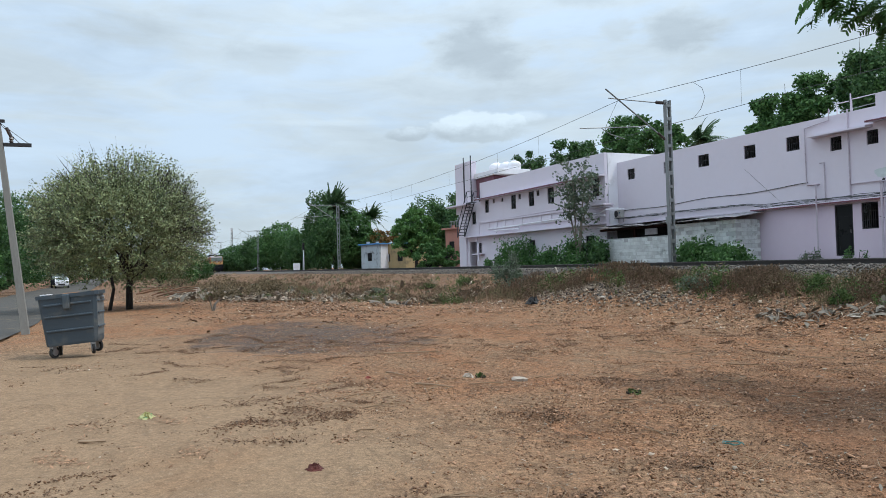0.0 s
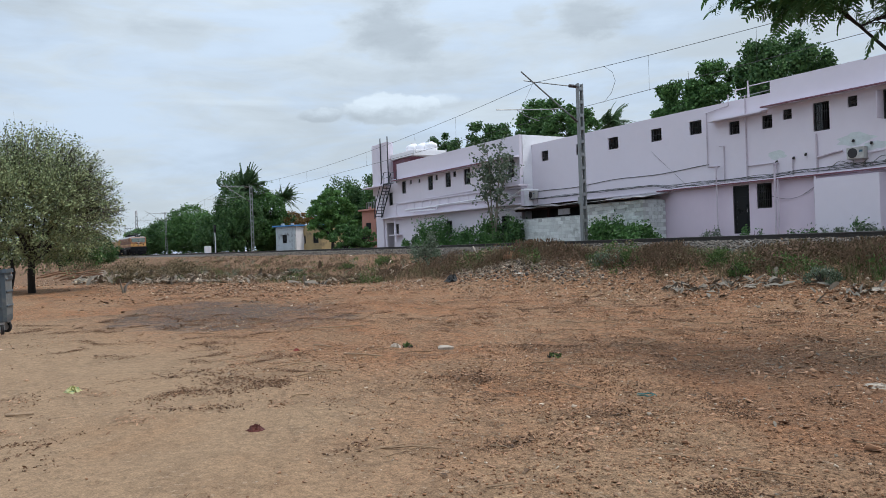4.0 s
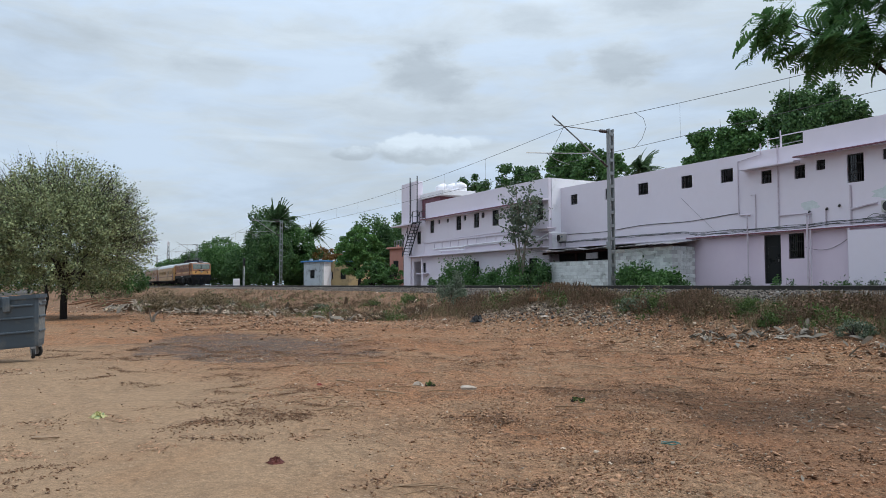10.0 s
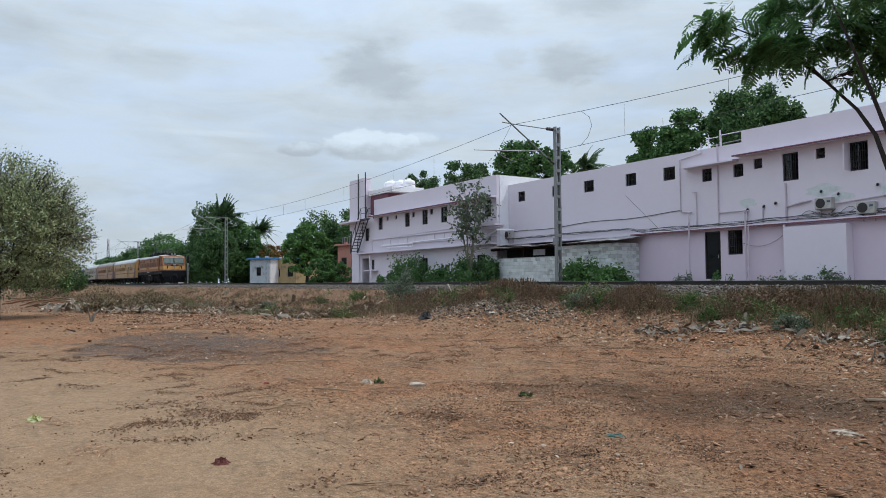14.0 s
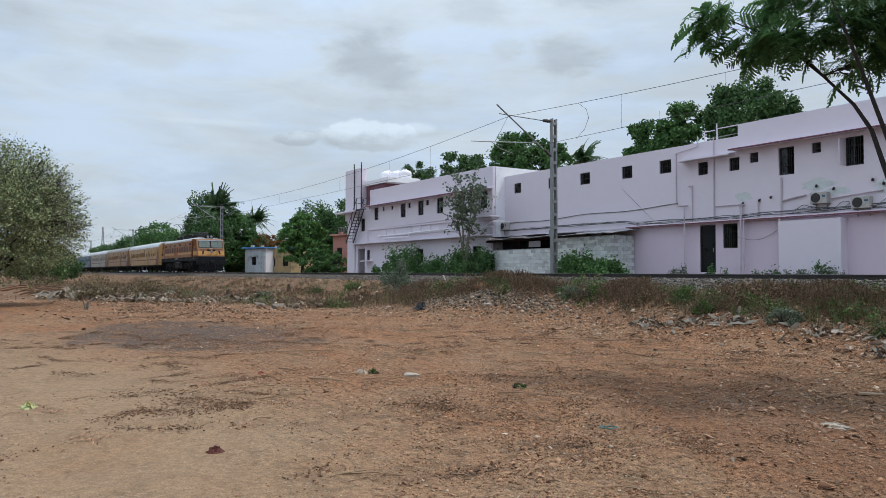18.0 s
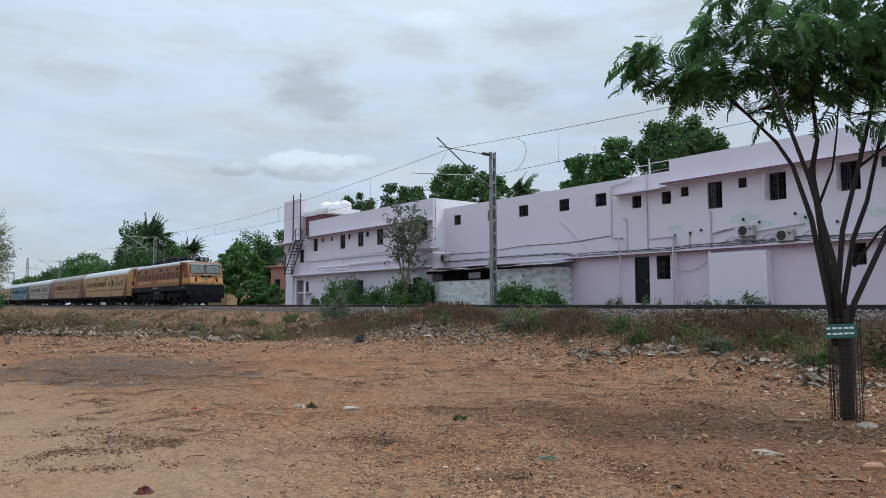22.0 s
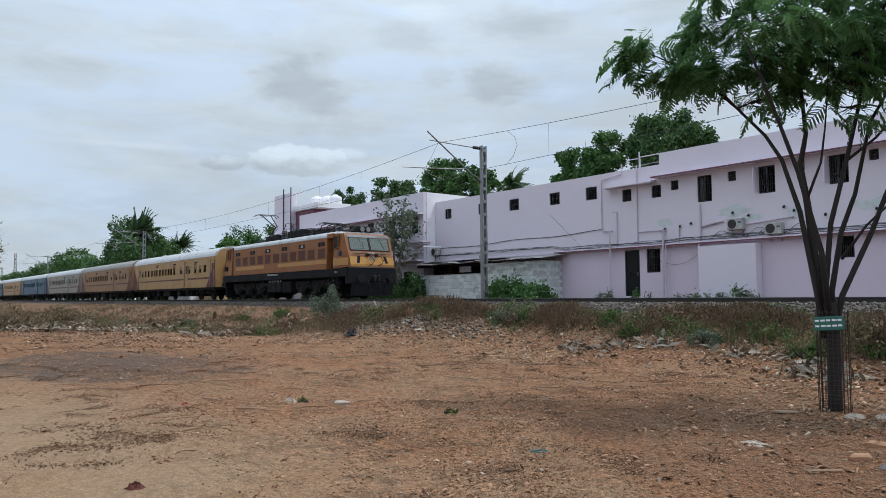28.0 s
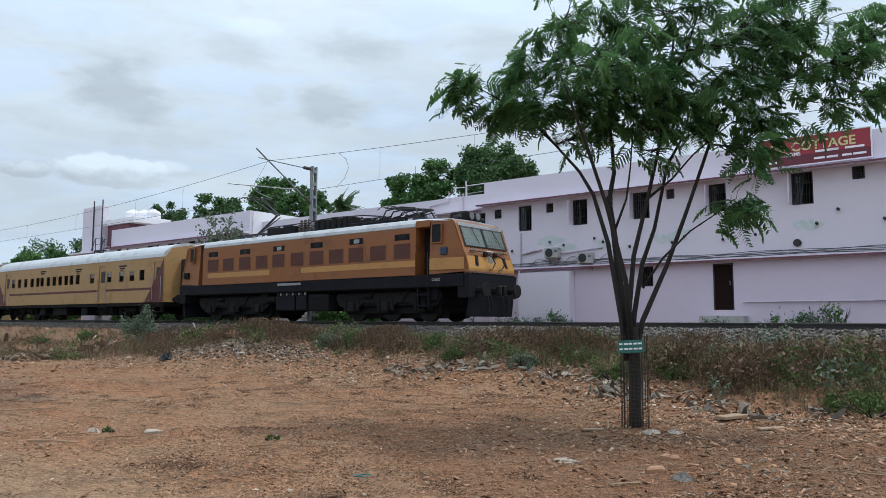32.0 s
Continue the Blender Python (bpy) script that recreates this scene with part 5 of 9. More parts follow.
    # windscreens, lamps, grab rails on the front
    slope = lambda z: 0.02 + (-0.46) * (z - 2.35) / (3.52 - 2.35)
    for y0, y1 in ((-1.26, -0.06), (0.06, 1.26)):
        ws = part("windscreen", Shape().prism([(slope(2.72) + 0.015, 2.72), (slope(3.40) + 0.015, 3.40), (slope(3.40) - 0.02, 3.40), (slope(2.72) - 0.02, 2.72)], "y", y0, y1), SCREEN, g, "windscreen behind a mesh grille, its grey-green a painted sky reflection")
        gr = Shape()
        for k in range(8):
            y = y0 + (y1 - y0) * (k + 0.5) / 8
            gr.tube([(slope(2.72) + 0.03, y, 2.72), (slope(3.40) + 0.03, y, 3.40)], 0.0025, 4)
        for k in range(4):
            z = 2.8 + 0.17 * k
            gr.tube([(slope(z) + 0.03, y0, z), (slope(z) + 0.03, y1, z)], 0.0025, 4)
        part("screen_grille", gr, WHEEL, ws)
        part("screen_frame", Shape().prism([(slope(2.68) + 0.02, 2.68), (slope(2.72) + 0.035, 2.72), (slope(2.72), 2.72), (slope(2.68), 2.68)], "y", y0 - 0.04, y1 + 0.04).prism([(slope(3.40) + 0.035, 3.40), (slope(3.44) + 0.02, 3.44), (slope(3.44), 3.44), (slope(3.40), 3.40)], "y", y0 - 0.04, y1 + 0.04).tube([(slope(2.7) + 0.02, y0 - 0.02, 2.7), (slope(3.42) + 0.02, y0 - 0.02, 3.42)], 0.03, 4).tube([(slope(2.7) + 0.02, y1 + 0.02, 2.7), (slope(3.42) + 0.02, y1 + 0.02, 3.42)], 0.03, 4), FRAME_DARK, ws)
        part("wiper", Shape().tube([(slope(3.38) + 0.05, (y0 + y1) / 2, 3.40), (slope(2.85) + 0.05, (y0 + y1) / 2 + 0.25, 2.85)], 0.012, 4), FRAME_DARK, ws)
    part("screen_surround", Shape().prism([(slope(3.47) + 0.03, 3.44), (slope(3.47) + 0.03, 3.56), (slope(3.47) - 0.1, 3.56), (slope(3.47) - 0.1, 3.44)], "y", -1.36, 1.36), ROOF_GREY, g)
    part("handrail", Shape().tube([(0.05, -1.2, 2.52), (0.05, 1.2, 2.52)], 0.02, 6), FRAME_DARK, g)
    part("handrail", Shape().tube([(0.22, -1.3, 1.72), (0.22, 1.3, 1.72)], 0.02, 6), FRAME_DARK, g)
    for y in (-0.88, 0.88):
        d = -1 if y < 0 else 1
        lp = part("marker_lamp", Shape().loft([[(x, y + d * 0.05 - 0.08, 1.98), (x, y + d * 0.05 + 0.08, 1.98), (x - 0.10, y - d * 0.04 + 0.08, 2.36), (x - 0.10, y - d * 0.04 - 0.08, 2.36)] for x in (0.08, 0.17)]), CAB_GLASS, g, "black slanted lamp housing")
        for z in (2.09, 2.25):
            part("lens", Shape().disc((0.145 - 0.263 * (z - 1.98) + 0.03, y + d * 0.05 - d * 0.09 * (z - 1.98) / 0.38, z), "x", 0.055, 0.01, 14), SIDE_GLASS, lp)
    part("crest", Shape().disc((0.09, 0, 2.22), "x", 0.17, 0.02, 18, 0.008), COACH_PALE, g, "pale round emblem on the nose")
    for y, d in ((-0.30, 1), (0.30, 1)):
        part("jumper_socket", Shape().box(0.02, y - 0.12, 2.36, 0.12, y + 0.12, 2.50, 0.02), BOGIE, g)
        part("jumper_cable", Shape().tube([(0.12, y, 2.43), (0.25, y + 0.18, 2.34), (0.27, y + 0.34, 2.12), (0.24, y + 0.22, 1.92), (0.20, y + 0.05, 1.86)], 0.022, 6), CAB_GLASS, g)
    part("name_strip", Shape().box(-0.02, -0.2, 2.50, 0.06, 0.2, 2.57), WHITE, g)
    for k in range(4):
        for y in (-1.12, 0.62):
            part("text_bar", Shape().box(-0.01, y + k * 0.11, 2.52, 0.015, y + 0.07 + k * 0.11, 2.60), COACH_PALE, g)
    hl = part("headlamp", Shape().box(-1.55, -0.48, 3.74, -0.70, 0.48, 4.10, 0.07), BOGIE, g, "twin headlamp box on the cab roof")
    for y in (-0.19, 0.19):
        part("lens_rim", Shape().disc((-0.69, y, 3.93), "x", 0.175, 0.025, 18), FRAME_DARK, hl)
        part("lens", Shape().disc((-0.665, y, 3.93), "x", 0.135, 0.02, 16), STEEL, hl)
    for y in (-0.72, 0.72):
        part("horn", Shape().tube([(-1.1, y, 3.74), (-1.1, y, 3.86), (-0.78, y, 3.89)], 0.025, 8, 0.065), FRAME_DARK, g)
    # side openings: louvres and upper lights
    lou = [-16.1, -14.82, -13.51, -12.22, -10.99, -9.7, -8.43, -7.2, -5.99, -4.74, -3.44]
    for y in (-1, 1):
        for i, x in enumerate(lou):
            p = part("louvre_panel", Shape().box(x, y * (W + 0.004), 2.33, x + 0.86, y * (W - 0.03), 2.90, 0.003), LOUVRE, g, "rust-brown louvred panel")
            sl = Shape()
            for k in range(8):
                sl.box(x + 0.04, y * (W + 0.011), 2.36 + k * 0.066, x + 0.82, y * (W + 0.003), 2.40 + k * 0.066)
            part("slats", sl, LOUVRE, p)
            part("panel_rim", ring(x - 0.03, x + 0.89, 2.30, 2.93, min(y * W, y * (W + 0.012)), max(y * W, y * (W + 0.012)), 0.03), ORANGE, p)
            if i % 2 == 0:
                q = part("upper_light", Shape().box(x + 0.02, y * (W + 0.005), 3.02, x + 0.84, y * (W - 0.03), 3.28, 0.05), LOCO_GREY, g, "small dark upper window")
                part("pane", Shape().box(x + 0.3, y * (W + 0.012), 3.07, x + 0.62, y * (W + 0.004), 3.23), CAB_GLASS if i not in (4, 8) else STEEL, q)
        for x0, x1 in ((-1.54, -1.02), (-17.75, -17.35)):
            cw = part("cab_window", ring(x0, x1, 2.82, 3.56, min(y * (W - 0.002), y * (W - 0.08)), max(y * (W - 0.002), y * (W - 0.08)), 0.045), ORANGE, g)
            part("pane", Shape().box(x0 + 0.045, y * (W - 0.022), 2.865, x1 - 0.045, y * (W - 0.08), 3.515), CAB_GLASS, cw)
        part("cab_plate", Shape().box(-1.10, y * (W - 0.020), 2.40, -0.80, y * (W - 0.08), 2.66, 0.005), PLATE_BLUE, g, "small blue plate under the cab window")
        letters("CAB.2", 0.15, COACH_PALE, g, pose(-1.5, -W + 0.012, 1.46, 90) if y < 0 else pose(-1.05, W - 0.012, 1.46, 90, 0, 180))
        part("text_bar", Shape().box(-10.6, y * (W + 0.004), 1.52, -9.0, y * (W - 0.03), 1.62), STEEL, g)
        for k, x in enumerate((-17.2, -16.95)):
            part("number_bar", Shape().box(x - 1.05, y * (W + 0.004), 2.05, x - 0.9, y * (W - 0.1), 2.35), LOCO_BLACK, g)
        for x in (-2.26, -1.66):
            part("grab_rail", Shape().tube([(x, y * (W + 0.05), 1.6), (x, y * (W + 0.05), 2.5)], 0.012, 5), LOUVRE, g)
        part("cab_steps", Shape().box(-2.22, y * (W - 0.02), 0.55, -1.70, y * (W - 0.25), 0.60).box(-2.22, y * (W - 0.02), 0.95, -1.70, y * (W - 0.25), 1.0).box(-2.24, y * (W - 0.03), 0.5, -2.20, y * (W - 0.2), 1.33).box(-1.72, y * (W - 0.03), 0.5, -1.68, y * (W - 0.2), 1.33), LOCO_BLACK, g)
    # roof
    part("roof", Shape().prism([(-W + 0.01, 3.475), (-W - 0.01, 3.50), (-W + 0.01, 3.62), (-W + 0.14, 3.76), (-W + 0.4, 3.83), (-0.7, 3.90), (0.7, 3.90), (W - 0.4, 3.83), (W - 0.14, 3.76), (W - 0.01, 3.62), (W + 0.01, 3.50), (W - 0.01, 3.475)], "x", -16.5, -2.32), ROOF_GREY, g, "silver-grey roof with soot")
    part("cab_roof", Shape().loft([[(-2.32, -W, 3.68), (-2.32, -W + 0.2, 3.80), (-2.32, 0, 3.86), (-2.32, W - 0.2, 3.80), (-2.32, W, 3.68)], [(-0.7, -W + 0.12, 3.62), (-0.7, -W + 0.32, 3.71), (-0.7, 0, 3.75), (-0.7, W - 0.32, 3.71), (-0.7, W - 0.12, 3.62)]]), ROOF_GREY, g)
    part("cab_roof", Shape().loft([[(-18.0, -W + 0.12, 3.62), (-18.0, -W + 0.32, 3.71), (-18.0, 0, 3.75), (-18.0, W - 0.32, 3.71), (-18.0, W - 0.12, 3.62)], [(-16.5, -W, 3.68), (-16.5, -W + 0.2, 3.80), (-16.5, 0, 3.86), (-16.5, W - 0.2, 3.80), (-16.5, W, 3.68)]]), ROOF_GREY, g)
    # roof gear
    rng = random.Random(12)
    for x in (-12.4, -11.9, -10.4, -9.3, -7.6, -6.9, -6.3):
        for y in (-0.55, 0.35):
            part("roof_insulator", Shape().loft([[(x + q * math.cos(j * 0.7854), y + q * math.sin(j * 0.7854), 3.88 + 0.42 * i / 10) for j in range(8)] for i, q in enumerate([0.06, 0.09, 0.05, 0.09, 0.05, 0.09, 0.05, 0.09, 0.05, 0.07, 0.03])]), INSULATOR, g)
    for y in (-0.55, 0.35):
        part("bus_bar", Shape().tube([(-13.2, y, 4.14), (-12.6, y, 4.32), (-10.2, y, 4.34), (-8.0, y, 4.42), (-6.2, y, 4.36), (-4.9, y, 4.2)], 0.028, 6), FRAME_DARK, g)
    part("roof_box", Shape().box(-11.2, -0.9, 3.86, -10.5, 0.5, 4.25, 0.04), LOCO_GREY, g)
    part("breaker", Shape().tube([(-9.8, -0.2, 4.0), (-8.3, -0.2, 4.18)], 0.16, 10), FRAME_DARK, g)
    for k in range(7):
        part("resistor_box", Shape().box(-8.9 + k * 0.36, -0.95, 3.86, -8.60 + k * 0.36, 0.9, 4.30 + 0.05 * (k % 2), 0.03), BOGIE, g)
    part("roof_box", Shape().box(-12.3, -0.95, 3.84, -11.5, 0.2, 4.22, 0.04), BOGIE, g)
    part("drum", Shape().tube([(-11.1, -0.5, 4.02), (-11.1, 0.5, 4.02)], 0.26, 16), ROOF_GREY, g)
    for x in (-10.0, -9.75, -9.5):
        part("surge_arrester", Shape().loft([[(x + q * math.cos(j * 0.7854), -0.75 + q * math.sin(j * 0.7854), 3.84 + 0.62 * i / 12) for j in range(8)] for i, q in enumerate([0.07, 0.11, 0.06, 0.11, 0.06, 0.11, 0.06, 0.11, 0.06, 0.11, 0.06, 0.08, 0.03])]), INSULATOR, g)
    for k in range(9):
        x = -6.3 + 0.34 * k
        part("roof_bracket", Shape().box(x, -1.0 + 0.1 * (k % 3), 3.80, x + 0.12, -0.75, 4.02 + 0.05 * (k % 3)).tube([(x, -0.8, 4.0), (x + 0.36, -0.5 + 0.2 * (k % 2), 4.22)], 0.025, 5), BOGIE, g)
    for k in range(3):
        part("roof_hatch", Shape().box(-6.4 + k * 0.9, -1.1, 3.80, -5.7 + k * 0.9, -0.3, 3.98, 0.03), LOCO_GREY, g)

    def panto(x, raised):
        p = part("pantograph", Shape().box(x - 0.85, -0.6, 4.02, x + 0.85, -0.5, 4.10).box(x - 0.85, 0.5, 4.02, x + 0.85, 0.6, 4.10).box(x - 0.9, -0.6, 4.02, x - 0.8, 0.6, 4.1).box(x + 0.8, -0.6, 4.02, x + 0.9, 0.6, 4.1), FRAME_DARK, g, "raised pantograph" if raised else "folded pantograph")
        if raised:
            knee, head = (x + 1.15, 4.98), (x - 0.55, 5.90)
        else:
            knee, head = (x + 1.25, 4.36), (x - 0.7, 4.56)
        part("lower_arm", Shape().tube([(x - 0.5, 0, 4.1), (knee[0], 0, knee[1])], 0.06, 8, 0.05), FRAME_DARK, p)
        part("thrust_rod", Shape().tube([(x - 0.75, 0.12, 4.12), (knee[0] + 0.12, 0.06, knee[1] - 0.12)], 0.025, 6), FRAME_DARK, p)
        part("upper_arm", Shape().tube([(knee[0], -0.1, knee[1]), (head[0], -0.35, head[1])], 0.04, 6).tube([(knee[0], 0.1, knee[1]), (head[0], 0.35, head[1])], 0.04, 6), FRAME_DARK, p)
        if not raised:
            for sy in (-0.62, -0.2, 0.3):
                part("frame_hoop", Shape().tube([(x - 0.95, sy, 4.08), (x - 0.7, sy, 4.42), (x + 0.1, sy, 4.50), (x + 0.9, sy, 4.40), (x + 1.15, sy, 4.08)], 0.032, 6), FRAME_DARK, p)
        hd = Shape()
        for dx in (-0.22, 0.22):
            hd.tube([(head[0] + dx, -0.9, head[1] - 0.12), (head[0] + dx, -0.65, head[1] + 0.04), (head[0] + dx, 0.65, head[1] + 0.04), (head[0] + dx, 0.9, head[1] - 0.12)], 0.022, 6)
        hd.tube([(head[0] - 0.22, -0.35, head[1]), (head[0] + 0.22, -0.35, head[1])], 0.02, 5).tube([(head[0] - 0.22, 0.35, head[1]), (head[0] + 0.22, 0.35, head[1])], 0.02, 5)
        part("pan_head", hd, FRAME_DARK, p)
        for sx in (-0.8, 0.8):
            for sy in (-0.55, 0.55):
                part("foot_insulator", Shape().tube([(x + sx, sy, 3.80), (x + sx, sy, 4.03)], 0.07, 8), INSULATOR, p)
    panto(-13.9, True)
    panto(-4.1, False)
    # bogies with wheelsets and gear under the frame
    for bx in (-4.15, -14.35):
        b = part("bogie", Shape().box(bx - 2.75, -1.18, 0.60, bx + 2.75, -1.06, 0.95, 0.03).box(bx - 2.75, 1.06, 0.60, bx + 2.75, 1.18, 0.95, 0.03).box(bx - 0.2, -1.1, 0.55, bx + 0.2, 1.1, 0.8).box(bx - 2.7, -1.1, 0.6, bx - 2.5, 1.1, 0.8).box(bx + 2.5, -1.1, 0.6, bx + 2.7, 1.1, 0.8), BOGIE, g, "grimy three-axle bogie")
        for ax in (-1.95, 0.0, 1.95):
            WHEELS.append((build_wheelset(b, bx + ax, 0.546), bx + ax, 0.546))
            for y in (-1.24, 1.24):
                part("axle_box", Shape().box(bx + ax - 0.2, y - 0.12, 0.36, bx + ax + 0.2, y + 0.12, 0.75, 0.04), BOGIE, b)
                for dx in (-0.36, 0.36):
                    part("spring", Shape().tube([(bx + ax + dx, y, 0.42), (bx + ax + dx, y, 0.92)], 0.09, 10), BOGIE, b)
        # added dark block fills the space between the wheels with shade
        part("motor", Shape().box(bx - 2.6, -0.98, 0.28, bx + 2.6, 0.98, 1.30, 0.05), BOGIE, b, "dark block standing in for the shade between the wheels")
        for y in (-1.20, 1.20):
            part("side_frame", Shape().prism([(bx - 2.9, 0.95), (bx - 2.7, 0.62), (bx - 2.35, 0.50), (bx - 1.6, 0.50), (bx - 1.3, 0.72), (bx - 0.6, 0.72), (bx - 0.35, 0.50), (bx + 0.35, 0.50), (bx + 0.6, 0.72), (bx + 1.3, 0.72), (bx + 1.6, 0.50), (bx + 2.35, 0.50), (bx + 2.7, 0.62), (bx + 2.9, 0.95), (bx + 2.8, 1.10), (bx - 2.8, 1.10)], "y", y - 0.06, y + 0.06), BOGIE, b, "cast bogie side frame")
        for y in (-0.62, 0.62):
            part("brake_rigging", Shape().box(bx - 2.7, y - 0.10, 0.12, bx + 2.7, y + 0.10, 0.40, 0.03), BOGIE, b)
        for y in (-1.26, 1.26):
            part("brake_cylinder", Shape().tube([(bx - 1.2, y, 0.98), (bx - 0.7, y, 0.98)], 0.1, 10), LOCO_GREY, b)
            part("sand_box", Shape().box(bx + 2.3, y - 0.1, 0.75, bx + 2.75, y + 0.1, 1.25, 0.03), LOCO_GREY, b)
            part("damper", Shape().tube([(bx + 0.9, y, 0.75), (bx + 1.3, y, 1.25)], 0.05, 8), LOCO_GREY, b)
    for y in (-1, 1):
        bb = part("battery_box", Shape().box(-10.85, y * 1.45, 0.45, -9.55, y * 0.7, 1.10, 0.03).box(-9.45, y * 1.45, 0.45, -8.75, y * 0.7, 1.10, 0.03), LOCO_GREY, g, "grey battery boxes between the bogies")
        for k in range(10):
            part("terminal", Shape().tube([(-10.75 + k * 0.21, y * 1.40, 1.10), (-10.75 + k * 0.21, y * 1.40, 1.20)], 0.05, 8), STEEL if k % 2 else FRAME_DARK, bb)
        cb = part("compressor_grille", Shape().box(-8.65, y * 1.42, 0.42, -7.35, y * 0.7, 1.12, 0.03), BOGIE, g)
        for k in range(6):
            part("slat", Shape().box(-8.6, y * 1.44, 0.5 + k * 0.09, -7.4, y * 1.41, 0.53 + k * 0.09), LOCO_GREY, cb)
        part("air_tank", Shape().tube([(-11.6, y * 1.2, 0.95), (-11.0, y * 1.2, 0.95)], 0.16, 12), BOGIE, g)
        part("pipe", Shape().tube([(-17.8, y * 1.42, 1.24), (-0.6, y * 1.42, 1.24)], 0.03, 6), BOGIE, g)
    part("transformer", Shape().box(-10.7, -0.9, 0.5, -7.5, 0.9, 1.3, 0.05), BOGIE, g)
    return g


def shorten(g, k):
    """Draws a vehicle's parts together along its length; wheels keep their shape."""
    done = set()
    for o in g.children_recursive:
        o.location.x *= k
        if o.name.startswith("wheelset") or o.data is None or o.data.name in done:
            continue
        done.add(o.data.name)
        o.data.transform(Matrix.Diagonal((k, 1, 1, 1)))


LOCO = build_loco()
shorten(LOCO, 0.957)
WHEELS = [(w, x * 0.957, r) for w, x, r in WHEELS]


def build_coach(x_front, paint, label, stripe=True, detail=True, dark_end=True, roof=None):
    """A passenger coach; x_front is its front wall, relative to the engine's front."""
    L, W, first = 22.9, 1.62, len(WHEELS)
    g = thing("passenger_coach", TRACK @ pose(x_front, 0, RAIL_Z), label, "railway coach", "coaches of the train")
    wins = [-1.95, -3.05, -4.25, -5.72] + [-7.85, -9.75, -10.6, -11.35, -12.2, -13.05, -13.95, -14.9, -15.55, -16.45, -17.5, -18.55, -19.55]
    holes = [(w - 0.6, w, 2.08, 2.70) for w in wins]
    doors = [(-1.0, -0.2), (-7.3, -6.4), (-21.3, -20.5)]
    door_h = [(a, b, 1.02, 3.05) for a, b in doors]
    for y in (-1, 1):
        v0, v1 = (-W, -W + 0.06) if y < 0 else (W - 0.06, W)
        part("side_wall", wall_shape(-L, 0, 0.95, 3.28, v0, v1, holes + door_h), paint, g)
        for a, b in doors:
            d = part("door", Shape().box(a, y * (W - 0.05), 1.02, b, y * (W - 0.09), 3.05, 0.005), paint, g, "recessed coach door")
            part("door_window", Shape().box(a + 0.2, y * (W - 0.044), 2.1, b - 0.2, y * (W - 0.05), 2.75), FRAME_DARK, d)
            for x in (a - 0.04, b + 0.04):
                part("grab_rail", Shape().tube([(x, y * (W + 0.05), 1.1), (x, y * (W + 0.05), 2.3)], 0.016, 5), STEEL, d)
            part("door_steps", Shape().box(a, y * (W - 0.02), 0.45, b, y * (W - 0.3), 0.49).box(a, y * (W - 0.02), 0.72, b, y * (W - 0.3), 0.76).box(a - 0.03, y * (W - 0.03), 0.42, a, y * (W - 0.2), 0.96).box(b, y * (W - 0.03), 0.42, b + 0.03, y * (W - 0.2), 0.96), BOGIE, d)
        if stripe:
            cuts = [0.0] + [q for a, b in doors for q in (b + 0.05, a - 0.05)] + [-L]
            for a, b in zip(cuts[0::2], cuts[1::2]):
                if a - b > 0.3:
                    part("stripe", Shape().box(b, y * (W + 0.005), 1.60, a, y * (W - 0.01), 1.72), MAROON, g)
        if dark_end:
            for x0, sg in ((0.0, -1), (-L, 1)):
                tri = [(x0, 0.96), (x0 + sg * 1.9, 0.96), (x0 + sg * 0.55, 2.45), (x0, 3.2)]
                part("end_panel", Shape().prism(tri, "y", y * (W + 0.003), y * (W - 0.01)), MAROON, g, "maroon slanted end panel")
        for w in wins:
            wn = part("window", ring(w - 0.6, w, 2.08, 2.70, min(y * (W + 0.008), y * (W - 0.03)), max(y * (W + 0.008), y * (W - 0.03)), 0.035), paint, g)
            if detail:
                b = Shape()
                for k in range(5):
                    b.box(w - 0.57, y * (W - 0.012), 2.17 + k * 0.1, w - 0.03, y * (W - 0.022), 2.185 + k * 0.1)
                part("window_bars", b, FRAME_DARK, wn)
                if (int(w * 10) % 3) == 0:
                    part("shutter", Shape().box(w - 0.57, y * (W - 0.03), 2.42, w - 0.03, y * (W - 0.04), 2.68), STEEL, wn)
        if detail:
            for a, z in ((-9.5, 2.95), (-14.6, 3.0), (-4.0, 2.92)):
                for k in range(3 if a != -14.6 else 2):
                    part("text_bar", Shape().box(a - 0.9 + 0.1 * k, y * (W + 0.004), z - 0.13 * k, a - 0.2 * k, y * (W - 0.01), z + 0.08 - 0.13 * k), LOCO_GREY, g)
            for a in (-2.8, -5.9, -10.9, -12.9):
                part("roof_vent", Shape().box(a - 1.0, y * (W - 0.25), 3.40, a, y * (W - 0.05), 3.50, 0.03), ROOF_GREY, g)
    part("roof", Shape().prism([(W * math.cos(a) if 0.05 < a < 3.09 else (W + 0.02) * (1 if a < 1 else -1), 3.28 + 0.80 * math.sin(a)) for a in [math.pi * i / 14 for i in range(15)]], "x", -L, 0.0), roof or ROOF_GREY, g, "rounded sooty grey roof" if roof else "rounded silver-grey roof", smooth=False)
    for x0, sg in ((0.0, 1), (-L, -1)):
        part("end_wall", Shape().prism([(-W + 0.07, 0.95), (W - 0.07, 0.95), (W - 0.07, 3.27), (1.2, 3.75), (0.0, 4.0), (-1.2, 3.75), (-W + 0.07, 3.27)], "x", x0 - sg * 0.07, x0 + sg * 0.02), paint, g)
        part("gangway", Shape().box(x0, -0.65, 1.0, x0 + sg * 0.42, 0.65, 3.2, 0.05), RUBBER, g, "black rubber gangway bellows")
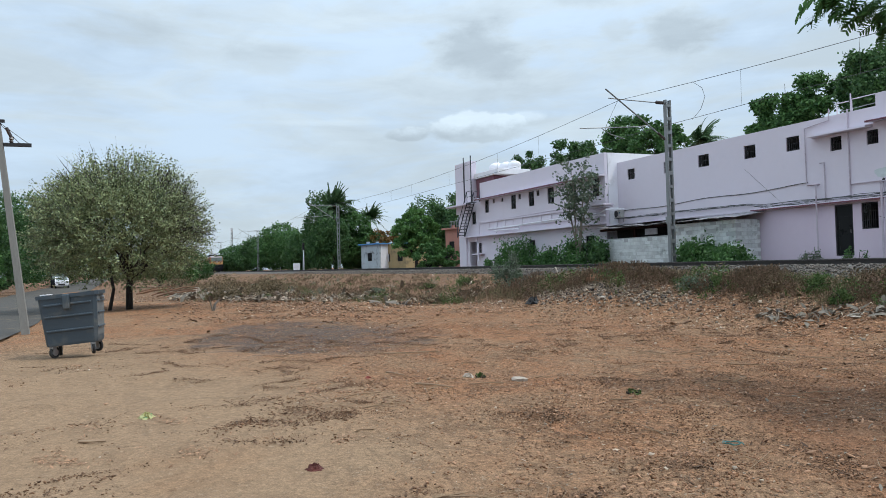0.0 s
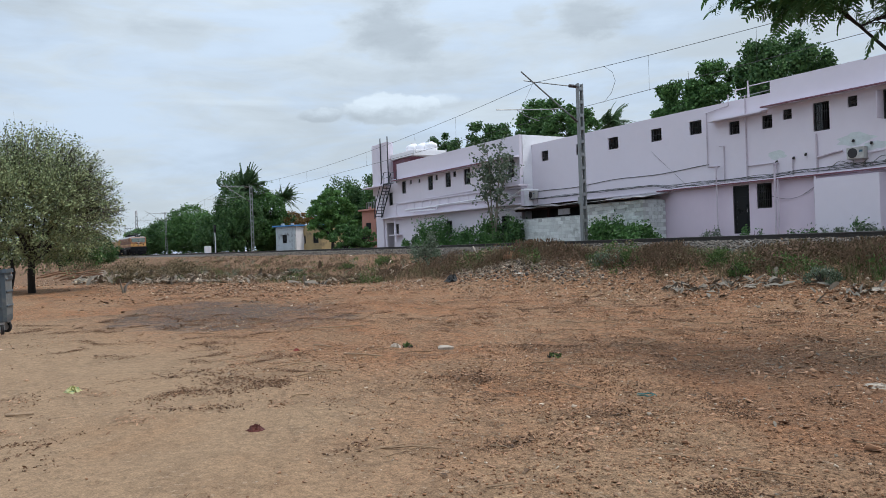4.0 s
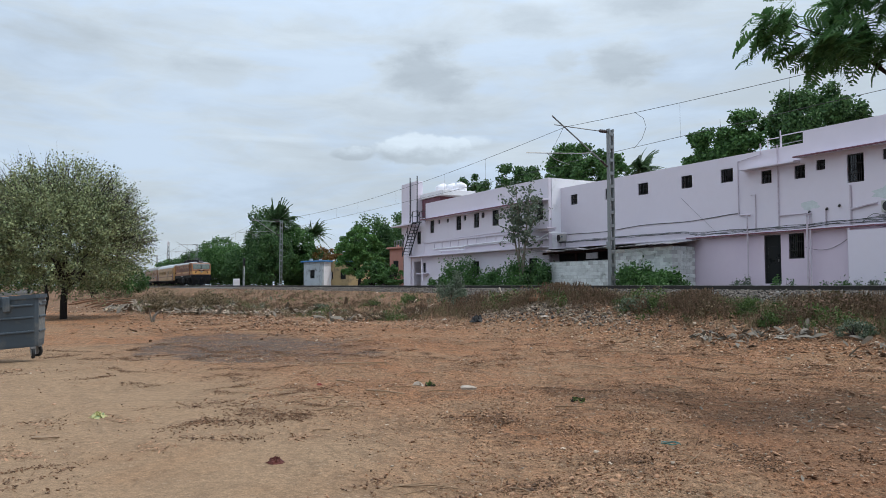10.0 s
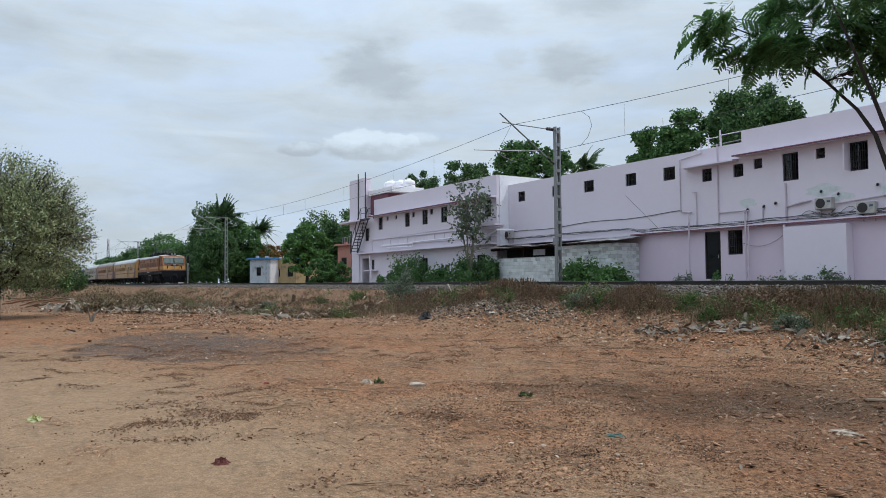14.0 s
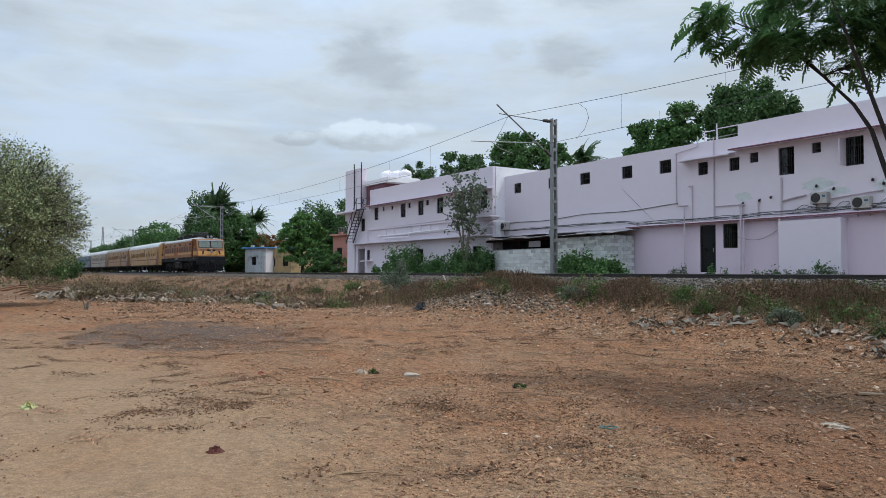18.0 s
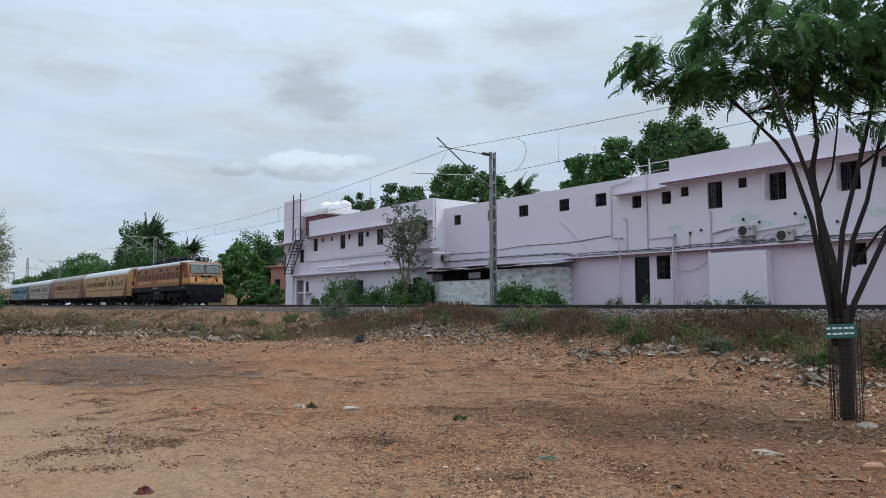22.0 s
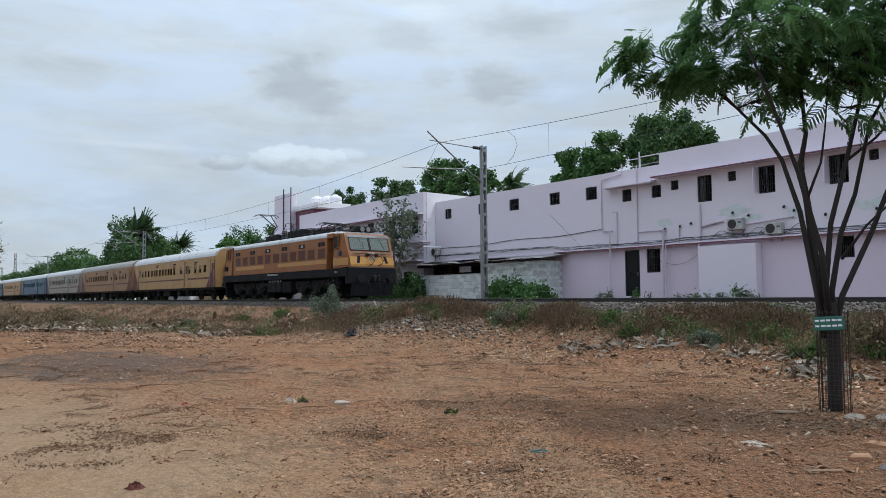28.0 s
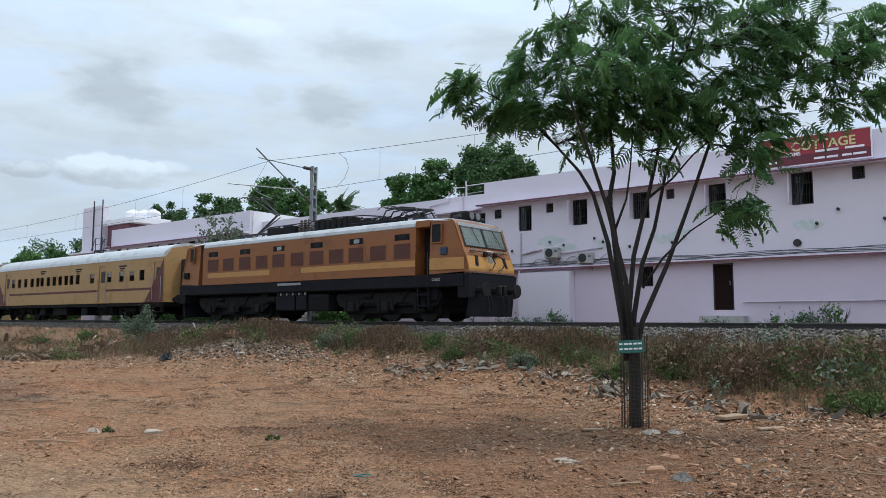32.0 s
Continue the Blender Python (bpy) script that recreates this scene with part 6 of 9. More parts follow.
        for y in (-0.98, 0.98):
            part("buffer", Shape().tube([(x0, y, 1.1), (x0 + sg * 0.45, y, 1.1)], 0.1, 10).disc((x0 + sg * 0.47, y, 1.1), "x", 0.22, 0.03, 16), BOGIE, g)
    part("floor", Shape().box(-L + 0.1, -W + 0.07, 0.95, -0.1, W - 0.07, 1.02), BOGIE, g)
    # added near-black sheet down the middle for the coach's dark inside
    part("inside_wall", Shape().box(-L + 0.1, -0.05, 1.03, -0.1, 0.05, 3.4), UNLIT_ROOM, g)
    part("solebar", Shape().box(-L + 0.05, -W + 0.06, 0.78, -0.05, W - 0.06, 0.945), BOGIE, g)
    for a, b in ((-6.1, -7.6), (-9.2, -10.0), (-12.0, -14.0), (-15.2, -16.0)):
        part("underfloor_box", Shape().box(b, -1.35, 0.30, a, 1.35, 0.77, 0.04), LOCO_GREY if a == -9.2 else BOGIE, g)
    for bx in (-3.85, -L + 3.85):
        b = part("bogie", Shape().box(bx - 1.9, -1.12, 0.48, bx + 1.9, -1.0, 0.72, 0.02).box(bx - 1.9, 1.0, 0.48, bx + 1.9, 1.12, 0.72, 0.02).box(bx - 0.3, -1.2, 0.5, bx + 0.3, 1.2, 0.75), BOGIE, g, "dark two-axle bogie")
        for ax in (-1.45, 1.45):
            WHEELS.append((build_wheelset(b, bx + ax, 0.457), bx + ax, 0.457))
            for y in (-1.14, 1.14):
                part("axle_box", Shape().box(bx + ax - 0.16, y - 0.1, 0.32, bx + ax + 0.16, y + 0.1, 0.6, 0.03), BOGIE, b)
        for y in (-1.16, 1.16):
            part("spring", Shape().tube([(bx, y, 0.38), (bx, y, 0.78)], 0.12, 10), BOGIE, b)
    shorten(g, 0.93)
    WHEELS[first:] = [(w, x * 0.93, r) for w, x, r in WHEELS[first:]]
    return g


COACHES = [build_coach(-19.25, COACH_YELLOW, "yellow passenger coach with a maroon stripe and maroon ends"),
           build_coach(-41.5, COACH_TAN, "dusty tan passenger coach with a maroon stripe and a sooty roof", roof=ROOF_SOOTY),
           build_coach(-63.75, COACH_PALE, "pale cream passenger coach with grimy windows", dark_end=True),
           build_coach(-86.0, COACH_BLUE, "blue passenger coach with a grey roof", stripe=False, dark_end=False, detail=False),
           build_coach(-108.25, COACH_YELLOW, "yellow passenger coach with a maroon stripe", detail=False),
           build_coach(-130.5, COACH_BLUE, "blue passenger coach with a grey roof", stripe=False, dark_end=False, detail=False),
           build_coach(-152.75, COACH_BLUE, "blue passenger coach with a grey roof", stripe=False, dark_end=False, detail=False)]

# ---- trees and plants ----
def leaf_quads(centres, size, rng, droop=0.0, plain=False):
    """Folded leaves (two quads each, or one bent quad) round the centres, in random positions."""
    n = len(centres)
    a = rng.normal(0, 1, (n, 3))
    a[:, 2] -= droop
    a /= np.linalg.norm(a, axis=1)[:, None]
    b = np.cross(a, rng.normal(0, 1, (n, 3)))
    b /= np.linalg.norm(b, axis=1)[:, None] + 1e-9
    c = np.cross(a, b)
    s = size[:, None]
    base, tip = centres - a * s * 0.5, centres + a * s * 0.5
    mid = centres + c * s * 0.06
    if plain:
        p = np.stack([base, centres + b * s * 0.32 + c * s * 0.12, tip, centres - b * s * 0.32 + c * s * 0.12], 1)
        return p.reshape(-1, 3), np.arange(n * 4).reshape(-1, 4)
    p = np.stack([base, centres + b * s * 0.28, tip, mid, centres - b * s * 0.28], 1)
    o = np.arange(n)[:, None] * 5
    f = np.concatenate([o + np.array([[0, 1, 2, 3]]), o + np.array([[0, 3, 2, 4]])])
    return p.reshape(-1, 3), f


def limb(s, p0, p1, r0, r1, rng, bend=0.12, n=5, sides=7):
    p0, p1 = Vector(p0), Vector(p1)
    d = (p1 - p0).length
    pts = []
    for i in range(n + 1):
        f = i / n
        w = bend * d * math.sin(f * math.pi)
        pts.append(p0.lerp(p1, f) + Vector((rng.uniform(-1, 1), rng.uniform(-1, 1), rng.uniform(-0.4, 0.6))) * w * 0.6)
    s.tube(pts, r0, sides, r1)
    return pts


def build_tree(name, x, y, z, h, blobs, leaf, leaves, size, seed, label, category="tree", trunk=0.2, bark=None, group="", twig=0.0):
    """A tree: tapered trunk, limbs to each leaf mass, and leaves thick at the rim of each mass.
    blobs: (dx, dy, height, radius across, radius up)."""
    rng, rn = random.Random(seed), np.random.default_rng(seed)
    g = thing(name, pose(x, y, z), label, category, group)
    s = Shape()
    fork = min(b[2] - b[4] for b in blobs) * 0.7 + 0.1
    fork = max(fork, 0.25 * h * 0.4)
    limb(s, (0, 0, -0.15), (rng.uniform(-0.1, 0.1), rng.uniform(-0.1, 0.1), fork), trunk * 1.25, trunk * 0.8, rng, 0.03)
    total = sum(b[3] * b[3] for b in blobs)
    cs = []
    for dx, dy, zc, ra, rv in blobs:
        limb(s, (0, 0, fork * 0.93), (dx * 0.85, dy * 0.85, zc - rv * 0.2), trunk * 0.55, trunk * 0.15, rng, 0.10)
        for _ in range(7):
            q = Vector((rng.gauss(0, 1), rng.gauss(0, 1), rng.gauss(0.2, 0.8))).normalized()
            limb(s, (dx * 0.8, dy * 0.8, zc - rv * 0.3), (dx + q.x * ra * 0.85, dy + q.y * ra * 0.85, zc + q.z * rv * 0.85), trunk * 0.14, 0.012, rng, 0.12, 4, 5)
        n = int(2.6 * leaves * ra * ra / total)
        # leaves sit in many small clumps inside the mass
        k = max(14, int(ra * ra * 7))
        cd = rn.normal(0, 1, (k, 3))
        cd /= np.linalg.norm(cd, axis=1)[:, None]
        cr = rn.uniform(0.55, 1.0, k) ** 0.6
        cc = cd * cr[:, None]
        pick = rn.integers(0, k, n)
        p = cc[pick] + np.clip(rn.normal(0, 0.105, (n, 3)), -0.2, 0.2) * rn.uniform(0.6, 1.3, (k, 1))[pick]
        cs.append(p * np.array([ra, ra, rv]) + np.array([dx, dy, zc]))
    part("trunk", s, bark or BARK, g, smooth=True)
    c = np.concatenate(cs)
    c = c[c[:, 2] > 0.1]
    p, f = leaf_quads(c, rn.uniform(0.6, 1.3, len(c)) * size * 0.74, rn, 0.3, True)
    part("crown", array_mesh("crown", p, f, leaf), None, g)
    return g


def build_palm(x, y, z, h, seed, r=2.6, lean=0.4, wind=(0.12, 0.28)):
    rng = random.Random(seed)
    g = thing("palm_tree", pose(x, y, z), "coconut palm with a slim grey trunk and drooping fronds", "palm tree", "palms behind the railway")
    top = Vector((lean, 0.2, h))
    part("trunk", Shape().tube([Vector((0, 0, -0.2)).lerp(top, i / 8) + Vector((0.15 * math.sin(i), 0, 0)) * (i / 8) for i in range(9)], 0.15, 9, 0.09), BARK, g, smooth=True)
    for k in range(30):
        a, rise = k * 2.4, rng.uniform(-0.45, 1.4)
        up, out = math.sin(rise), math.cos(rise)
        d = Vector((math.cos(a), math.sin(a), 0))
        n, pts = 12, []
        for i in range(n + 1):
            f = i / n
            pts.append(top + d * (r * f * out * (1 - 0.12 * f)) + Vector((0, 0, r * (up * f - 0.45 * (0.35 + 0.65 * out) * f * f))) + Vector((*wind, 0.0)) * (r * f * f))
        s = Shape().tube(pts, 0.03, 5, 0.008)
        side = d.cross(Vector((0, 0, 1)))
        v, q = [], []
        for i in range(1, n * 3):
            f = i / (n * 3)
            j = min(int(f * n), n - 1)
            c = pts[j].lerp(pts[j + 1], f * n - j)
            ln = r * 0.20 * math.sin(min(f * 1.25 + 0.12, 1.0) * math.pi) + 0.12
            for sg in (-1, 1):
                e = c + side * (sg * ln * 0.75) + d * ln * 0.45 + Vector((0, 0, -ln * rng.uniform(0.15, 0.6)))
                w = (pts[j + 1] - pts[j]).normalized() * (0.017 * r)
                o = len(v)
                v += [c - w, c + w, e + w * 0.3, e - w * 0.3]
                q.append((o, o + 1, o + 2, o + 3))
        s.face_set(v, q)
        part("frond", s, LEAF_PALM, g)
    return g


def build_bush(name, x, y, z, r, h, leaf, n, size, seed, label, group=""):
    rn, rng = np.random.default_rng(seed), random.Random(seed)
    g = thing(name, pose(x, y, z), label, "bush", group)
    s = Shape()
    for k in range(9):
        a = k * 2.4
        limb(s, (0, 0, -0.08), (r * 0.7 * math.cos(a), r * 0.7 * math.sin(a), h * rng.uniform(0.5, 0.9)), 0.025, 0.006, rng, 0.1, 4, 5)
    part("stem", s, BARK, g)
    k = max(12, int(r * r * 16))
    cd = rn.normal(0, 1, (k, 3))
    cd[:, 2] = np.abs(cd[:, 2])
    cd /= np.linalg.norm(cd, axis=1)[:, None]
    cc = cd * (rn.uniform(0.3, 1.0, k) ** 0.5)[:, None]
    p = cc[rn.integers(0, k, n)] + rn.normal(0, 0.14, (n, 3))
    c = p * np.array([r, r, h])
    c = c[c[:, 2] > 0.02]
    q, f = leaf_quads(c, rn.uniform(0.6, 1.3, len(c)) * size, rn, 0.1)
    part("foliage", array_mesh("foliage", q, f, leaf), None, g)
    return g


SWAY = []


def frond_points(rng, length, curl=0.30):
    """A feathered leaf along +x: two rows of blunt drooping pinnae on a thin stalk."""
    v, q = [], []
    n = 9
    bend = rng.uniform(-0.15, 0.15)

    def spine(f):
        return length * f * (1 - 0.08 * f), bend * length * f * f, -curl * length * f * f

    for i in range(1, n + 1):
        f = 0.10 + 0.90 * i / n
        x, y, z = spine(f)
        pl = length * 0.30 * math.sin(min(0.26 + f * 0.68, 1.0) * math.pi) ** 0.7 + 0.03
        for sg in (-1, 1):
            k, w = rng.uniform(0.8, 1.12), 0.0155
            ax, ay, dz = 0.42 + rng.uniform(-0.12, 0.12), sg * 0.88, rng.uniform(-0.5, -0.1)
            o = len(v)
            for a, t in ((0.0, 0.55), (0.5, 1.0), (1.0, 0.45)):
                p = pl * k * a
                v += [(x + ax * p - w * t, y + ay * p, z + dz * p * a), (x + ax * p + w * t, y + ay * p - sg * w * t * 0.5, z + dz * p * a + 0.004)]
            q += [(o, o + 1, o + 3, o + 2), (o + 2, o + 3, o + 5, o + 4)]
    for i in range(5):
        (ax, ay, az), (bx, by, bz) = spine(i / 5), spine((i + 1) / 5)
        o = len(v)
        v += [(ax, ay - 0.005, az), (bx, by - 0.005, bz), (bx, by + 0.005, bz), (ax, ay + 0.005, az)]
        q.append((o, o + 1, o + 2, o + 3))
    return np.array(v), np.array(q)


def build_shade_tree():
    """The young feathery tree on the lot, in its wire guard."""
    rng, rn = random.Random(21), np.random.default_rng(21)
    base = pose(-5.13, 10.5, 0.0)
    g = thing("shade_tree", base, "young feathery-leaved shade tree with several dark stems, leaning in the wind", "tree")
    s = Shape()
    s.tube([(0, 0, -0.1), (0.0, 0.0, 0.25), (0.01, 0, 0.7), (0.0, 0, 1.25), (-0.02, 0.0, 1.5)], 0.096, 12, 0.09)
    # stems: right is along (0.85, 0.53) as the lot sees it
    R = Vector((0.84, 0.54, 0))
    B = Vector((-0.54, 0.84, 0))
    def at(a, b, z):
        v = R * a + B * b
        return (v.x, v.y, z)
    stems = [(at(-0.10, 0, 1.0), at(-0.18, 0.02, 1.67), at(-0.35, 0.05, 2.8), at(-0.56, 0.08, 3.57), at(-0.77, 0.1, 3.95), at(-1.15, 0.1, 4.4), at(-1.6, 0.0, 4.95)),
             (at(-0.06, 0.05, 1.3), at(-0.14, 0.08, 1.7), at(-0.24, 0.12, 2.88), at(-0.31, 0.2, 3.5), at(-0.22, 0.2, 3.95), at(-0.27, 0.25, 4.8), at(-0.30, 0.3, 5.8)),
             (at(-0.02, -0.05, 1.3), at(-0.07, -0.02, 1.67), at(0.03, 0.0, 2.6), at(0.28, 0.0, 3.57), at(0.44, -0.05, 4.26), at(0.60, -0.1, 5.2), at(0.7, -0.1, 6.0)),
             (at(0.0, 0.1, 1.3), at(0.03, 0.15, 1.67), at(0.19, 0.25, 2.5), at(0.40, 0.35, 3.05), at(0.65, 0.5, 4.1), at(0.94, 0.7, 4.6), at(1.2, 0.9, 5.4)),
             (at(0.05, 0.0, 1.2), at(0.14, 0.0, 1.6), at(0.53, 0.05, 2.45), at(0.86, 0.1, 3.3), at(1.23, 0.1, 4.34), at(1.52, 0.1, 4.95), at(1.92, 0.1, 5.7)),
             (at(-0.05, -0.1, 1.4), at(-0.12, -0.2, 2.2), at(-0.40, -0.45, 3.3), at(-0.75, -0.8, 4.3), at(-1.1, -1.1, 5.2)),
             (at(-0.24, 0.1, 3.0), at(-0.05, 0.1, 3.5), at(0.02, 0.1, 4.0), at(0.10, 0.0, 5.0)),
             (at(0.15, 0.0, 2.1), at(0.45, -0.1, 2.55), at(0.85, -0.15, 2.95), at(1.3, -0.2, 3.25)),
             (at(0.28, 0.0, 3.5), at(0.65, 0.1, 3.8), at(1.0, 0.15, 4.2), at(1.6, 0.2, 4.7)),
             (at(1.40, 0.1, 4.85), at(1.95, 0.1, 5.15), at(2.55, 0.15, 5.4), at(3.1, 0.2, 5.6), at(3.6, 0.2, 5.85)),
             (at(1.7, 0.1, 5.55), at(2.1, 0.2, 5.9), at(2.5, 0.3, 6.1), at(3.0, 0.4, 6.3)),
             (at(-1.10, 0.1, 4.35), at(-1.5, 0.05, 4.75), at(-1.95, 0.0, 5.1), at(-2.4, -0.05, 5.35)),
             (at(-0.27, 0.25, 4.8), at(-0.6, 0.2, 5.4), at(-0.9, 0.2, 5.9), at(-1.1, 0.2, 6.3)),
             (at(0.60, -0.1, 5.2), at(0.9, 0.0, 5.8), at(1.1, 0.0, 6.4), at(1.2, 0.0, 6.9))]
    for st in stems:
        s.tube(st, (0.07 if st is stems[1] else 0.048) if st[0][2] < 1.45 else 0.022, 8, 0.014 if st[0][2] < 1.45 else 0.008)
    part("trunk", s, BARK, g, "dark grey-brown trunk parting into stems", smooth=True)
    protos = [frond_points(rng, l, c) for l, c in ((0.28, 0.2), (0.33, 0.45), (0.37, 0.3), (0.42, 0.4), (0.45, 0.55))]
    TIPS = 17
    # leaf masses, each a bough that sways: middle, size, number of leaves
    masses = [(-2.52, -0.1, 5.2, 0.45, 0.62, 64), (-1.75, 0.0, 4.98, 0.62, 0.60, 110), (-1.3, 0.2, 5.72, 0.75, 0.75, 125), (-0.65, 0.3, 5.05, 0.75, 0.7, 135), (0.1, 0.1, 5.5, 0.8, 0.75, 96),
              (0.55, 0.3, 4.95, 0.7, 0.7, 92), (1.25, 0.2, 5.1, 0.8, 0.8, 86), (1.9, 0.1, 5.3, 0.8, 0.7, 72), (2.6, 0.2, 5.45, 0.75, 0.6, 42), (3.4, 0.2, 5.35, 0.7, 0.6, 34), (1.8, -0.2, 4.15, 0.45, 0.55, 58),
              (1.55, -0.2, 3.25, 0.5, 0.42, 54), (3.0, 0.4, 6.3, 1.0, 0.65, 84), (3.9, 0.3, 6.1, 0.8, 0.7, 70), (0.5, -0.2, 6.5, 1.1, 0.6, 84), (-0.9, 0.1, 6.6, 1.0, 0.6, 92), (1.8, 0.5, 6.4, 1.0, 0.65, 60), (-0.3, -1.2, 5.3, 0.8, 0.6, 75),
              (0.9, 1.5, 5.5, 0.9, 0.7, 75), (0.8, 0.0, 7.2, 1.2, 0.5, 70), (2.4, 0.2, 6.9, 1.1, 0.5, 64), (1.3, 0.0, 5.9, 0.8, 0.5, 55), (0.3, 0.2, 6.1, 0.8, 0.5, 50), (2.3, 0.1, 5.9, 0.8, 0.5, 40), (3.3, 0.1, 5.7, 0.7, 0.5, 36),
              (-0.3, 0.1, 5.7, 0.6, 0.4, 50), (-0.4, 0.1, 4.70, 0.5, 0.35, 46), (0.35, 0.1, 4.65, 0.5, 0.3, 34), (0.95, 0.1, 4.6, 0.45, 0.3, 30), (2.3, 0.1, 4.7, 0.5, 0.45, 38), (3.2, 0.1, 4.95, 0.6, 0.5, 44), (-0.75, 0.1, 4.5, 0.35, 0.25, 16), (0.3, -0.1, 4.2, 0.35, 0.25, 16)]
    for i, (a, b, z, ra, rv, n) in enumerate(masses):
        c = Vector(at(a, b, z))
        e = min((Vector(p) for st in stems for p in st[-3:]), key=lambda p: (p - c).length)
        bough = Shape()
        limb(bough, (0, 0, 0), c - e, 0.016, 0.007, rng, 0.08, 5, 6)
        tips = []
        for k in range(TIPS):
            q = Vector((rng.gauss(0, 1), rng.gauss(0, 1), rng.gauss(0.1, 0.7))).normalized()
            t = c - e + Vector((q.x * ra, q.y * ra, q.z * rv)) * rng.uniform(0.45, 1.0)
            limb(bough, (c - e) * rng.uniform(0.15, 0.95), t, 0.008, 0.003, rng, 0.14, 4, 4)
            tips.append(t)
        m = Matrix.Translation(e)
        bo = part("bough", bough, BARK, g, m=m)
        d = rn.normal(0, 1, (n, 3))
        d /= np.linalg.norm(d, axis=1)[:, None]
        reach = np.array([tuple(t) for t in tips])[rn.integers(0, TIPS, n)]
        where = np.array(c - e) + (reach - np.array(c - e)) * rn.uniform(0.72, 1.06, (n, 1)) + rn.normal(0, 0.055, (n, 3))
        # leaves stream to one side in the wind, hanging a little
        wind = math.atan2(R.y, R.x)
        turn = np.where(rn.random(n) < 0.62, rn.normal(wind - 0.25, 0.7, n), rn.normal(math.atan2(d[:, 1].mean(), d[:, 0].mean()), 2.0, n))
        if a < -1.2:
            turn = rn.normal(wind + math.pi, 1.1, n)
        tilt = np.stack([rn.normal(0, 0.45, n), rn.normal(0.38, 0.40, n)], -1)
        p, f = scatter(protos, where, rn.uniform(0.75, 1.15, n), turn, tilt, 30 + i)
        part("leaves", array_mesh("leaves", p, f, LEAF_NEAR), None, bo)
        SWAY.append((bo, m, 1.3 + 0.3 * (i % 3), 0.9 + 0.13 * i))
    # name board
    pl = part("board", Shape().box(-0.19, -0.012, 0, 0.19, 0.012, 0.19, 0.006), surface("green_board", (0.022, 0.125, 0.095), 0.1, 3, 0.5, 0.0), g, "small green board with white lines", m=pose(0.06, -0.20, 1.12, 0, -3, 32))
    for z in (0.05, 0.125):
        for k in range(5):
            part("text_bar", Shape().box(-0.175 + 0.07 * k, -0.015, z, -0.125 + 0.07 * k + 0.008 * (k % 2), -0.0125, z + 0.026), WHITE, pl)
    GUARD = surface("rusty_guard_wire", (0.055, 0.036, 0.027), 0.3, 6, 0.8, 0.2, 40, metal=0.2)
    gd = thing("tree_guard", base, "rusty wire-mesh guard round the tree trunk", "tree guard")
    r = 0.205
    for k in range(22):
        a = 2 * math.pi * k / 22
        part("upright_wire", Shape().tube([(r * math.cos(a), r * math.sin(a), 0.0), (r * 1.02 * math.cos(a), r * 1.02 * math.sin(a), 1.40)], 0.0035 if k % 5 else 0.008, 5), GUARD, gd)
    for k in range(22):
        z = 0.06 + k * 0.062
        part("hoop", Shape().tube([(r * math.cos(j * math.pi / 12), r * math.sin(j * math.pi / 12), z + 0.01 * math.sin(j + k)) for j in range(25)], 0.0035, 4), GUARD, gd)


build_shade_tree()


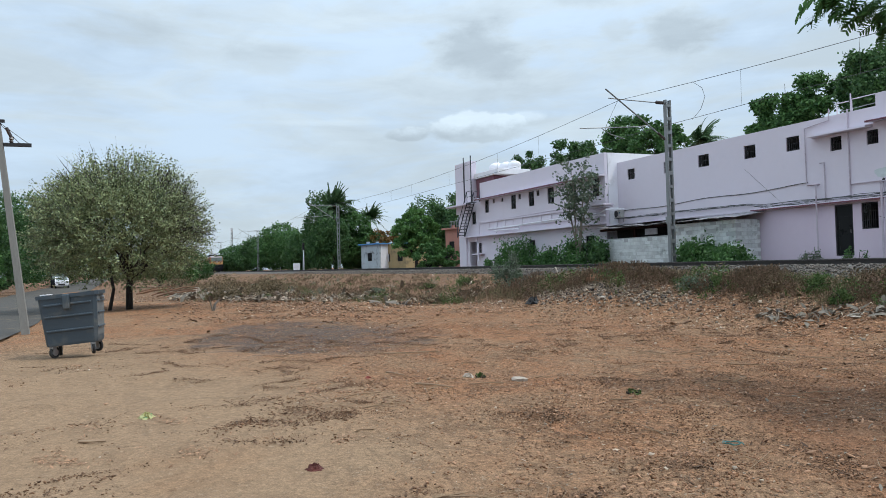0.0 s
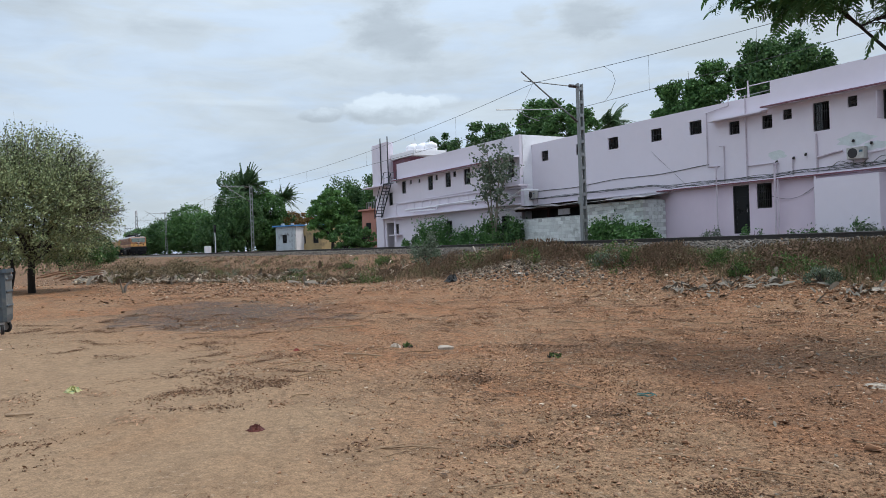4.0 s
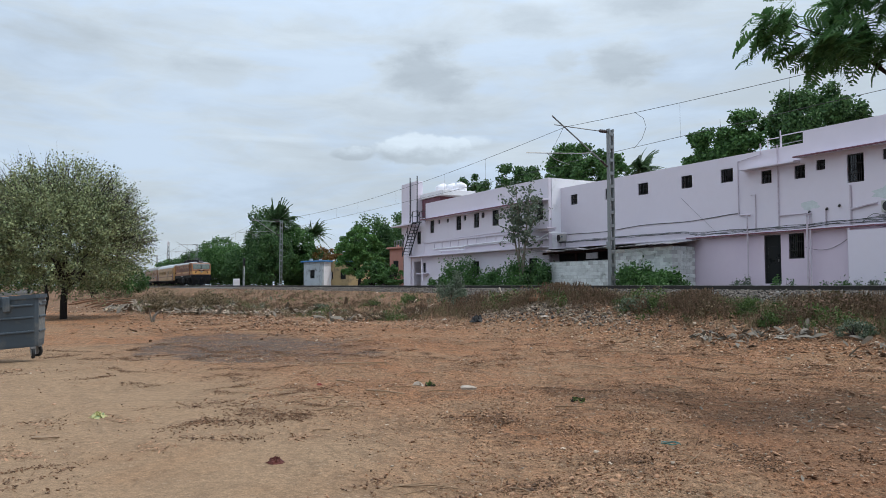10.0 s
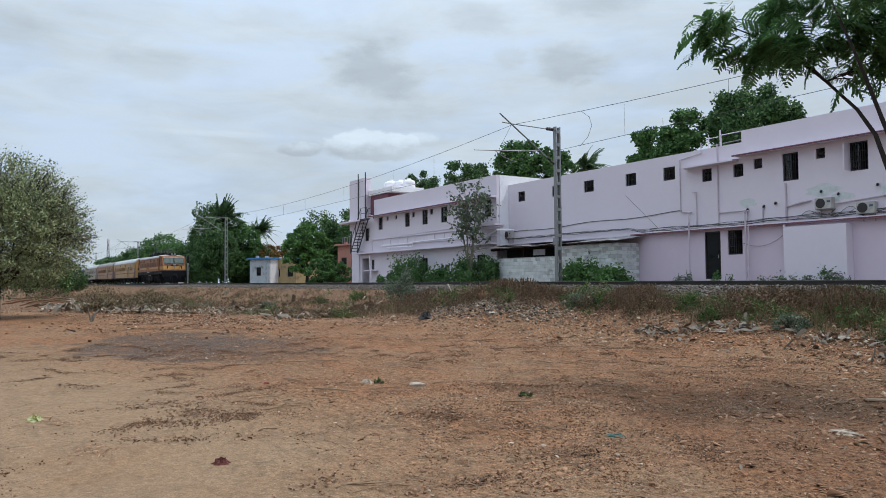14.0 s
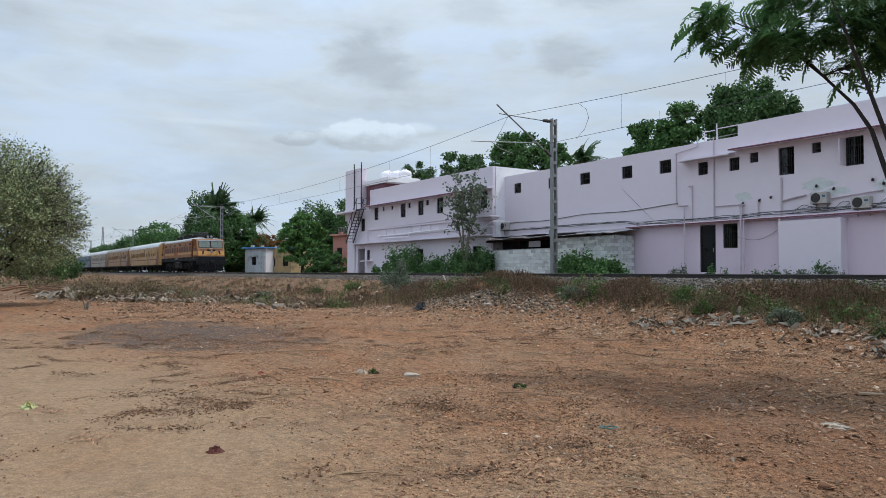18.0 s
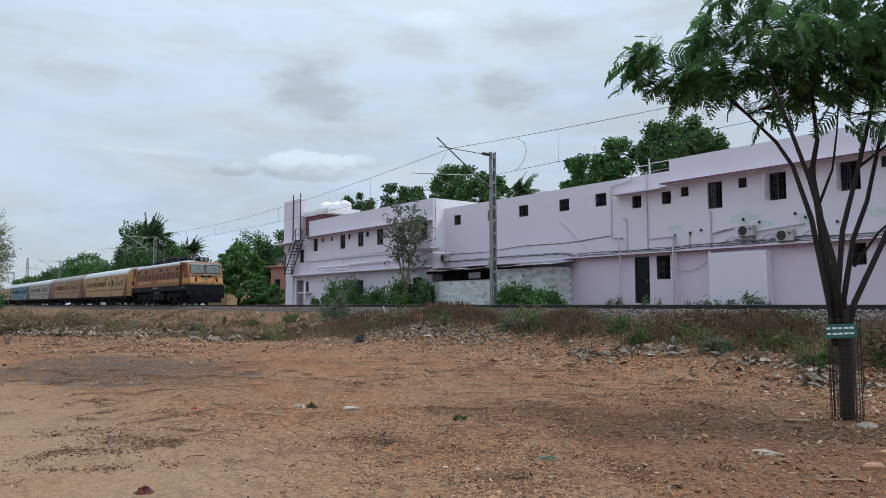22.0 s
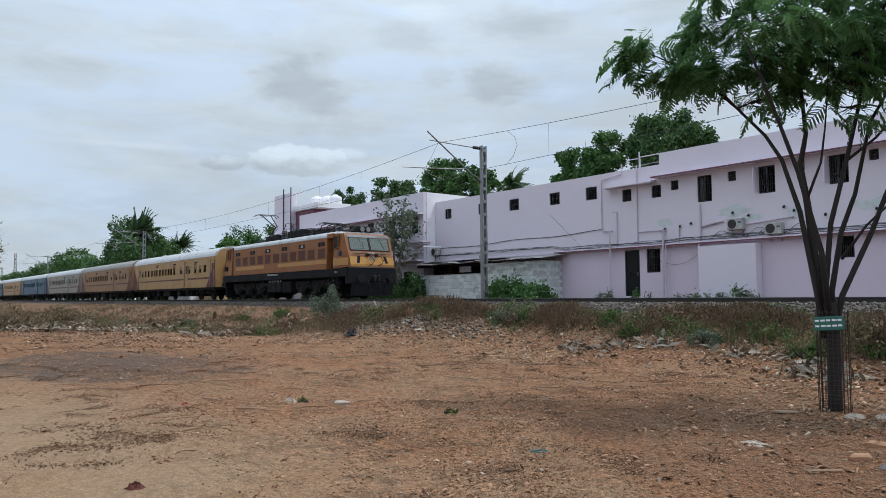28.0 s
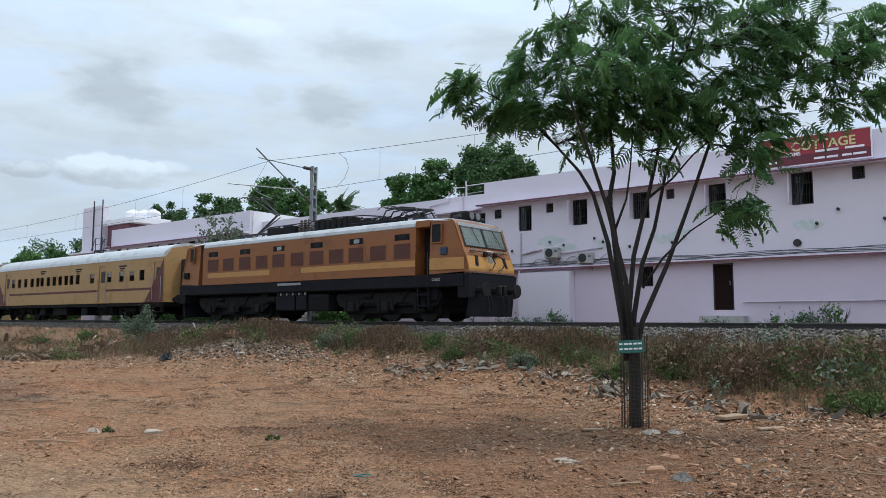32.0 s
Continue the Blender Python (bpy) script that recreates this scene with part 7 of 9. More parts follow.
def build_thorn_tree():
    """The broad grey-green tree on the lot's far edge: a dome of fine twigs."""
    rng, rn = random.Random(33), np.random.default_rng(33)
    g = thing("thorn_tree", pose(-40.2, -0.4, 0.0), "broad dusty grey-green tree with a dome of fine twigs", "tree")
    s = Shape()
    s.tube([(0, 0, -0.1), (0.05, 0, 0.9), (0.0, 0.05, 1.7)], 0.17, 10, 0.14)
    s.tube([(0.3, -0.9, -0.1), (0.1, -0.7, 1.0), (0.0, -0.9, 2.2)], 0.09, 8, 0.06)
    for k in range(16):
        a = k * 2.4
        f = 0.25 + 0.75 * ((k * 0.618) % 1)
        e = Vector((3.5 * f * math.cos(a), 4.0 * f * math.sin(a), 5.6 - 2.3 * f * f + rng.uniform(-0.3, 0.4)))
        limb(s, (0, 0.05, 1.5), e, 0.075, 0.02, rng, 0.10, 6, 6)
    part("trunk", s, BARK, g, smooth=True)
    # fine twigs over the dome
    tw, ls = Shape(), []
    for k in range(4100):
        d = Vector((rng.gauss(0, 1), rng.gauss(0, 1), rng.gauss(0.25, 0.75))).normalized()
        rr = rng.uniform(0.22, 1.0) ** 0.5
        skirt = 1.0 + 0.05 * max(0.0, -d.z + 0.2)
        c = Vector((d.x * 3.7 * rr * skirt, (d.y * 3.8 - 0.25) * rr * skirt, 3.75 + d.z * (3.35 + 0.35 * math.sin(5 * d.x + 3 * d.y)) * rr))
        if c.z < 1.35 + 0.045 * (c.x * c.x + c.y * c.y) + 0.25 * rng.random():
            continue
        ln = rng.uniform(0.5, 1.1) * (1.3 if c.z > 4.5 and rng.random() < 0.25 else 1.0)
        e = c + (d + Vector((rng.uniform(-0.5, 0.5), rng.uniform(-0.5, 0.5), rng.uniform(-0.1, 0.6)))).normalized() * ln
        mid = c.lerp(e, 0.5) + Vector((rng.uniform(-1, 1), rng.uniform(-1, 1), rng.uniform(-1, 1))) * 0.08
        tw.tube([c, mid, e], 0.009, 3, 0.003)
        bare = rng.random() < (0.72 if c.y > 2.2 else 0.45 if c.z > 5.9 or c.y > 1.6 else 0.10)
        for _ in range(5 if bare else 27):
            f = rng.random()
            q = c.lerp(e, f)
            ls.append((q.x + rng.gauss(0, 0.10), q.y + rng.gauss(0, 0.10), q.z + rng.gauss(0, 0.08)))
    bare_tw = Shape()
    for k in range(300):
        a, lift = rng.uniform(0, 6.283) if k < 200 else rng.uniform(0.9, 2.3), rng.uniform(-0.15, 1.0)
        d = Vector((math.cos(a) * math.cos(lift), math.sin(a) * math.cos(lift), math.sin(lift)))
        if k < 60:
            d = Vector((rng.uniform(-0.7, 0.7), rng.uniform(-1.0, 0.15), rng.uniform(0.55, 1.0))).normalized()
        c = Vector((d.x * 2.5, d.y * 2.6 - 0.2, 3.7 + d.z * 2.3))
        ln = rng.uniform(1.4, 2.1) if k < 60 else rng.uniform(1.0, 1.9)
        e = c + (d + Vector((rng.uniform(-0.35, 0.35), rng.uniform(-0.35, 0.35), rng.uniform(-0.1, 0.35)))).normalized() * ln
        bare_tw.tube([c, c.lerp(e, 0.5) + Vector((0, 0, rng.uniform(-0.08, 0.12))), e], 0.016, 4, 0.005)
        for _ in range(5):
            p = c.lerp(e, rng.uniform(0.3, 0.95))
            f = p + Vector((d.x + rng.uniform(-0.8, 0.8), d.y + rng.uniform(-0.8, 0.8), d.z + rng.uniform(-0.6, 0.8))).normalized() * rng.uniform(0.25, 0.6)
            bare_tw.tube([p, f], 0.008, 3, 0.003)
    part("brush", bare_tw, BARK, g, "dark bare brush reaching out of the dome")
    part("brushwood", tw, BARK_PALE, g)
    ls = np.array(ls)
    p, f = leaf_quads(ls, rn.uniform(0.065, 0.140, len(ls)), rn, 0.0, True)
    part("crown", array_mesh("crown", p, f, LEAF_DRY), None, g)


build_thorn_tree()

# trees behind the pink building
build_tree("tree", -69.0, 38, 1.0, 12, [(0, 0, 10.3, 2.0, 2.0), (-1.6, 0.5, 9.4, 1.6, 1.6), (1.6, 0, 9.6, 1.6, 1.4)], LEAF_DARK, 5000, 0.32, 41, "dark green broadleaf tree behind the pink building", group="trees behind the building")
build_tree("tree", -59.8, 38, 1.0, 12, [(0, 0, 10.4, 2.2, 2.0), (-2.2, 0.5, 9.6, 1.9, 1.6), (2.0, 0, 9.3, 1.9, 1.6)], LEAF_DARK, 6000, 0.32, 42, "dark green broadleaf tree behind the pink building", group="trees behind the building")
build_tree("tree", -49.6, 38, 1.0, 12, [(-0.5, 0, 10.2, 2.6, 2.3), (-3.0, 0.5, 9.4, 2.2, 2.0), (2.6, 0, 9.3, 2.4, 2.0)], LEAF_MID, 8000, 0.34, 43, "leafy green tree behind the pink building", group="trees behind the building")
build_palm(-43.2, 38, 1.0, 9.3, 44, 2.1, wind=(0.24, 0.26))
build_tree("tree", -34.3, 38, 1.0, 12, [(-0.2, 0, 9.6, 2.1, 2.2), (-1.9, 0.3, 9.0, 1.7, 2.0), (2.0, 0, 9.2, 2.0, 2.2)], LEAF_MID, 12000, 0.30, 45, "large dark green tree behind the pink building", group="trees behind the building")
build_tree("tree", -28.8, 38.5, 1.0, 12, [(0.4, 0, 9.8, 2.5, 2.5), (-2.2, 0.3, 9.6, 2.0, 2.3), (1.9, 0, 8.9, 1.7, 2.0)], LEAF_DARK, 12000, 0.30, 46, "large dark green tree behind the pink building", group="trees behind the building")

# trees along the far side of the railway
def far_tree(az, el, dist, half, leaf, seed, n=5000, size=0.4, label="green tree beyond the railway"):
    """A tree at a bearing and distance whose top stands at the height el."""
    a = radians(az)
    top = 1.6 + dist * math.tan(radians(el)) - 1.0
    x, y = dist * math.cos(a), dist * math.sin(a)
    rv = top * 0.36
    build_tree("tree", x, y, 1.0, top, [(0, 0, top - rv, half * 0.7, rv), (half * 0.5, 0.3, top * 0.52, half * 0.62, rv * 0.95), (-half * 0.5, -0.2, top * 0.48, half * 0.6, rv * 0.95), (0.2, -0.5, top * 0.34, half * 0.75, top * 0.3)],
               leaf, n, size, seed, label, group="trees beyond the railway")


far_tree(170.2, 3.5, 150, 6.5, LEAF_MID, 51, 7000, 0.55)
far_tree(172.0, 2.6, 175, 5.5, LEAF_DARK, 52, 5000, 0.55, "dark tree beyond the railway")
far_tree(173.4, 1.9, 200, 6.5, LEAF_DARK, 53, 5000, 0.6, "dark tree beyond the railway")
far_tree(174.8, 1.2, 240, 9.0, LEAF_DARK, 54, 5000, 0.7, "dark tree beyond the railway")
far_tree(168.4, 2.9, 135, 5.0, LEAF_DARK, 55, 6000, 0.5, "dark tree beyond the railway")
far_tree(167.0, 5.9, 118, 4.2, LEAF_DARK, 56, 7000, 0.45, "dark tree beside the palm")
far_tree(165.0, 4.7, 110, 4.0, LEAF_MID, 57, 7000, 0.42, "green tree beside the palm")
far_tree(163.6, 2.8, 112, 5.0, LEAF_DARK, 58, 6000, 0.45, "dark tree beyond the railway")
far_tree(162.3, 2.9, 108, 3.6, LEAF_RED, 59, 3500, 0.4, "rusty-leaved tree beyond the railway")
tx, ty = 79 * math.cos(radians(159.85)), 79 * math.sin(radians(159.85))
build_tree("tree", tx, ty, 1.0, 6.8, [(0, 0, 5.4, 1.8, 1.4), (0.9, 0.9, 4.2, 1.6, 1.4), (-0.5, -1.3, 4.3, 1.6, 1.4), (0.3, 0.9, 3.0, 1.6, 1.2), (0.3, -1.0, 2.8, 1.7, 1.2), (0.6, -0.6, 4.8, 1.5, 1.1)], LEAF_BRIGHT, 10000, 0.30, 60, "bright green tree beside the railway", group="trees beyond the railway")
far_tree(166.5, 4.5, 104, 3.4, LEAF_DARK, 67, 6000, 0.4, "dark tree at the palm's foot")
far_tree(158.9, 5.4, 92, 4.4, LEAF_DARK, 61, 7000, 0.38, "dark green tree beyond the railway")
far_tree(156.6, 5.5, 90, 4.2, LEAF_DARK, 62, 7000, 0.38, "dark green tree beyond the railway")
far_tree(158.9, 1.9, 72, 1.8, LEAF_MID, 63, 4000, 0.25, "low green tree beside the railway")
far_tree(157.6, 1.6, 70, 1.8, LEAF_MID, 64, 3000, 0.25, "low green tree beside the railway")
build_palm(108 * math.cos(radians(166.2)), 108 * math.sin(radians(166.2)), 1.0, 9.5, 65, 5.0, -0.3, (0.0, 0.06))
build_palm(112 * math.cos(radians(163.5)), 112 * math.sin(radians(163.5)), 1.0, 8.2, 66, 3.2, 0.2, (0.10, 0.16))
# trees along the road
for i, (rx, ry, rh, half) in enumerate([(-98, -15.5, 11.5, 5.0), (-120, -16.0, 14.0, 6.0), (-84, -15, 9.5, 4.0), (-140, -12, 9.0, 6.0), (-150, -22, 15.0, 7.0), (-95, 2.0, 5.0, 4.0), (-125, 5.0, 6.0, 5.0), (-75, -14.0, 6.0, 2.6), (-170, -8, 9.0, 8.0)]):
    build_tree("tree", rx, ry, 0, rh, [(0, 0, rh * 0.72, half * 0.7, rh * 0.28), (half * 0.4, half * 0.5, rh * 0.5, half * 0.6, rh * 0.3), (-half * 0.2, -half * 0.4, rh * 0.5, half * 0.6, rh * 0.3), (0, half * 0.4, rh * 0.28, half * 0.7, rh * 0.25)],
               LEAF_MID if i % 2 else LEAF_DARK, 6000, 0.38, 80 + i, "roadside tree with dense green leaves", group="roadside trees")

# growth against the building
def sapling():
    rng, rn = random.Random(91), np.random.default_rng(91)
    g = thing("sapling", pose(-39.0, 24.9, 1.0), "slim grey-green sapling in front of the pink block", "tree")
    s, ls = Shape(), []
    for (a, b, c) in (((0, 0, -0.1), (-0.3, 0.1, 3.5), (-0.5, 0.0, 6.9)), ((0.1, 0, -0.1), (0.6, 0.0, 3.0), (1.9, 0.1, 5.6)), ((0, 0, 1.5), (-0.9, 0.1, 3.8), (-1.2, 0.0, 5.8)), ((0.2, 0, 1.6), (0.4, 0.2, 4.0), (0.7, 0.2, 6.2))):
        s.tube([a, Vector(a).lerp(Vector(b), 0.5), b, Vector(b).lerp(Vector(c), 0.55) + Vector((0.05, 0.05, 0)), c], 0.07, 7, 0.012)
        for k in range(34):
            f = rng.uniform(0.25, 1.0)
            p = Vector(a).lerp(Vector(b), f * 2) if f < 0.5 else Vector(b).lerp(Vector(c), f * 2 - 1)
            d = Vector((rng.gauss(0, 1), rng.gauss(0, 0.7), rng.gauss(0.1, 0.6))).normalized() * rng.uniform(0.4, 1.35)
            s.tube([p, p + d * 0.5 + Vector((0, 0, 0.05)), p + d], 0.010, 4, 0.004)
            for _ in range(15 if p.z > 3.2 else 1):
                q = p + d * rng.uniform(0.3, 1.05)
                ls.append((q.x + rng.gauss(0, 0.1), q.y + rng.gauss(0, 0.1), q.z + rng.gauss(0, 0.1)))
    part("trunk", s, BARK_PALE, g)
    ls = np.array(ls)
    p, f = leaf_quads(ls, rn.uniform(0.15, 0.29, len(ls)), rn, 0.5)
    part("crown", array_mesh("crown", p, f, LEAF_GREY), None, g)


sapling()
for i, (bx, by, br, bh, lf) in enumerate([(-46.6, 24.7, 1.5, 2.6, LEAF_MID), (-45.3, 24.9, 0.9, 1.6, LEAF_MID), (-41.6, 24.9, 1.3, 2.0, LEAF_MID), (-39.4, 25.0, 1.4, 2.1, LEAF_MID), (-37.5, 25.2, 1.1, 1.9, LEAF_DARK),
                                           (-28.4, 25.0, 1.2, 1.55, LEAF_MID), (-27.0, 25.2, 1.2, 1.2, LEAF_MID), (-49.8, 24.6, 0.9, 1.2, LEAF_MID)]):
    build_bush("bush", bx, by, 1.0, br, bh, lf, 750 if lf is LEAF_GREY else 3400, 0.13 if lf is LEAF_GREY else 0.17, 100 + i, "green bush growing beside the railway", "bushes by the building")
for i, (bx, by) in enumerate([(-19.0, 26.8), (-17.8, 26.9), (-17.0, 27.0), (-16.3, 26.8), (-21.8, 27.2), (-10.0, 27.2), (-8.0, 27.4), (-6.6, 27.3), (-6.0, 27.2), (-24.0, 27.2), (-7.2, 27.5)]):
    build_bush("weed_clump", bx, by, 1.0, 0.6, 0.85 if i not in (7, 8) else 1.2, LEAF_GREY if i % 2 else LEAF_MID, 700, 0.10, 120 + i, "low weeds and dry stalks at the wall's foot", "weeds at the wall")

# ---- the roadside ----
def build_bin():
    """The large grey wheeled waste bin, lid open and askew."""
    g = thing("waste_bin", pose(-18.3, -1.08, 0.035, 4.5, 0, -9), "large dark grey wheeled waste container, its lid missing", "waste bin")
    tall = 1.13
    # tapered tub: x is its depth, y its width
    def rim(z, k):
        a, b = 0.40 * k, 0.585 * k
        c = 0.06
        return [(-a + c, -b, z), (a - c, -b, z), (a, -b + c, z), (a, b - c, z), (a - c, b, z), (-a + c, b, z), (-a, b - c, z), (-a, -b + c, z)]
    outer = [rim(0.24, 0.86), rim(0.28, 0.88), rim(1.15, 1.0)]
    inner = [rim(1.15, 0.95), rim(0.32, 0.83)]
    part("tub", Shape().loft(outer + inner), BIN_GREY, g)
    part("rim", Shape().loft([rim(1.12, 1.0), rim(1.12, 1.06), rim(1.19, 1.06), rim(1.19, 0.97), rim(1.12, 0.97)], caps=False), BIN_GREY, g, "thick rolled rim")
    for z in (0.52, 0.78, 1.0):
        k = 0.88 + 0.12 * (z - 0.28) / 0.87
        part("rib", Shape().box(0.40 * k - 0.005, -0.47, z - 0.02, 0.40 * k + 0.035, 0.47, z + 0.02, 0.01), BIN_GREY, g)
        part("rib", Shape().box(-0.30, 0.585 * k - 0.01, z - 0.02, 0.30, 0.585 * k + 0.03, z + 0.02, 0.01), BIN_GREY, g)
    side = [(-0.29, 0.36), (0.29, 0.36), (0.33, 1.08), (-0.33, 1.08)]
    part("side_plate", Shape().loft([[(x, 0.585 * (0.88 + 0.12 * (z - 0.28) / 0.87) + d, z) for x, z in side] for d in (-0.004, 0.006)]), BIN_DUSTY, g, "dusty pale side with faded marks")
    part("lift_bracket", Shape().box(0.40, -0.08, 0.90, 0.50, 0.06, 1.18, 0.02), BIN_GREY, g)
    for sy in (-1, 1):
        part("trunnion", Shape().tube([(0, sy * 0.58, 1.05), (0, sy * 0.66, 1.05)], 0.03, 8), STEEL, g)
    for sx, sy, a in ((1, 1, 20), (1, -1, -35), (-1, 1, 60), (-1, -1, 10)):
        c = part("caster", Shape().box(-0.06, -0.05, 0.19, 0.06, 0.05, 0.25, 0.01).box(-0.05, -0.045, 0.08, 0.03, -0.035, 0.2).box(-0.05, 0.035, 0.08, 0.03, 0.045, 0.2), STEEL, g, m=pose(sx * 0.27, sy * 0.40, 0, 0, 0, a))
        part("wheel", Shape().disc((-0.03, 0, 0.11), "y", 0.125, 0.028, 20, 0.01), RUBBER, c)
        part("hub", Shape().disc((-0.03, 0, 0.11), "y", 0.075, 0.031, 16, 0.004), STEEL, c, "pale steel wheel hub")
    part("waste", Shape().loft([rim(0.9, 0.9), rim(1.14, 0.6), rim(1.2, 0.25)]), CLOD, g, "heap of waste inside")
    part("paper", Shape().box(-0.1, -0.56, 1.19, 0.25, -0.40, 1.21, 0.004), WHITE, g, "white paper on the rim")
    for o in g.children:
        if not o.name.startswith("caster"):
            o.data.transform(Matrix.Translation((0, 0, 0.24)) @ Matrix.Diagonal((1, 1, tall + 0.03, 1)) @ Matrix.Translation((0, 0, -0.24)))


build_bin()


def build_pole():
    g = thing("utility_pole", pose(-26.3, -3.1, 0, 0, 0, 0), "leaning grey concrete utility pole with a crossarm and insulators", "utility pole")
    foot, top = Vector((0, 0, -0.2)), Vector((-0.1, -0.76, 7.1))
    rings = []
    for i in range(9):
        f = i / 8
        c = foot.lerp(top, f)
        a, b = 0.14 - 0.05 * f, 0.105 - 0.035 * f
        rings.append([(c.x - a, c.y - b, c.z), (c.x + a, c.y - b, c.z), (c.x + a, c.y + b, c.z), (c.x - a, c.y + b, c.z)])
    part("shaft", Shape().loft(rings), POLE_GREY, g, "weathered concrete shaft")
    c = foot.lerp(top, 0.83)
    part("crossarm", Shape().box(c.x - 0.05, c.y - 0.7, c.z - 0.05, c.x + 0.05, c.y + 0.85, c.z + 0.06, 0.005), FRAME_DARK, g)
    for dy in (-0.6, -0.2, 0.3):
        part("insulator", Shape().loft([[(c.x + q * math.cos(j * 0.7854), c.y + dy + q * math.sin(j * 0.7854), c.z + 0.06 + 0.2 * i / 5) for j in range(8)] for i, q in enumerate([0.03, 0.07, 0.04, 0.07, 0.05, 0.02])]), INSULATOR, g)
    d = foot.lerp(top, 0.93)
    part("top_bracket", Shape().box(d.x - 0.05, d.y - 0.5, d.z - 0.04, d.x + 0.05, d.y + 0.2, d.z + 0.05), FRAME_DARK, g)
    part("fuse", Shape().tube([(d.x, d.y + 0.25, d.z - 0.2), (d.x, d.y + 0.4, d.z - 0.55)], 0.05, 8), INSULATOR, g)
    for dy in (0.55, 0.8):
        part("stay_wire", Shape().tube([d, (c.x, c.y + dy, c.z + 0.03)], 0.01, 4), WIRE, g)


build_pole()


def build_car():
    g = thing("car", pose(-112, -10.0, 0.05, 0, 0, 4), "small white hatchback car on the road", "car")
    prof = [(-1.85, 0.35), (-1.9, 0.75), (-1.75, 0.95), (-1.0, 1.02), (-0.35, 1.48), (0.9, 1.50), (1.65, 1.05), (1.85, 0.95), (1.88, 0.4), (1.6, 0.28), (-1.6, 0.28)]
    part("body", Shape().prism(prof, "y", -0.8, 0.8), WHITE, g)
    part("windscreen", Shape().prism([(1.0, 1.44), (1.62, 1.08), (1.64, 1.10), (1.02, 1.47)], "y", -0.65, 0.65), SCREEN, g)
    for y in (-1, 1):
        part("side_window", Shape().prism([(-0.8, 1.06), (-0.28, 1.42), (0.85, 1.43), (1.4, 1.06)], "y", y * 0.806, y * 0.79), SCREEN, g)
        part("headlight", Shape().box(1.80, y * 0.72, 0.70, 1.895, y * 0.45, 0.85, 0.02), STEEL, g)
        for x in (-1.2, 1.2):
            w = part("wheel", Shape().disc((x, y * 0.76, 0.3), "y", 0.3, 0.09, 18, 0.03), RUBBER, g)
            part("rim", Shape().disc((x, y * 0.855, 0.3), "y", 0.18, 0.01, 14), STEEL, w)
    part("grille", Shape().box(1.86, -0.4, 0.45, 1.9, 0.4, 0.62), FRAME_DARK, g)


build_car()


def build_dark_van():
    g = thing("van", pose(-118, -11.0, 0.05, 0, 0, 4), "dark parked van beside the road", "van")
    part("body", Shape().prism([(-2.2, 0.35), (-2.25, 1.9), (-2.1, 2.05), (1.5, 2.05), (2.1, 1.2), (2.3, 1.05), (2.3, 0.4)], "y", -0.9, 0.9), LOCO_GREY, g)
    part("windscreen", Shape().prism([(1.55, 1.95), (2.05, 1.25), (2.07, 1.27), (1.57, 1.98)], "y", -0.75, 0.75), SCREEN, g)
    for y in (-1, 1):
        for x in (-1.4, 1.4):
            part("wheel", Shape().disc((x, y * 0.85, 0.33), "y", 0.33, 0.1, 18, 0.03), RUBBER, g)


build_dark_van()


def build_wall():
    """The low yellow wall along the far side of the road."""
    yel = surface("yellow_wall_paint", (0.58, 0.42, 0.08), 0.12, 1, 0.8, 0.1, 30, stain=(0.25, 0.2, 0.12))
    g = thing("roadside_wall", pose(-60, -11.6, 0, 0, 0, 2.5), "low yellow-painted wall with dark base along the road", "wall", kind="structure")
    for k in range(16):
        part("panel", Shape().box(-20 + k * 2.6, -0.1, 0.35, -20 + k * 2.6 + 2.45, 0.1, 1.15, 0.02), yel, g)
        part("pier", Shape().box(-20.15 + k * 2.6, -0.15, 0, -20.0 + k * 2.6, 0.15, 1.3, 0.02), yel, g)
    part("plinth", Shape().box(-20, -0.14, 0, 22, 0.14, 0.345), FRAME_DARK, g)


build_wall()


def build_stake():
    g = thing("wooden_stake", pose(-27.3, -2.5, 0, 0, -8, 0), "thin pale leaning stake at the road's edge", "stake")
    part("shaft", Shape().tube([(0, 0, -0.1), (0, -0.16, 0.6), (0.02, -0.3, 1.15)], 0.022, 6, 0.018), BARK_PALE, g)


build_stake()


# ---- beyond the railway: houses, signal, cabinet, tower ----
def at_bearing(az, dist):
    return dist * math.cos(radians(az)), dist * math.sin(radians(az))


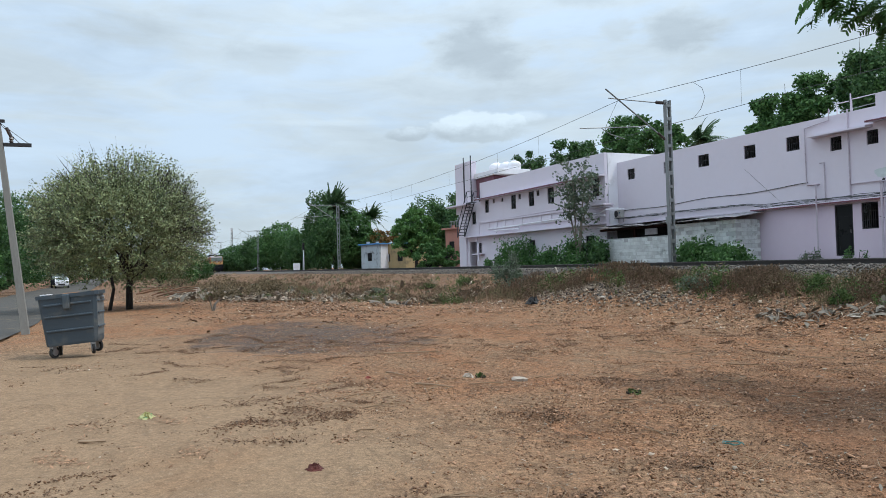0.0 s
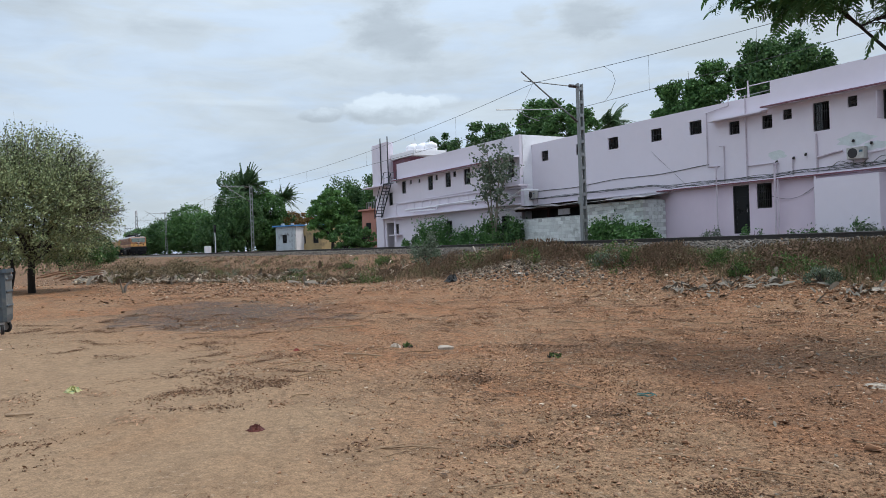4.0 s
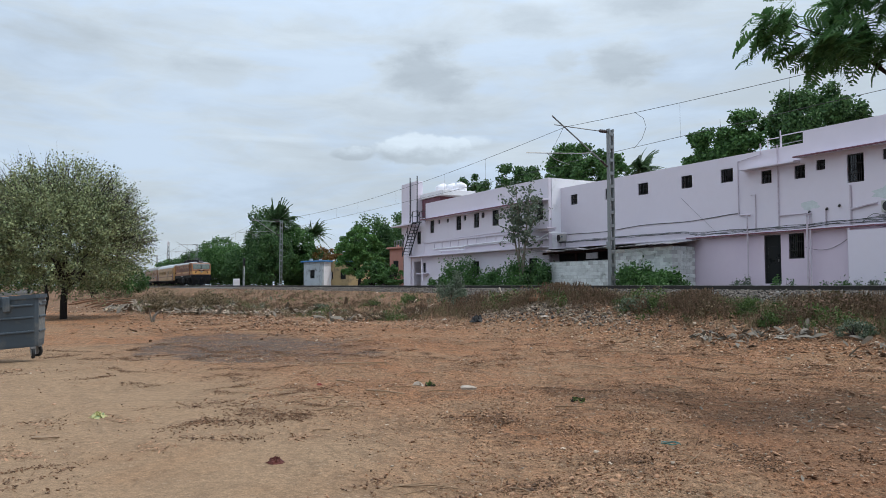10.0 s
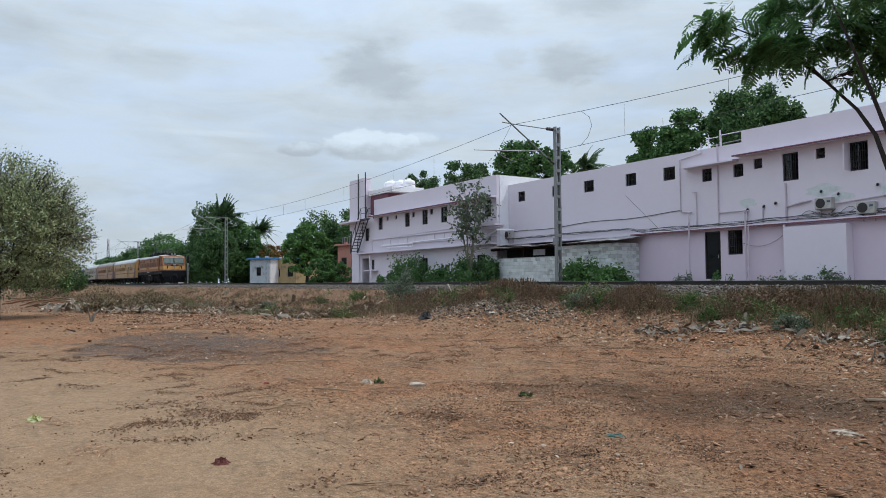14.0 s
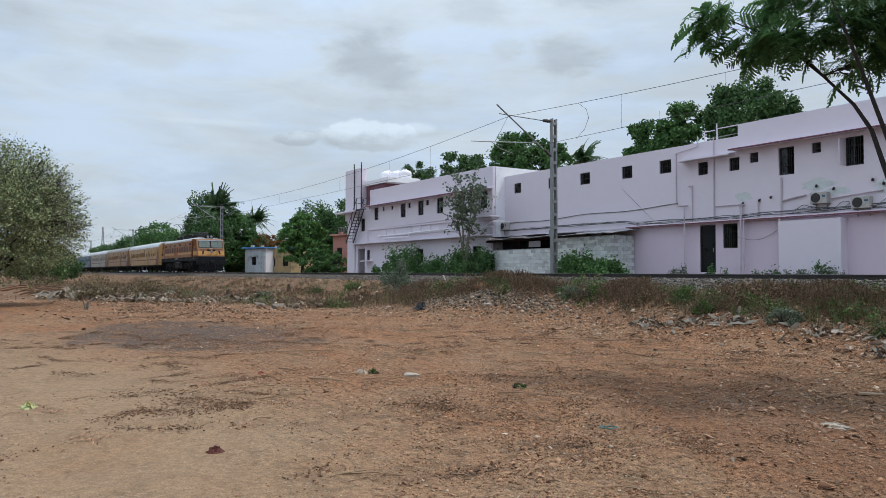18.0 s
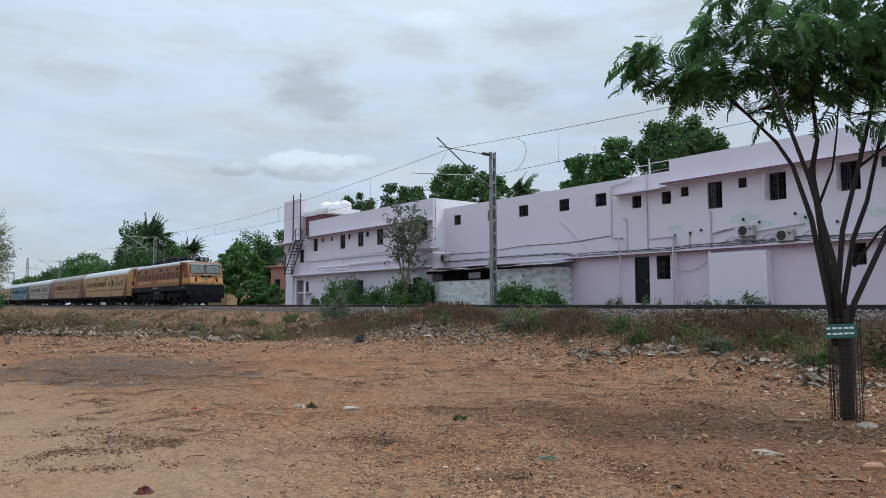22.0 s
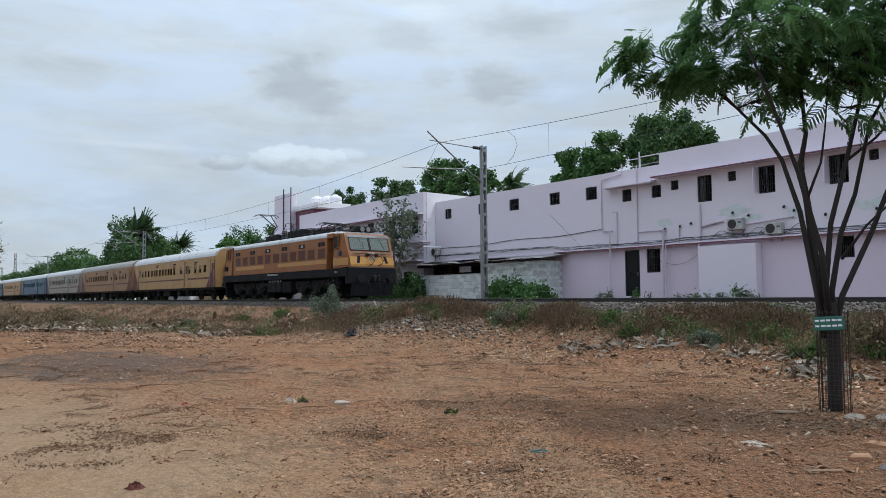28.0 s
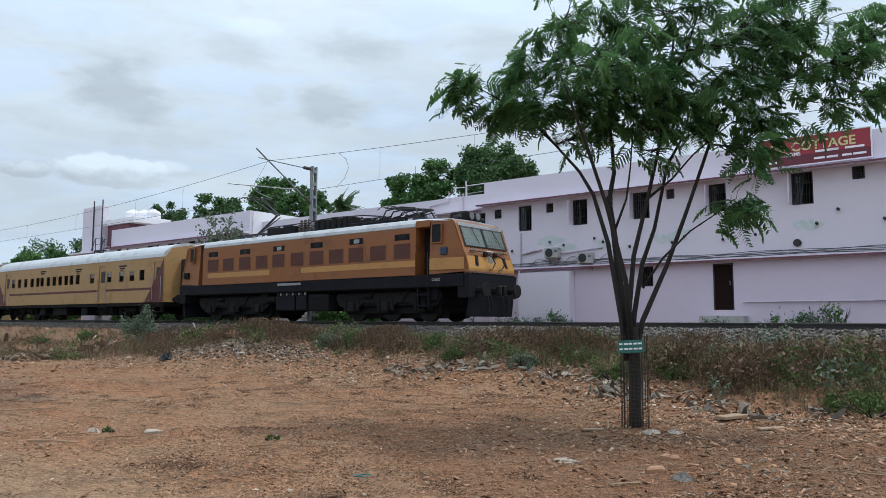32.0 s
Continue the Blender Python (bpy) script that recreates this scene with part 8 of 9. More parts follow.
def build_house(az0, az1, dist, el, paint, label, roof_paint=None, windows=2, ruin=False):
    (x0, y0), (x1, y1) = at_bearing(az0, dist), at_bearing(az1, dist * 0.97)
    w = math.hypot(x1 - x0, y1 - y0)
    turn = math.degrees(math.atan2(y1 - y0, x1 - x0))
    h = 1.6 + dist * math.tan(radians(el)) - 1.0
    g = thing("house", pose(x0, y0, 1.0, 0, 0, turn), label, "house", "small houses beyond the railway")
    holes = [(w * (i + 0.35) / windows, w * (i + 0.35) / windows + 0.8, h * 0.42, h * 0.72) for i in range(windows)]
    part("wall", wall_shape(0, w, 0, h, 0, 0.2, holes), paint, g)
    if not ruin:
        part("parapet_stub", Shape().box(w * 0.3, 0.02, h + 0.165, w * 0.42, 0.2, h + 0.4).box(w * 0.8, 0.02, h + 0.165, w * 0.9, 0.2, h + 0.35), paint, g)
    # with a roof paint given, the right side is white for the light on it
    part("side_wall", Shape().box(w - 0.2, 0.21, 0, w, 4.5, h), WHITE if roof_paint else paint, g)
    part("side_wall", Shape().box(0, 0.21, 0, 0.2, 4.5, h), paint, g)
    part("back_wall", Shape().box(0.21, 4.3, 0, w - 0.21, 4.5, h), paint, g)
    if ruin:
        rng = random.Random(17)
        u = 0.0
        while u < w - 0.3:
            step = min(rng.uniform(0.25, 0.7), w - u)
            part("broken_top", Shape().box(u, 0.01, h + 0.002, u + step - 0.004, 0.19, h + 0.05 + rng.uniform(0.0, 0.45), 0.02), paint, g)
            u += step
    else:
        part("roof", Shape().box(-0.25, -0.3, h + 0.002, w + 0.25, 4.8, h + 0.16, 0.02), roof_paint or paint, g)
    for u0, u1, z0, z1 in holes:
        fr = part("window", ring(u0, u1, z0, z1, 0.05, 0.12, 0.06), FRAME_DARK, g)
        part("pane", Shape().box(u0 + 0.05, 0.08, z0 + 0.05, u1 - 0.05, 0.09, z1 - 0.05), CAB_GLASS, fr)
    return g


# bluish grey carries the front's shade in its colour; the lit side is white
HOUSE_SHADED = surface("pale_blue_wall", (0.40, 0.445, 0.48), 0.2, 0.8, 0.85, 0.1, 30, stain=(0.14, 0.14, 0.14), stain_amount=0.6)
HOUSE_YELLOW = surface("ochre_wall", (0.36, 0.27, 0.14), 0.2, 0.8, 0.85, 0.1, 30, stain=(0.13, 0.11, 0.08), stain_amount=0.5)
TERRACOTTA = surface("terracotta_wall", (0.43, 0.20, 0.155), 0.12, 0.8, 0.85, 0.1, 30, stain=(0.25, 0.12, 0.09))
ROOF_BLUE = surface("blue_roof_edge", (0.06, 0.20, 0.42), 0.1, 1, 0.7, 0.1, 30)
build_house(164.1, 162.7, 88, 1.72, HOUSE_SHADED, "small house with a blue roof edge, coloured white on its lit side, bluish on its shaded front", ROOF_BLUE, 1)
build_house(162.6, 160.7, 87, 1.55, HOUSE_YELLOW, "small ochre ruin with a broken stained wall and no roof", None, 2, True)
build_house(157.55, 156.0, 74, 2.75, TERRACOTTA, "terracotta-painted house wall beside the annex", None, 2)
(hx, hy) = at_bearing(157.6, 73)
fence = thing("roof_railing", pose(hx, hy, 1.6 + 74 * math.tan(radians(2.75)) + 0.17), "thin steel railing on the terracotta house", "railing")
for k in range(6):
    part("post", Shape().tube([(k * 0.4, 0.6, 0), (k * 0.4, 0.6, 0.6)], 0.03, 5), GALVANISED, fence)
part("top_rail", Shape().tube([(0, 0.6, 0.6), (2.0, 0.6, 0.6)], 0.03, 5), GALVANISED, fence)


def build_signal():
    x, y = at_bearing(168.5, 110)
    g = thing("railway_signal", pose(x, y, 1.0), "slim white signal post with a dark head beside the railway", "railway signal")
    part("post", Shape().tube([(0, 0, 0), (0, 0, 3.6)], 0.075, 8), WHITE, g)
    part("head", Shape().box(-0.10, -0.16, 3.4, 0.12, 0.16, 4.5, 0.04), FRAME_DARK, g)
    for z in (3.6, 3.95, 4.3):
        part("lens_hood", Shape().tube([(0.14, 0, z), (0.34, 0, z)], 0.11, 10), FRAME_DARK, g)
    part("ladder", Shape().tube([(-0.3, -0.15, 0), (-0.1, -0.15, 3.6)], 0.02, 4).tube([(-0.3, 0.15, 0), (-0.1, 0.15, 3.6)], 0.02, 4), GALVANISED, g)


build_signal()


def build_cabinet():
    x, y = at_bearing(169.05, 115)
    g = thing("relay_cabinet", pose(x, y, 0.9), "pale grey steel relay cabinet beside the railway", "cabinet")
    part("casing", Shape().box(-0.35, -0.45, 0, 0.35, 0.45, 1.65, 0.03), WHITE, g)
    part("door", Shape().box(0.351, -0.40, 0.1, 0.38, -0.01, 1.55, 0.01), WHITE, g)
    part("door", Shape().box(0.351, 0.01, 0.1, 0.38, 0.40, 1.55, 0.01), WHITE, g)
    part("plinth", Shape().box(-0.40, -0.5, -0.2, 0.40, 0.5, -0.002), CONCRETE, g)


build_cabinet()


def build_tower():
    x, y = at_bearing(173.85, 620)
    g = thing("telecom_tower", pose(x, y, 0), "distant grey lattice telecom tower", "tower")
    h = 1.6 + 620 * math.tan(radians(3.15))
    def leg(sx, sy, f):
        r = 1.5 - 1.1 * f
        return (sx * r, sy * r, h * f)
    for sx in (-1, 1):
        for sy in (-1, 1):
            part("leg", Shape().tube([leg(sx, sy, 0), leg(sx, sy, 1)], 0.16, 5), GALVANISED, g)
    for k in range(12):
        a, b = k / 12, (k + 1) / 12
        s = Shape()
        for (p, q) in (((-1, -1), (1, -1)), ((1, -1), (1, 1)), ((1, 1), (-1, 1)), ((-1, 1), (-1, -1))):
            s.tube([leg(*p, a), leg(*q, b)], 0.09, 4).tube([leg(*q, a), leg(*p, b)], 0.09, 4)
        part("bracing", s, GALVANISED, g)
    for k in range(3):
        part("antenna", Shape().box(0.7 * math.cos(k * 2.1) - 0.2, 0.7 * math.sin(k * 2.1) - 0.2, h - 3, 0.7 * math.cos(k * 2.1) + 0.2, 0.7 * math.sin(k * 2.1) + 0.2, h + 0.3), WHITE, g)


build_tower()

# ---- weeds, litter, stones ----
EDGE = [(-110, 1.0), (-75, 2.0), (-60, 2.5), (-46.5, 1.6), (-40.8, 5.1), (-32.7, 9.0), (-28.5, 12.4), (-24, 14.2), (-18, 15.0), (-11, 15.3), (-8, 14.8), (-5.7, 13.8), (-2.5, 13.7), (4, 14.2), (16, 14.5)]


def edge_y(x):
    return np.interp(x, [e[0] for e in EDGE], [e[1] for e in EDGE])


def y_skew(x):
    return math.tan(radians(SKEW)) * (x + 16.2)


def blade_protos(rng, count, spread):
    """Tufts of bent blades."""
    out = []
    for _ in range(count):
        v, q = [], []
        for _ in range(9):
            a, l, b = rng.uniform(0, 6.28), rng.uniform(0.55, 1.0), rng.uniform(0.10, spread)
            w = 0.013
            d, s = (math.cos(a), math.sin(a)), (-math.sin(a) * w, math.cos(a) * w)
            x0, y0 = rng.uniform(-0.12, 0.12), rng.uniform(-0.12, 0.12)
            o = len(v)
            for f, k in ((0, 1.0), (0.55, 0.8), (1.0, 0.15)):
                off = b * f * f
                cx, cy, cz = x0 + d[0] * off, y0 + d[1] * off, l * f * (1 - 0.25 * b * f)
                v += [(cx - s[0] * k, cy - s[1] * k, cz), (cx + s[0] * k, cy + s[1] * k, cz)]
            q += [(o, o + 1, o + 3, o + 2), (o + 2, o + 3, o + 5, o + 4)]
        out.append((v, q))
    return out


def head_protos(rng, count):
    """Stalks with feathery seed heads."""
    out = []
    for _ in range(count):
        v, q = [], []
        for _ in range(5):
            a, b = rng.uniform(0, 6.28), rng.uniform(0.05, 0.35)
            dx, dy = math.cos(a) * b, math.sin(a) * b
            w = 0.007
            o = len(v)
            v += [(-w, 0, 0), (w, 0, 0), (dx + w, dy, 0.75), (dx - w, dy, 0.75)]
            q.append((o, o + 1, o + 2, o + 3))
            for k in range(6):
                z = 0.70 + 0.05 * k
                e, t = rng.uniform(0, 6.28), 0.035
                o = len(v)
                v += [(dx, dy, z), (dx + t * math.cos(e), dy + t * math.sin(e), z + 0.03), (dx, dy, z + 0.09), (dx - t * math.cos(e), dy - t * math.sin(e), z + 0.03)]
                q.append((o, o + 1, o + 2, o + 3))
        out.append((v, q))
    return out


def weeds(name, n, protos, material, seed, label, x_range, dens, size, category="grass"):
    rn = np.random.default_rng(seed)
    x = rn.uniform(*x_range, n)
    # thick near the camera's side of the railway
    y0 = edge_y(x) + 0.1
    y = y0 + (17.7 + y_skew(x) - y0) * rn.random(n) ** 0.85
    clump = np.array([noise.noise((a * 0.45, b * 0.6, seed)) for a, b in zip(x, y)])
    fade = np.clip((y - y0) / 1.6, 0.12, 1.0)
    left = np.interp(x, [-32, -22], [1.0, 0.0])
    keep = rn.random(n) < np.clip(dens - 0.16 * left + clump * (1.3 + 1.1 * left), 0.02, 1.0) * fade * (1 - 0.35 * left)
    x, y, fade = x[keep], y[keep], fade[keep]
    m = len(x)
    where = np.stack([x, y, height(x, y) - 0.02], -1)
    tall = np.clip(1.0 + 1.5 * clump[keep], 0.55, 1.6)
    s = rn.uniform(*size, m) * tall * (0.55 + 0.45 * fade) * np.interp(y - y_skew(x), [15.5, 17.7], [1.0, 0.62]) * np.interp(x, [-60, -34, -25], [0.46, 0.52, 1.0])
    p, f = scatter(protos, where, s, rn.random(m) * 6.28, rn.normal(0, 0.13, (m, 2)), seed)
    tagged(new(name, array_mesh(name, p, f, material)), label, category, kind="stuff")


rw = random.Random(7)
BL, BL2, HD = blade_protos(rw, 10, 0.55), blade_protos(rw, 8, 0.9), head_protos(rw, 8)
weeds("dry_grass", 22000, BL, GRASS_DRY, 201, "dry straw-brown grass on the railway bank", (-95, 14), 0.50, (0.20, 0.46))
weeds("russet_weeds", 22000, HD, GRASS_RED, 202, "russet seeding weeds on the railway bank", (-95, 14), 0.50, (0.24, 0.54))
weeds("green_weeds", 11000, BL2, GRASS_GREEN, 203, "low green weeds among the dry grass", (-60, 14), 0.26, (0.18, 0.42))
weeds("pale_weeds", 10000, HD, GRASS_DRY, 204, "pale feathery dry weeds on the bank", (-110, 14), 0.32, (0.25, 0.52))



def shrub_protos(seed, count, leaves, tall):
    """Low ragged shrubs: small leaves in clumps on thin stems."""
    rn, out = np.random.default_rng(seed), []
    for _ in range(count):
        k = 7
        cc = rn.normal(0, 0.5, (k, 3)) * np.array([0.8, 0.8, 0.0]) + np.stack([np.zeros(k), np.zeros(k), rn.uniform(0.25, tall, k)], -1)
        c = cc[rn.integers(0, k, leaves)] + rn.normal(0, 0.17, (leaves, 3))
        c = c[c[:, 2] > 0.03]
        p, f = leaf_quads(c, rn.uniform(0.10, 0.22, len(c)), rn, 0.0, True)
        v, q = [tuple(a) for a in p], [tuple(a) for a in f]
        for a in cc:
            o = len(v)
            v += [(-0.012, 0, 0), (0.012, 0, 0), (a[0] + 0.006, a[1], a[2]), (a[0] - 0.006, a[1], a[2])]
            q.append((o, o + 1, o + 2, o + 3))
        out.append((v, q))
    return out


SHRUB = shrub_protos(77, 9, 80, 1.0)
weeds("low_shrubs", 1700, SHRUB, GRASS_GREEN, 205, "low dusty green shrubs among the dry grass", (-75, 14), 0.22, (0.24, 0.50), "shrubs")
weeds("dry_shrubs", 4200, SHRUB, GRASS_RED, 206, "low russet dried-out shrubs on the bank", (-85, 14), 0.45, (0.22, 0.46), "shrubs")
weeds("straw_shrubs", 3000, SHRUB, GRASS_DRY, 207, "low straw-coloured shrubs on the bank", (-95, 14), 0.35, (0.22, 0.46), "shrubs")
weeds("grey_shrubs", 900, SHRUB, LEAF_GREY, 208, "low grey-green shrubs on the bank", (-95, 14), 0.22, (0.24, 0.52), "shrubs")

# leafy bushes on the bank
BANK = [(-31.6, 16.3, 1.0, 1.35), (-35.0, 15.6, 0.8, 0.7), (-37.5, 14.6, 0.7, 0.6), (-18.6, 16.2, 0.7, 0.75), (-17.4, 16.0, 0.6, 0.8), (-13.0, 15.8, 0.55, 0.6), (-10.6, 15.6, 0.5, 0.6),
        (-8.0, 15.2, 0.55, 0.55), (-2.6, 13.9, 0.8, 0.65), (-1.2, 13.6, 0.7, 0.6), (-3.0, 14.4, 0.6, 0.5), (-14.6, 16.8, 0.6, 0.7), (-42.0, 13.0, 0.8, 0.6), (-6.6, 15.4, 0.5, 0.5), (-0.2, 14.2, 0.8, 0.8)]
for i, (bx, by, br, bh) in enumerate(BANK):
    build_bush("bank_bush", bx, by, float(height(bx, by)) - 0.03, br * 0.8, bh * (0.62 if i else 1.0), GRASS_GREEN if i % 3 else LEAF_GREY, 1300 if i else 4200, 0.06 if i else 0.085, 220 + i, "small dusty green bush on the railway bank", "bushes on the bank")
# bare dead brush at the far left of the lot
for i, (bx, by, br, bh) in enumerate([(-60, 6.0, 2.0, 1.5), (-50, 8.0, 1.5, 1.0), (-68, 3.0, 2.2, 1.5), (-45.5, 4.6, 0.9, 0.7)]):
    build_bush("dry_bush", bx, by, float(height(bx, by)) - 0.03, br, bh, GRASS_DRY, 2400, 0.12, 250 + i, "dry straw-coloured bush at the lot's edge", "dry bushes")


def strewn(name, n, protos, material, seed, label, size, zone, tilt=0.25, flat=0.0, category="debris"):
    rn = np.random.default_rng(seed)
    x, y = zone(rn, n)
    where = np.stack([x, y, height(x, y) + flat], -1)
    m = len(x)
    p, f = scatter(protos, where, rn.uniform(size[0], size[1], m) * rn.uniform(0.5, 1.0, m), rn.random(m) * 6.28, rn.normal(0, tilt, (m, 2)), seed)
    tagged(new(name, array_mesh(name, p, f, material)), label, category, kind="stuff")


def lot(rn, n):
    """Over the open lot, thicker near the watcher."""
    r = 3.0 + 27 * rn.random(n * 2) ** 0.75
    a = np.radians(rn.uniform(93, 192, n * 2))
    x, y = r * np.cos(a), r * np.sin(a)
    c = np.array([noise.noise((p * 0.35, q * 0.35, 3.0)) for p, q in zip(x, y)])
    bare = np.clip((np.hypot((x + 8.5) / 13.0, (y + 1.2) / 5.4) - 0.40) / 0.55, 0.10, 1.0)
    keep = (y < edge_y(x) + 0.3) & (y > -3.0) & (rn.random(n * 2) < (0.40 + 1.1 * c + 0.05 * (y - 3) + 0.02 * np.minimum(x + 10, 4)) * bare)
    return x[keep], y[keep]


def edge_zone(rn, n):
    """The band of rubbish along the foot of the bank."""
    x = rn.uniform(-60, 8, n)
    wide = np.interp(x, [-60, -28, -20], [2.4, 1.9, 0.7])
    y = edge_y(x) + np.where(rn.random(n) < 0.45, rn.normal(0.0, 1.1, n) * wide + 0.4 * (wide - 0.7), np.abs(rn.normal(0.9, 2.2, n)))
    c = np.array([noise.noise((p * 0.4, q * 0.5, 9.0)) for p, q in zip(x, y)])
    keep = rn.random(n) < 0.55 + 1.2 * c
    return x[keep], y[keep]


def foot_zone(rn, n):
    """The rubbly ground before the bank."""
    x = rn.uniform(-42, 6, n)
    y = edge_y(x) - np.abs(rn.normal(0.0, 1.9, n)) + 0.5
    c = np.array([noise.noise((p * 0.3, q * 0.45, 14.0)) for p, q in zip(x, y)])
    keep = rn.random(n) < 0.5 + 1.1 * c + 0.012 * (x + 20)
    return x[keep], y[keep]


def middle_zone(rn, n):
    """The rough red ground in the middle of the lot."""
    x, y = rn.uniform(-34, 4, n), rn.uniform(2.5, 14.5, n)
    c = np.array([noise.noise((p * 0.4, q * 0.7, 31.0)) for p, q in zip(x, y)])
    keep = (rn.random(n) < 0.55 + 1.3 * c) & (y < edge_y(x) + 0.3)
    return x[keep], y[keep]


def mound(rn, n):
    return rn.normal(-22.4, 2.4, n), rn.normal(15.1, 0.5, n)


def corner_zone(rn, n):
    """The rubbish-strewn far corner, towards the broad tree."""
    x, y = rn.normal(-31.5, 4.2, n), rn.normal(6.6, 2.5, n)
    c = np.array([noise.noise((p * 0.45, q * 0.7, 57.0)) for p, q in zip(x, y)])
    keep = (rn.random(n) < 0.45 + 1.5 * c) & (y < edge_y(x) + 1.5)
    return x[keep], y[keep]


def heap_zone(rn, n):
    """Rubbish heaped along the foot of the bank near the shade tree."""
    x = rn.uniform(-14.5, -3.0, n)
    y = edge_y(x) + rn.normal(-0.35, 0.42, n)
    c = np.array([noise.noise((p * 0.6, q * 0.8, 63.0)) for p, q in zip(x, y)])
    keep = rn.random(n) < 0.5 + 1.6 * c
    return x[keep], y[keep]


def streak_zone(rn, n):
    """Lines of leaf dust that water has left."""
    xs, ys = [], []
    for _ in range(n // 30):
        r = 3.5 + 18 * rn.random() ** 0.85
        a = math.radians(rn.uniform(95, 186))
        cx, cy = r * math.cos(a), r * math.sin(a)
        if cy > edge_y(cx) - 0.4 or cy < -2 or (cy < 1.8 and cx < -5 and rn.random() < 0.72) or (cy > 2.0 and cx > -7.5 and rn.random() < 0.6) or noise.noise((cx * 0.3, cy * 0.3, 5.0)) < rn.normal(-0.05, 0.15):
            continue
        k = int(rn.integers(14, 70) if rn.random() < 0.62 else rn.integers(80, 300))
        d, ln, wd = rn.uniform(0, 3.14), rn.uniform(0.08, 0.34), rn.uniform(0.05, 0.15)
        t, u = rn.normal(0, ln, k), rn.normal(0, wd, k)
        bend = rn.normal(0, 0.5)
        xs.append(cx + t * math.cos(d) - (u + bend * t * t) * math.sin(d))
        ys.append(cy + t * math.sin(d) + (u + bend * t * t) * math.cos(d))
    return np.concatenate(xs), np.concatenate(ys)


MOUND = surface("mound_rubble", (0.230, 0.175, 0.130), 0.3, 8, 0.9, 0.3, 30, space="World", island=1.1)
SOOT = surface("burnt_scraps", (0.050, 0.042, 0.038), 0.3, 8, 0.9, 0.3, 30, space="World", island=0.9)
ROCKS = rock_protos(8, 2, 0.55)
SLIVER = [([(-0.5, -0.07, 0.0), (-0.5, 0.07, 0.02), (0.05, 0.16, 0.10), (0.05, -0.14, 0.08), (0.5, 0.05, 0.0), (0.5, -0.05, 0.03)], [(0, 3, 2, 1), (3, 5, 4, 2)]),
          ([(-0.5, -0.04, 0.0), (-0.5, 0.04, 0.0), (0.0, 0.12, 0.05), (0.0, 0.02, 0.06), (0.45, 0.30, 0.02), (0.45, 0.24, 0.03)], [(0, 3, 2, 1), (3, 5, 4, 2)])]
CHIP = [([(-0.5, -0.3, 0), (0.4, -0.4, 0.05), (0.5, 0.35, 0.12), (-0.45, 0.4, 0.02), (-0.5, -0.3, 0.05), (0.4, -0.4, 0.10), (0.5, 0.35, 0.17), (-0.45, 0.4, 0.07)], [(4, 5, 6, 7), (0, 1, 5, 4), (1, 2, 6, 5), (2, 3, 7, 6), (3, 0, 4, 7), (3, 2, 1, 0)]),
        ([(-0.6, -0.1, 0), (0.6, -0.12, 0.04), (0.6, 0.1, 0.04), (-0.6, 0.12, 0), (-0.6, -0.1, 0.07), (0.6, -0.12, 0.1), (0.6, 0.1, 0.1), (-0.6, 0.12, 0.07)], [(4, 5, 6, 7), (0, 1, 5, 4), (1, 2, 6, 5), (2, 3, 7, 6), (3, 0, 4, 7), (3, 2, 1, 0)])]
strewn("pebbles", 16000, ROCKS, PEBBLE, 301, "small tan and grey pebbles over the lot", (0.010, 0.042), lot, flat=0.006)
strewn("leaf_litter", 30000, SLIVER, HUSK, 302, "dark matted leaf litter in clumps", (0.03, 0.085), streak_zone, 0.35, 0.006)
strewn("litter_crumbs", 46000, ROCKS, HUSK, 302, "dark crumbs matted with the leaf litter", (0.008, 0.026), streak_zone, 0.35, 0.003)
strewn("leaf_litter", 12000, SLIVER, PEBBLE, 309, "pale dry husks in the leaf litter", (0.025, 0.08), streak_zone, 0.35, 0.008)
strewn("husks", 4200, SLIVER, HUSK, 340, "dark dry husks and leaf scraps over the lot", (0.05, 0.14), lot, 0.3, 0.008)
strewn("clods", 45000, ROCKS, CLOD, 303, "brown crumbs of earth over the lot", (0.008, 0.032), lot, flat=0.004)
strewn("chips", 6000, CHIP, PEBBLE, 304, "tan scraps and chips over the lot", (0.015, 0.075), lot, flat=0.004)
strewn("pale_scraps", 1500, CHIP, LITTER, 318, "pale scraps over the lot", (0.015, 0.06), lot, flat=0.004)
strewn("earth_crumbs", 34000, ROCKS, CLOD, 319, "red-brown crumbs over the middle of the lot", (0.010, 0.036), middle_zone, 0.4, 0.004)
strewn("stone_crumbs", 26000, ROCKS, PEBBLE, 320, "tan stone crumbs over the middle of the lot", (0.010, 0.036), middle_zone, 0.4, 0.004)
strewn("pale_crumbs", 5200, ROCKS, LITTER, 324, "small pale bits over the middle of the lot", (0.012, 0.042), middle_zone, 0.4, 0.004)
strewn("rubble_chips", 26000, CHIP, PEBBLE, 312, "tan and pale chips thick before the bank", (0.025, 0.11), foot_zone, 0.4, 0.008)
strewn("pale_chips", 7000, CHIP, LITTER, 313, "small pale chips thick before the bank", (0.02, 0.10), foot_zone, 0.4, 0.008)
strewn("rubbish", 5200, CHIP, LITTER, 305, "pale scraps of rubbish along the foot of the bank", (0.03, 0.14), edge_zone, 0.5, 0.02, "rubbish")
strewn("rubble", 6000, ROCKS, PEBBLE, 306, "lumps of rubble along the foot of the bank", (0.03, 0.13), edge_zone, 0.5, 0.02)
strewn("dark_rubbish", 3200, CHIP, HUSK, 307, "dark scraps along the foot of the bank", (0.05, 0.22), edge_zone, 0.5, 0.02, "rubbish")
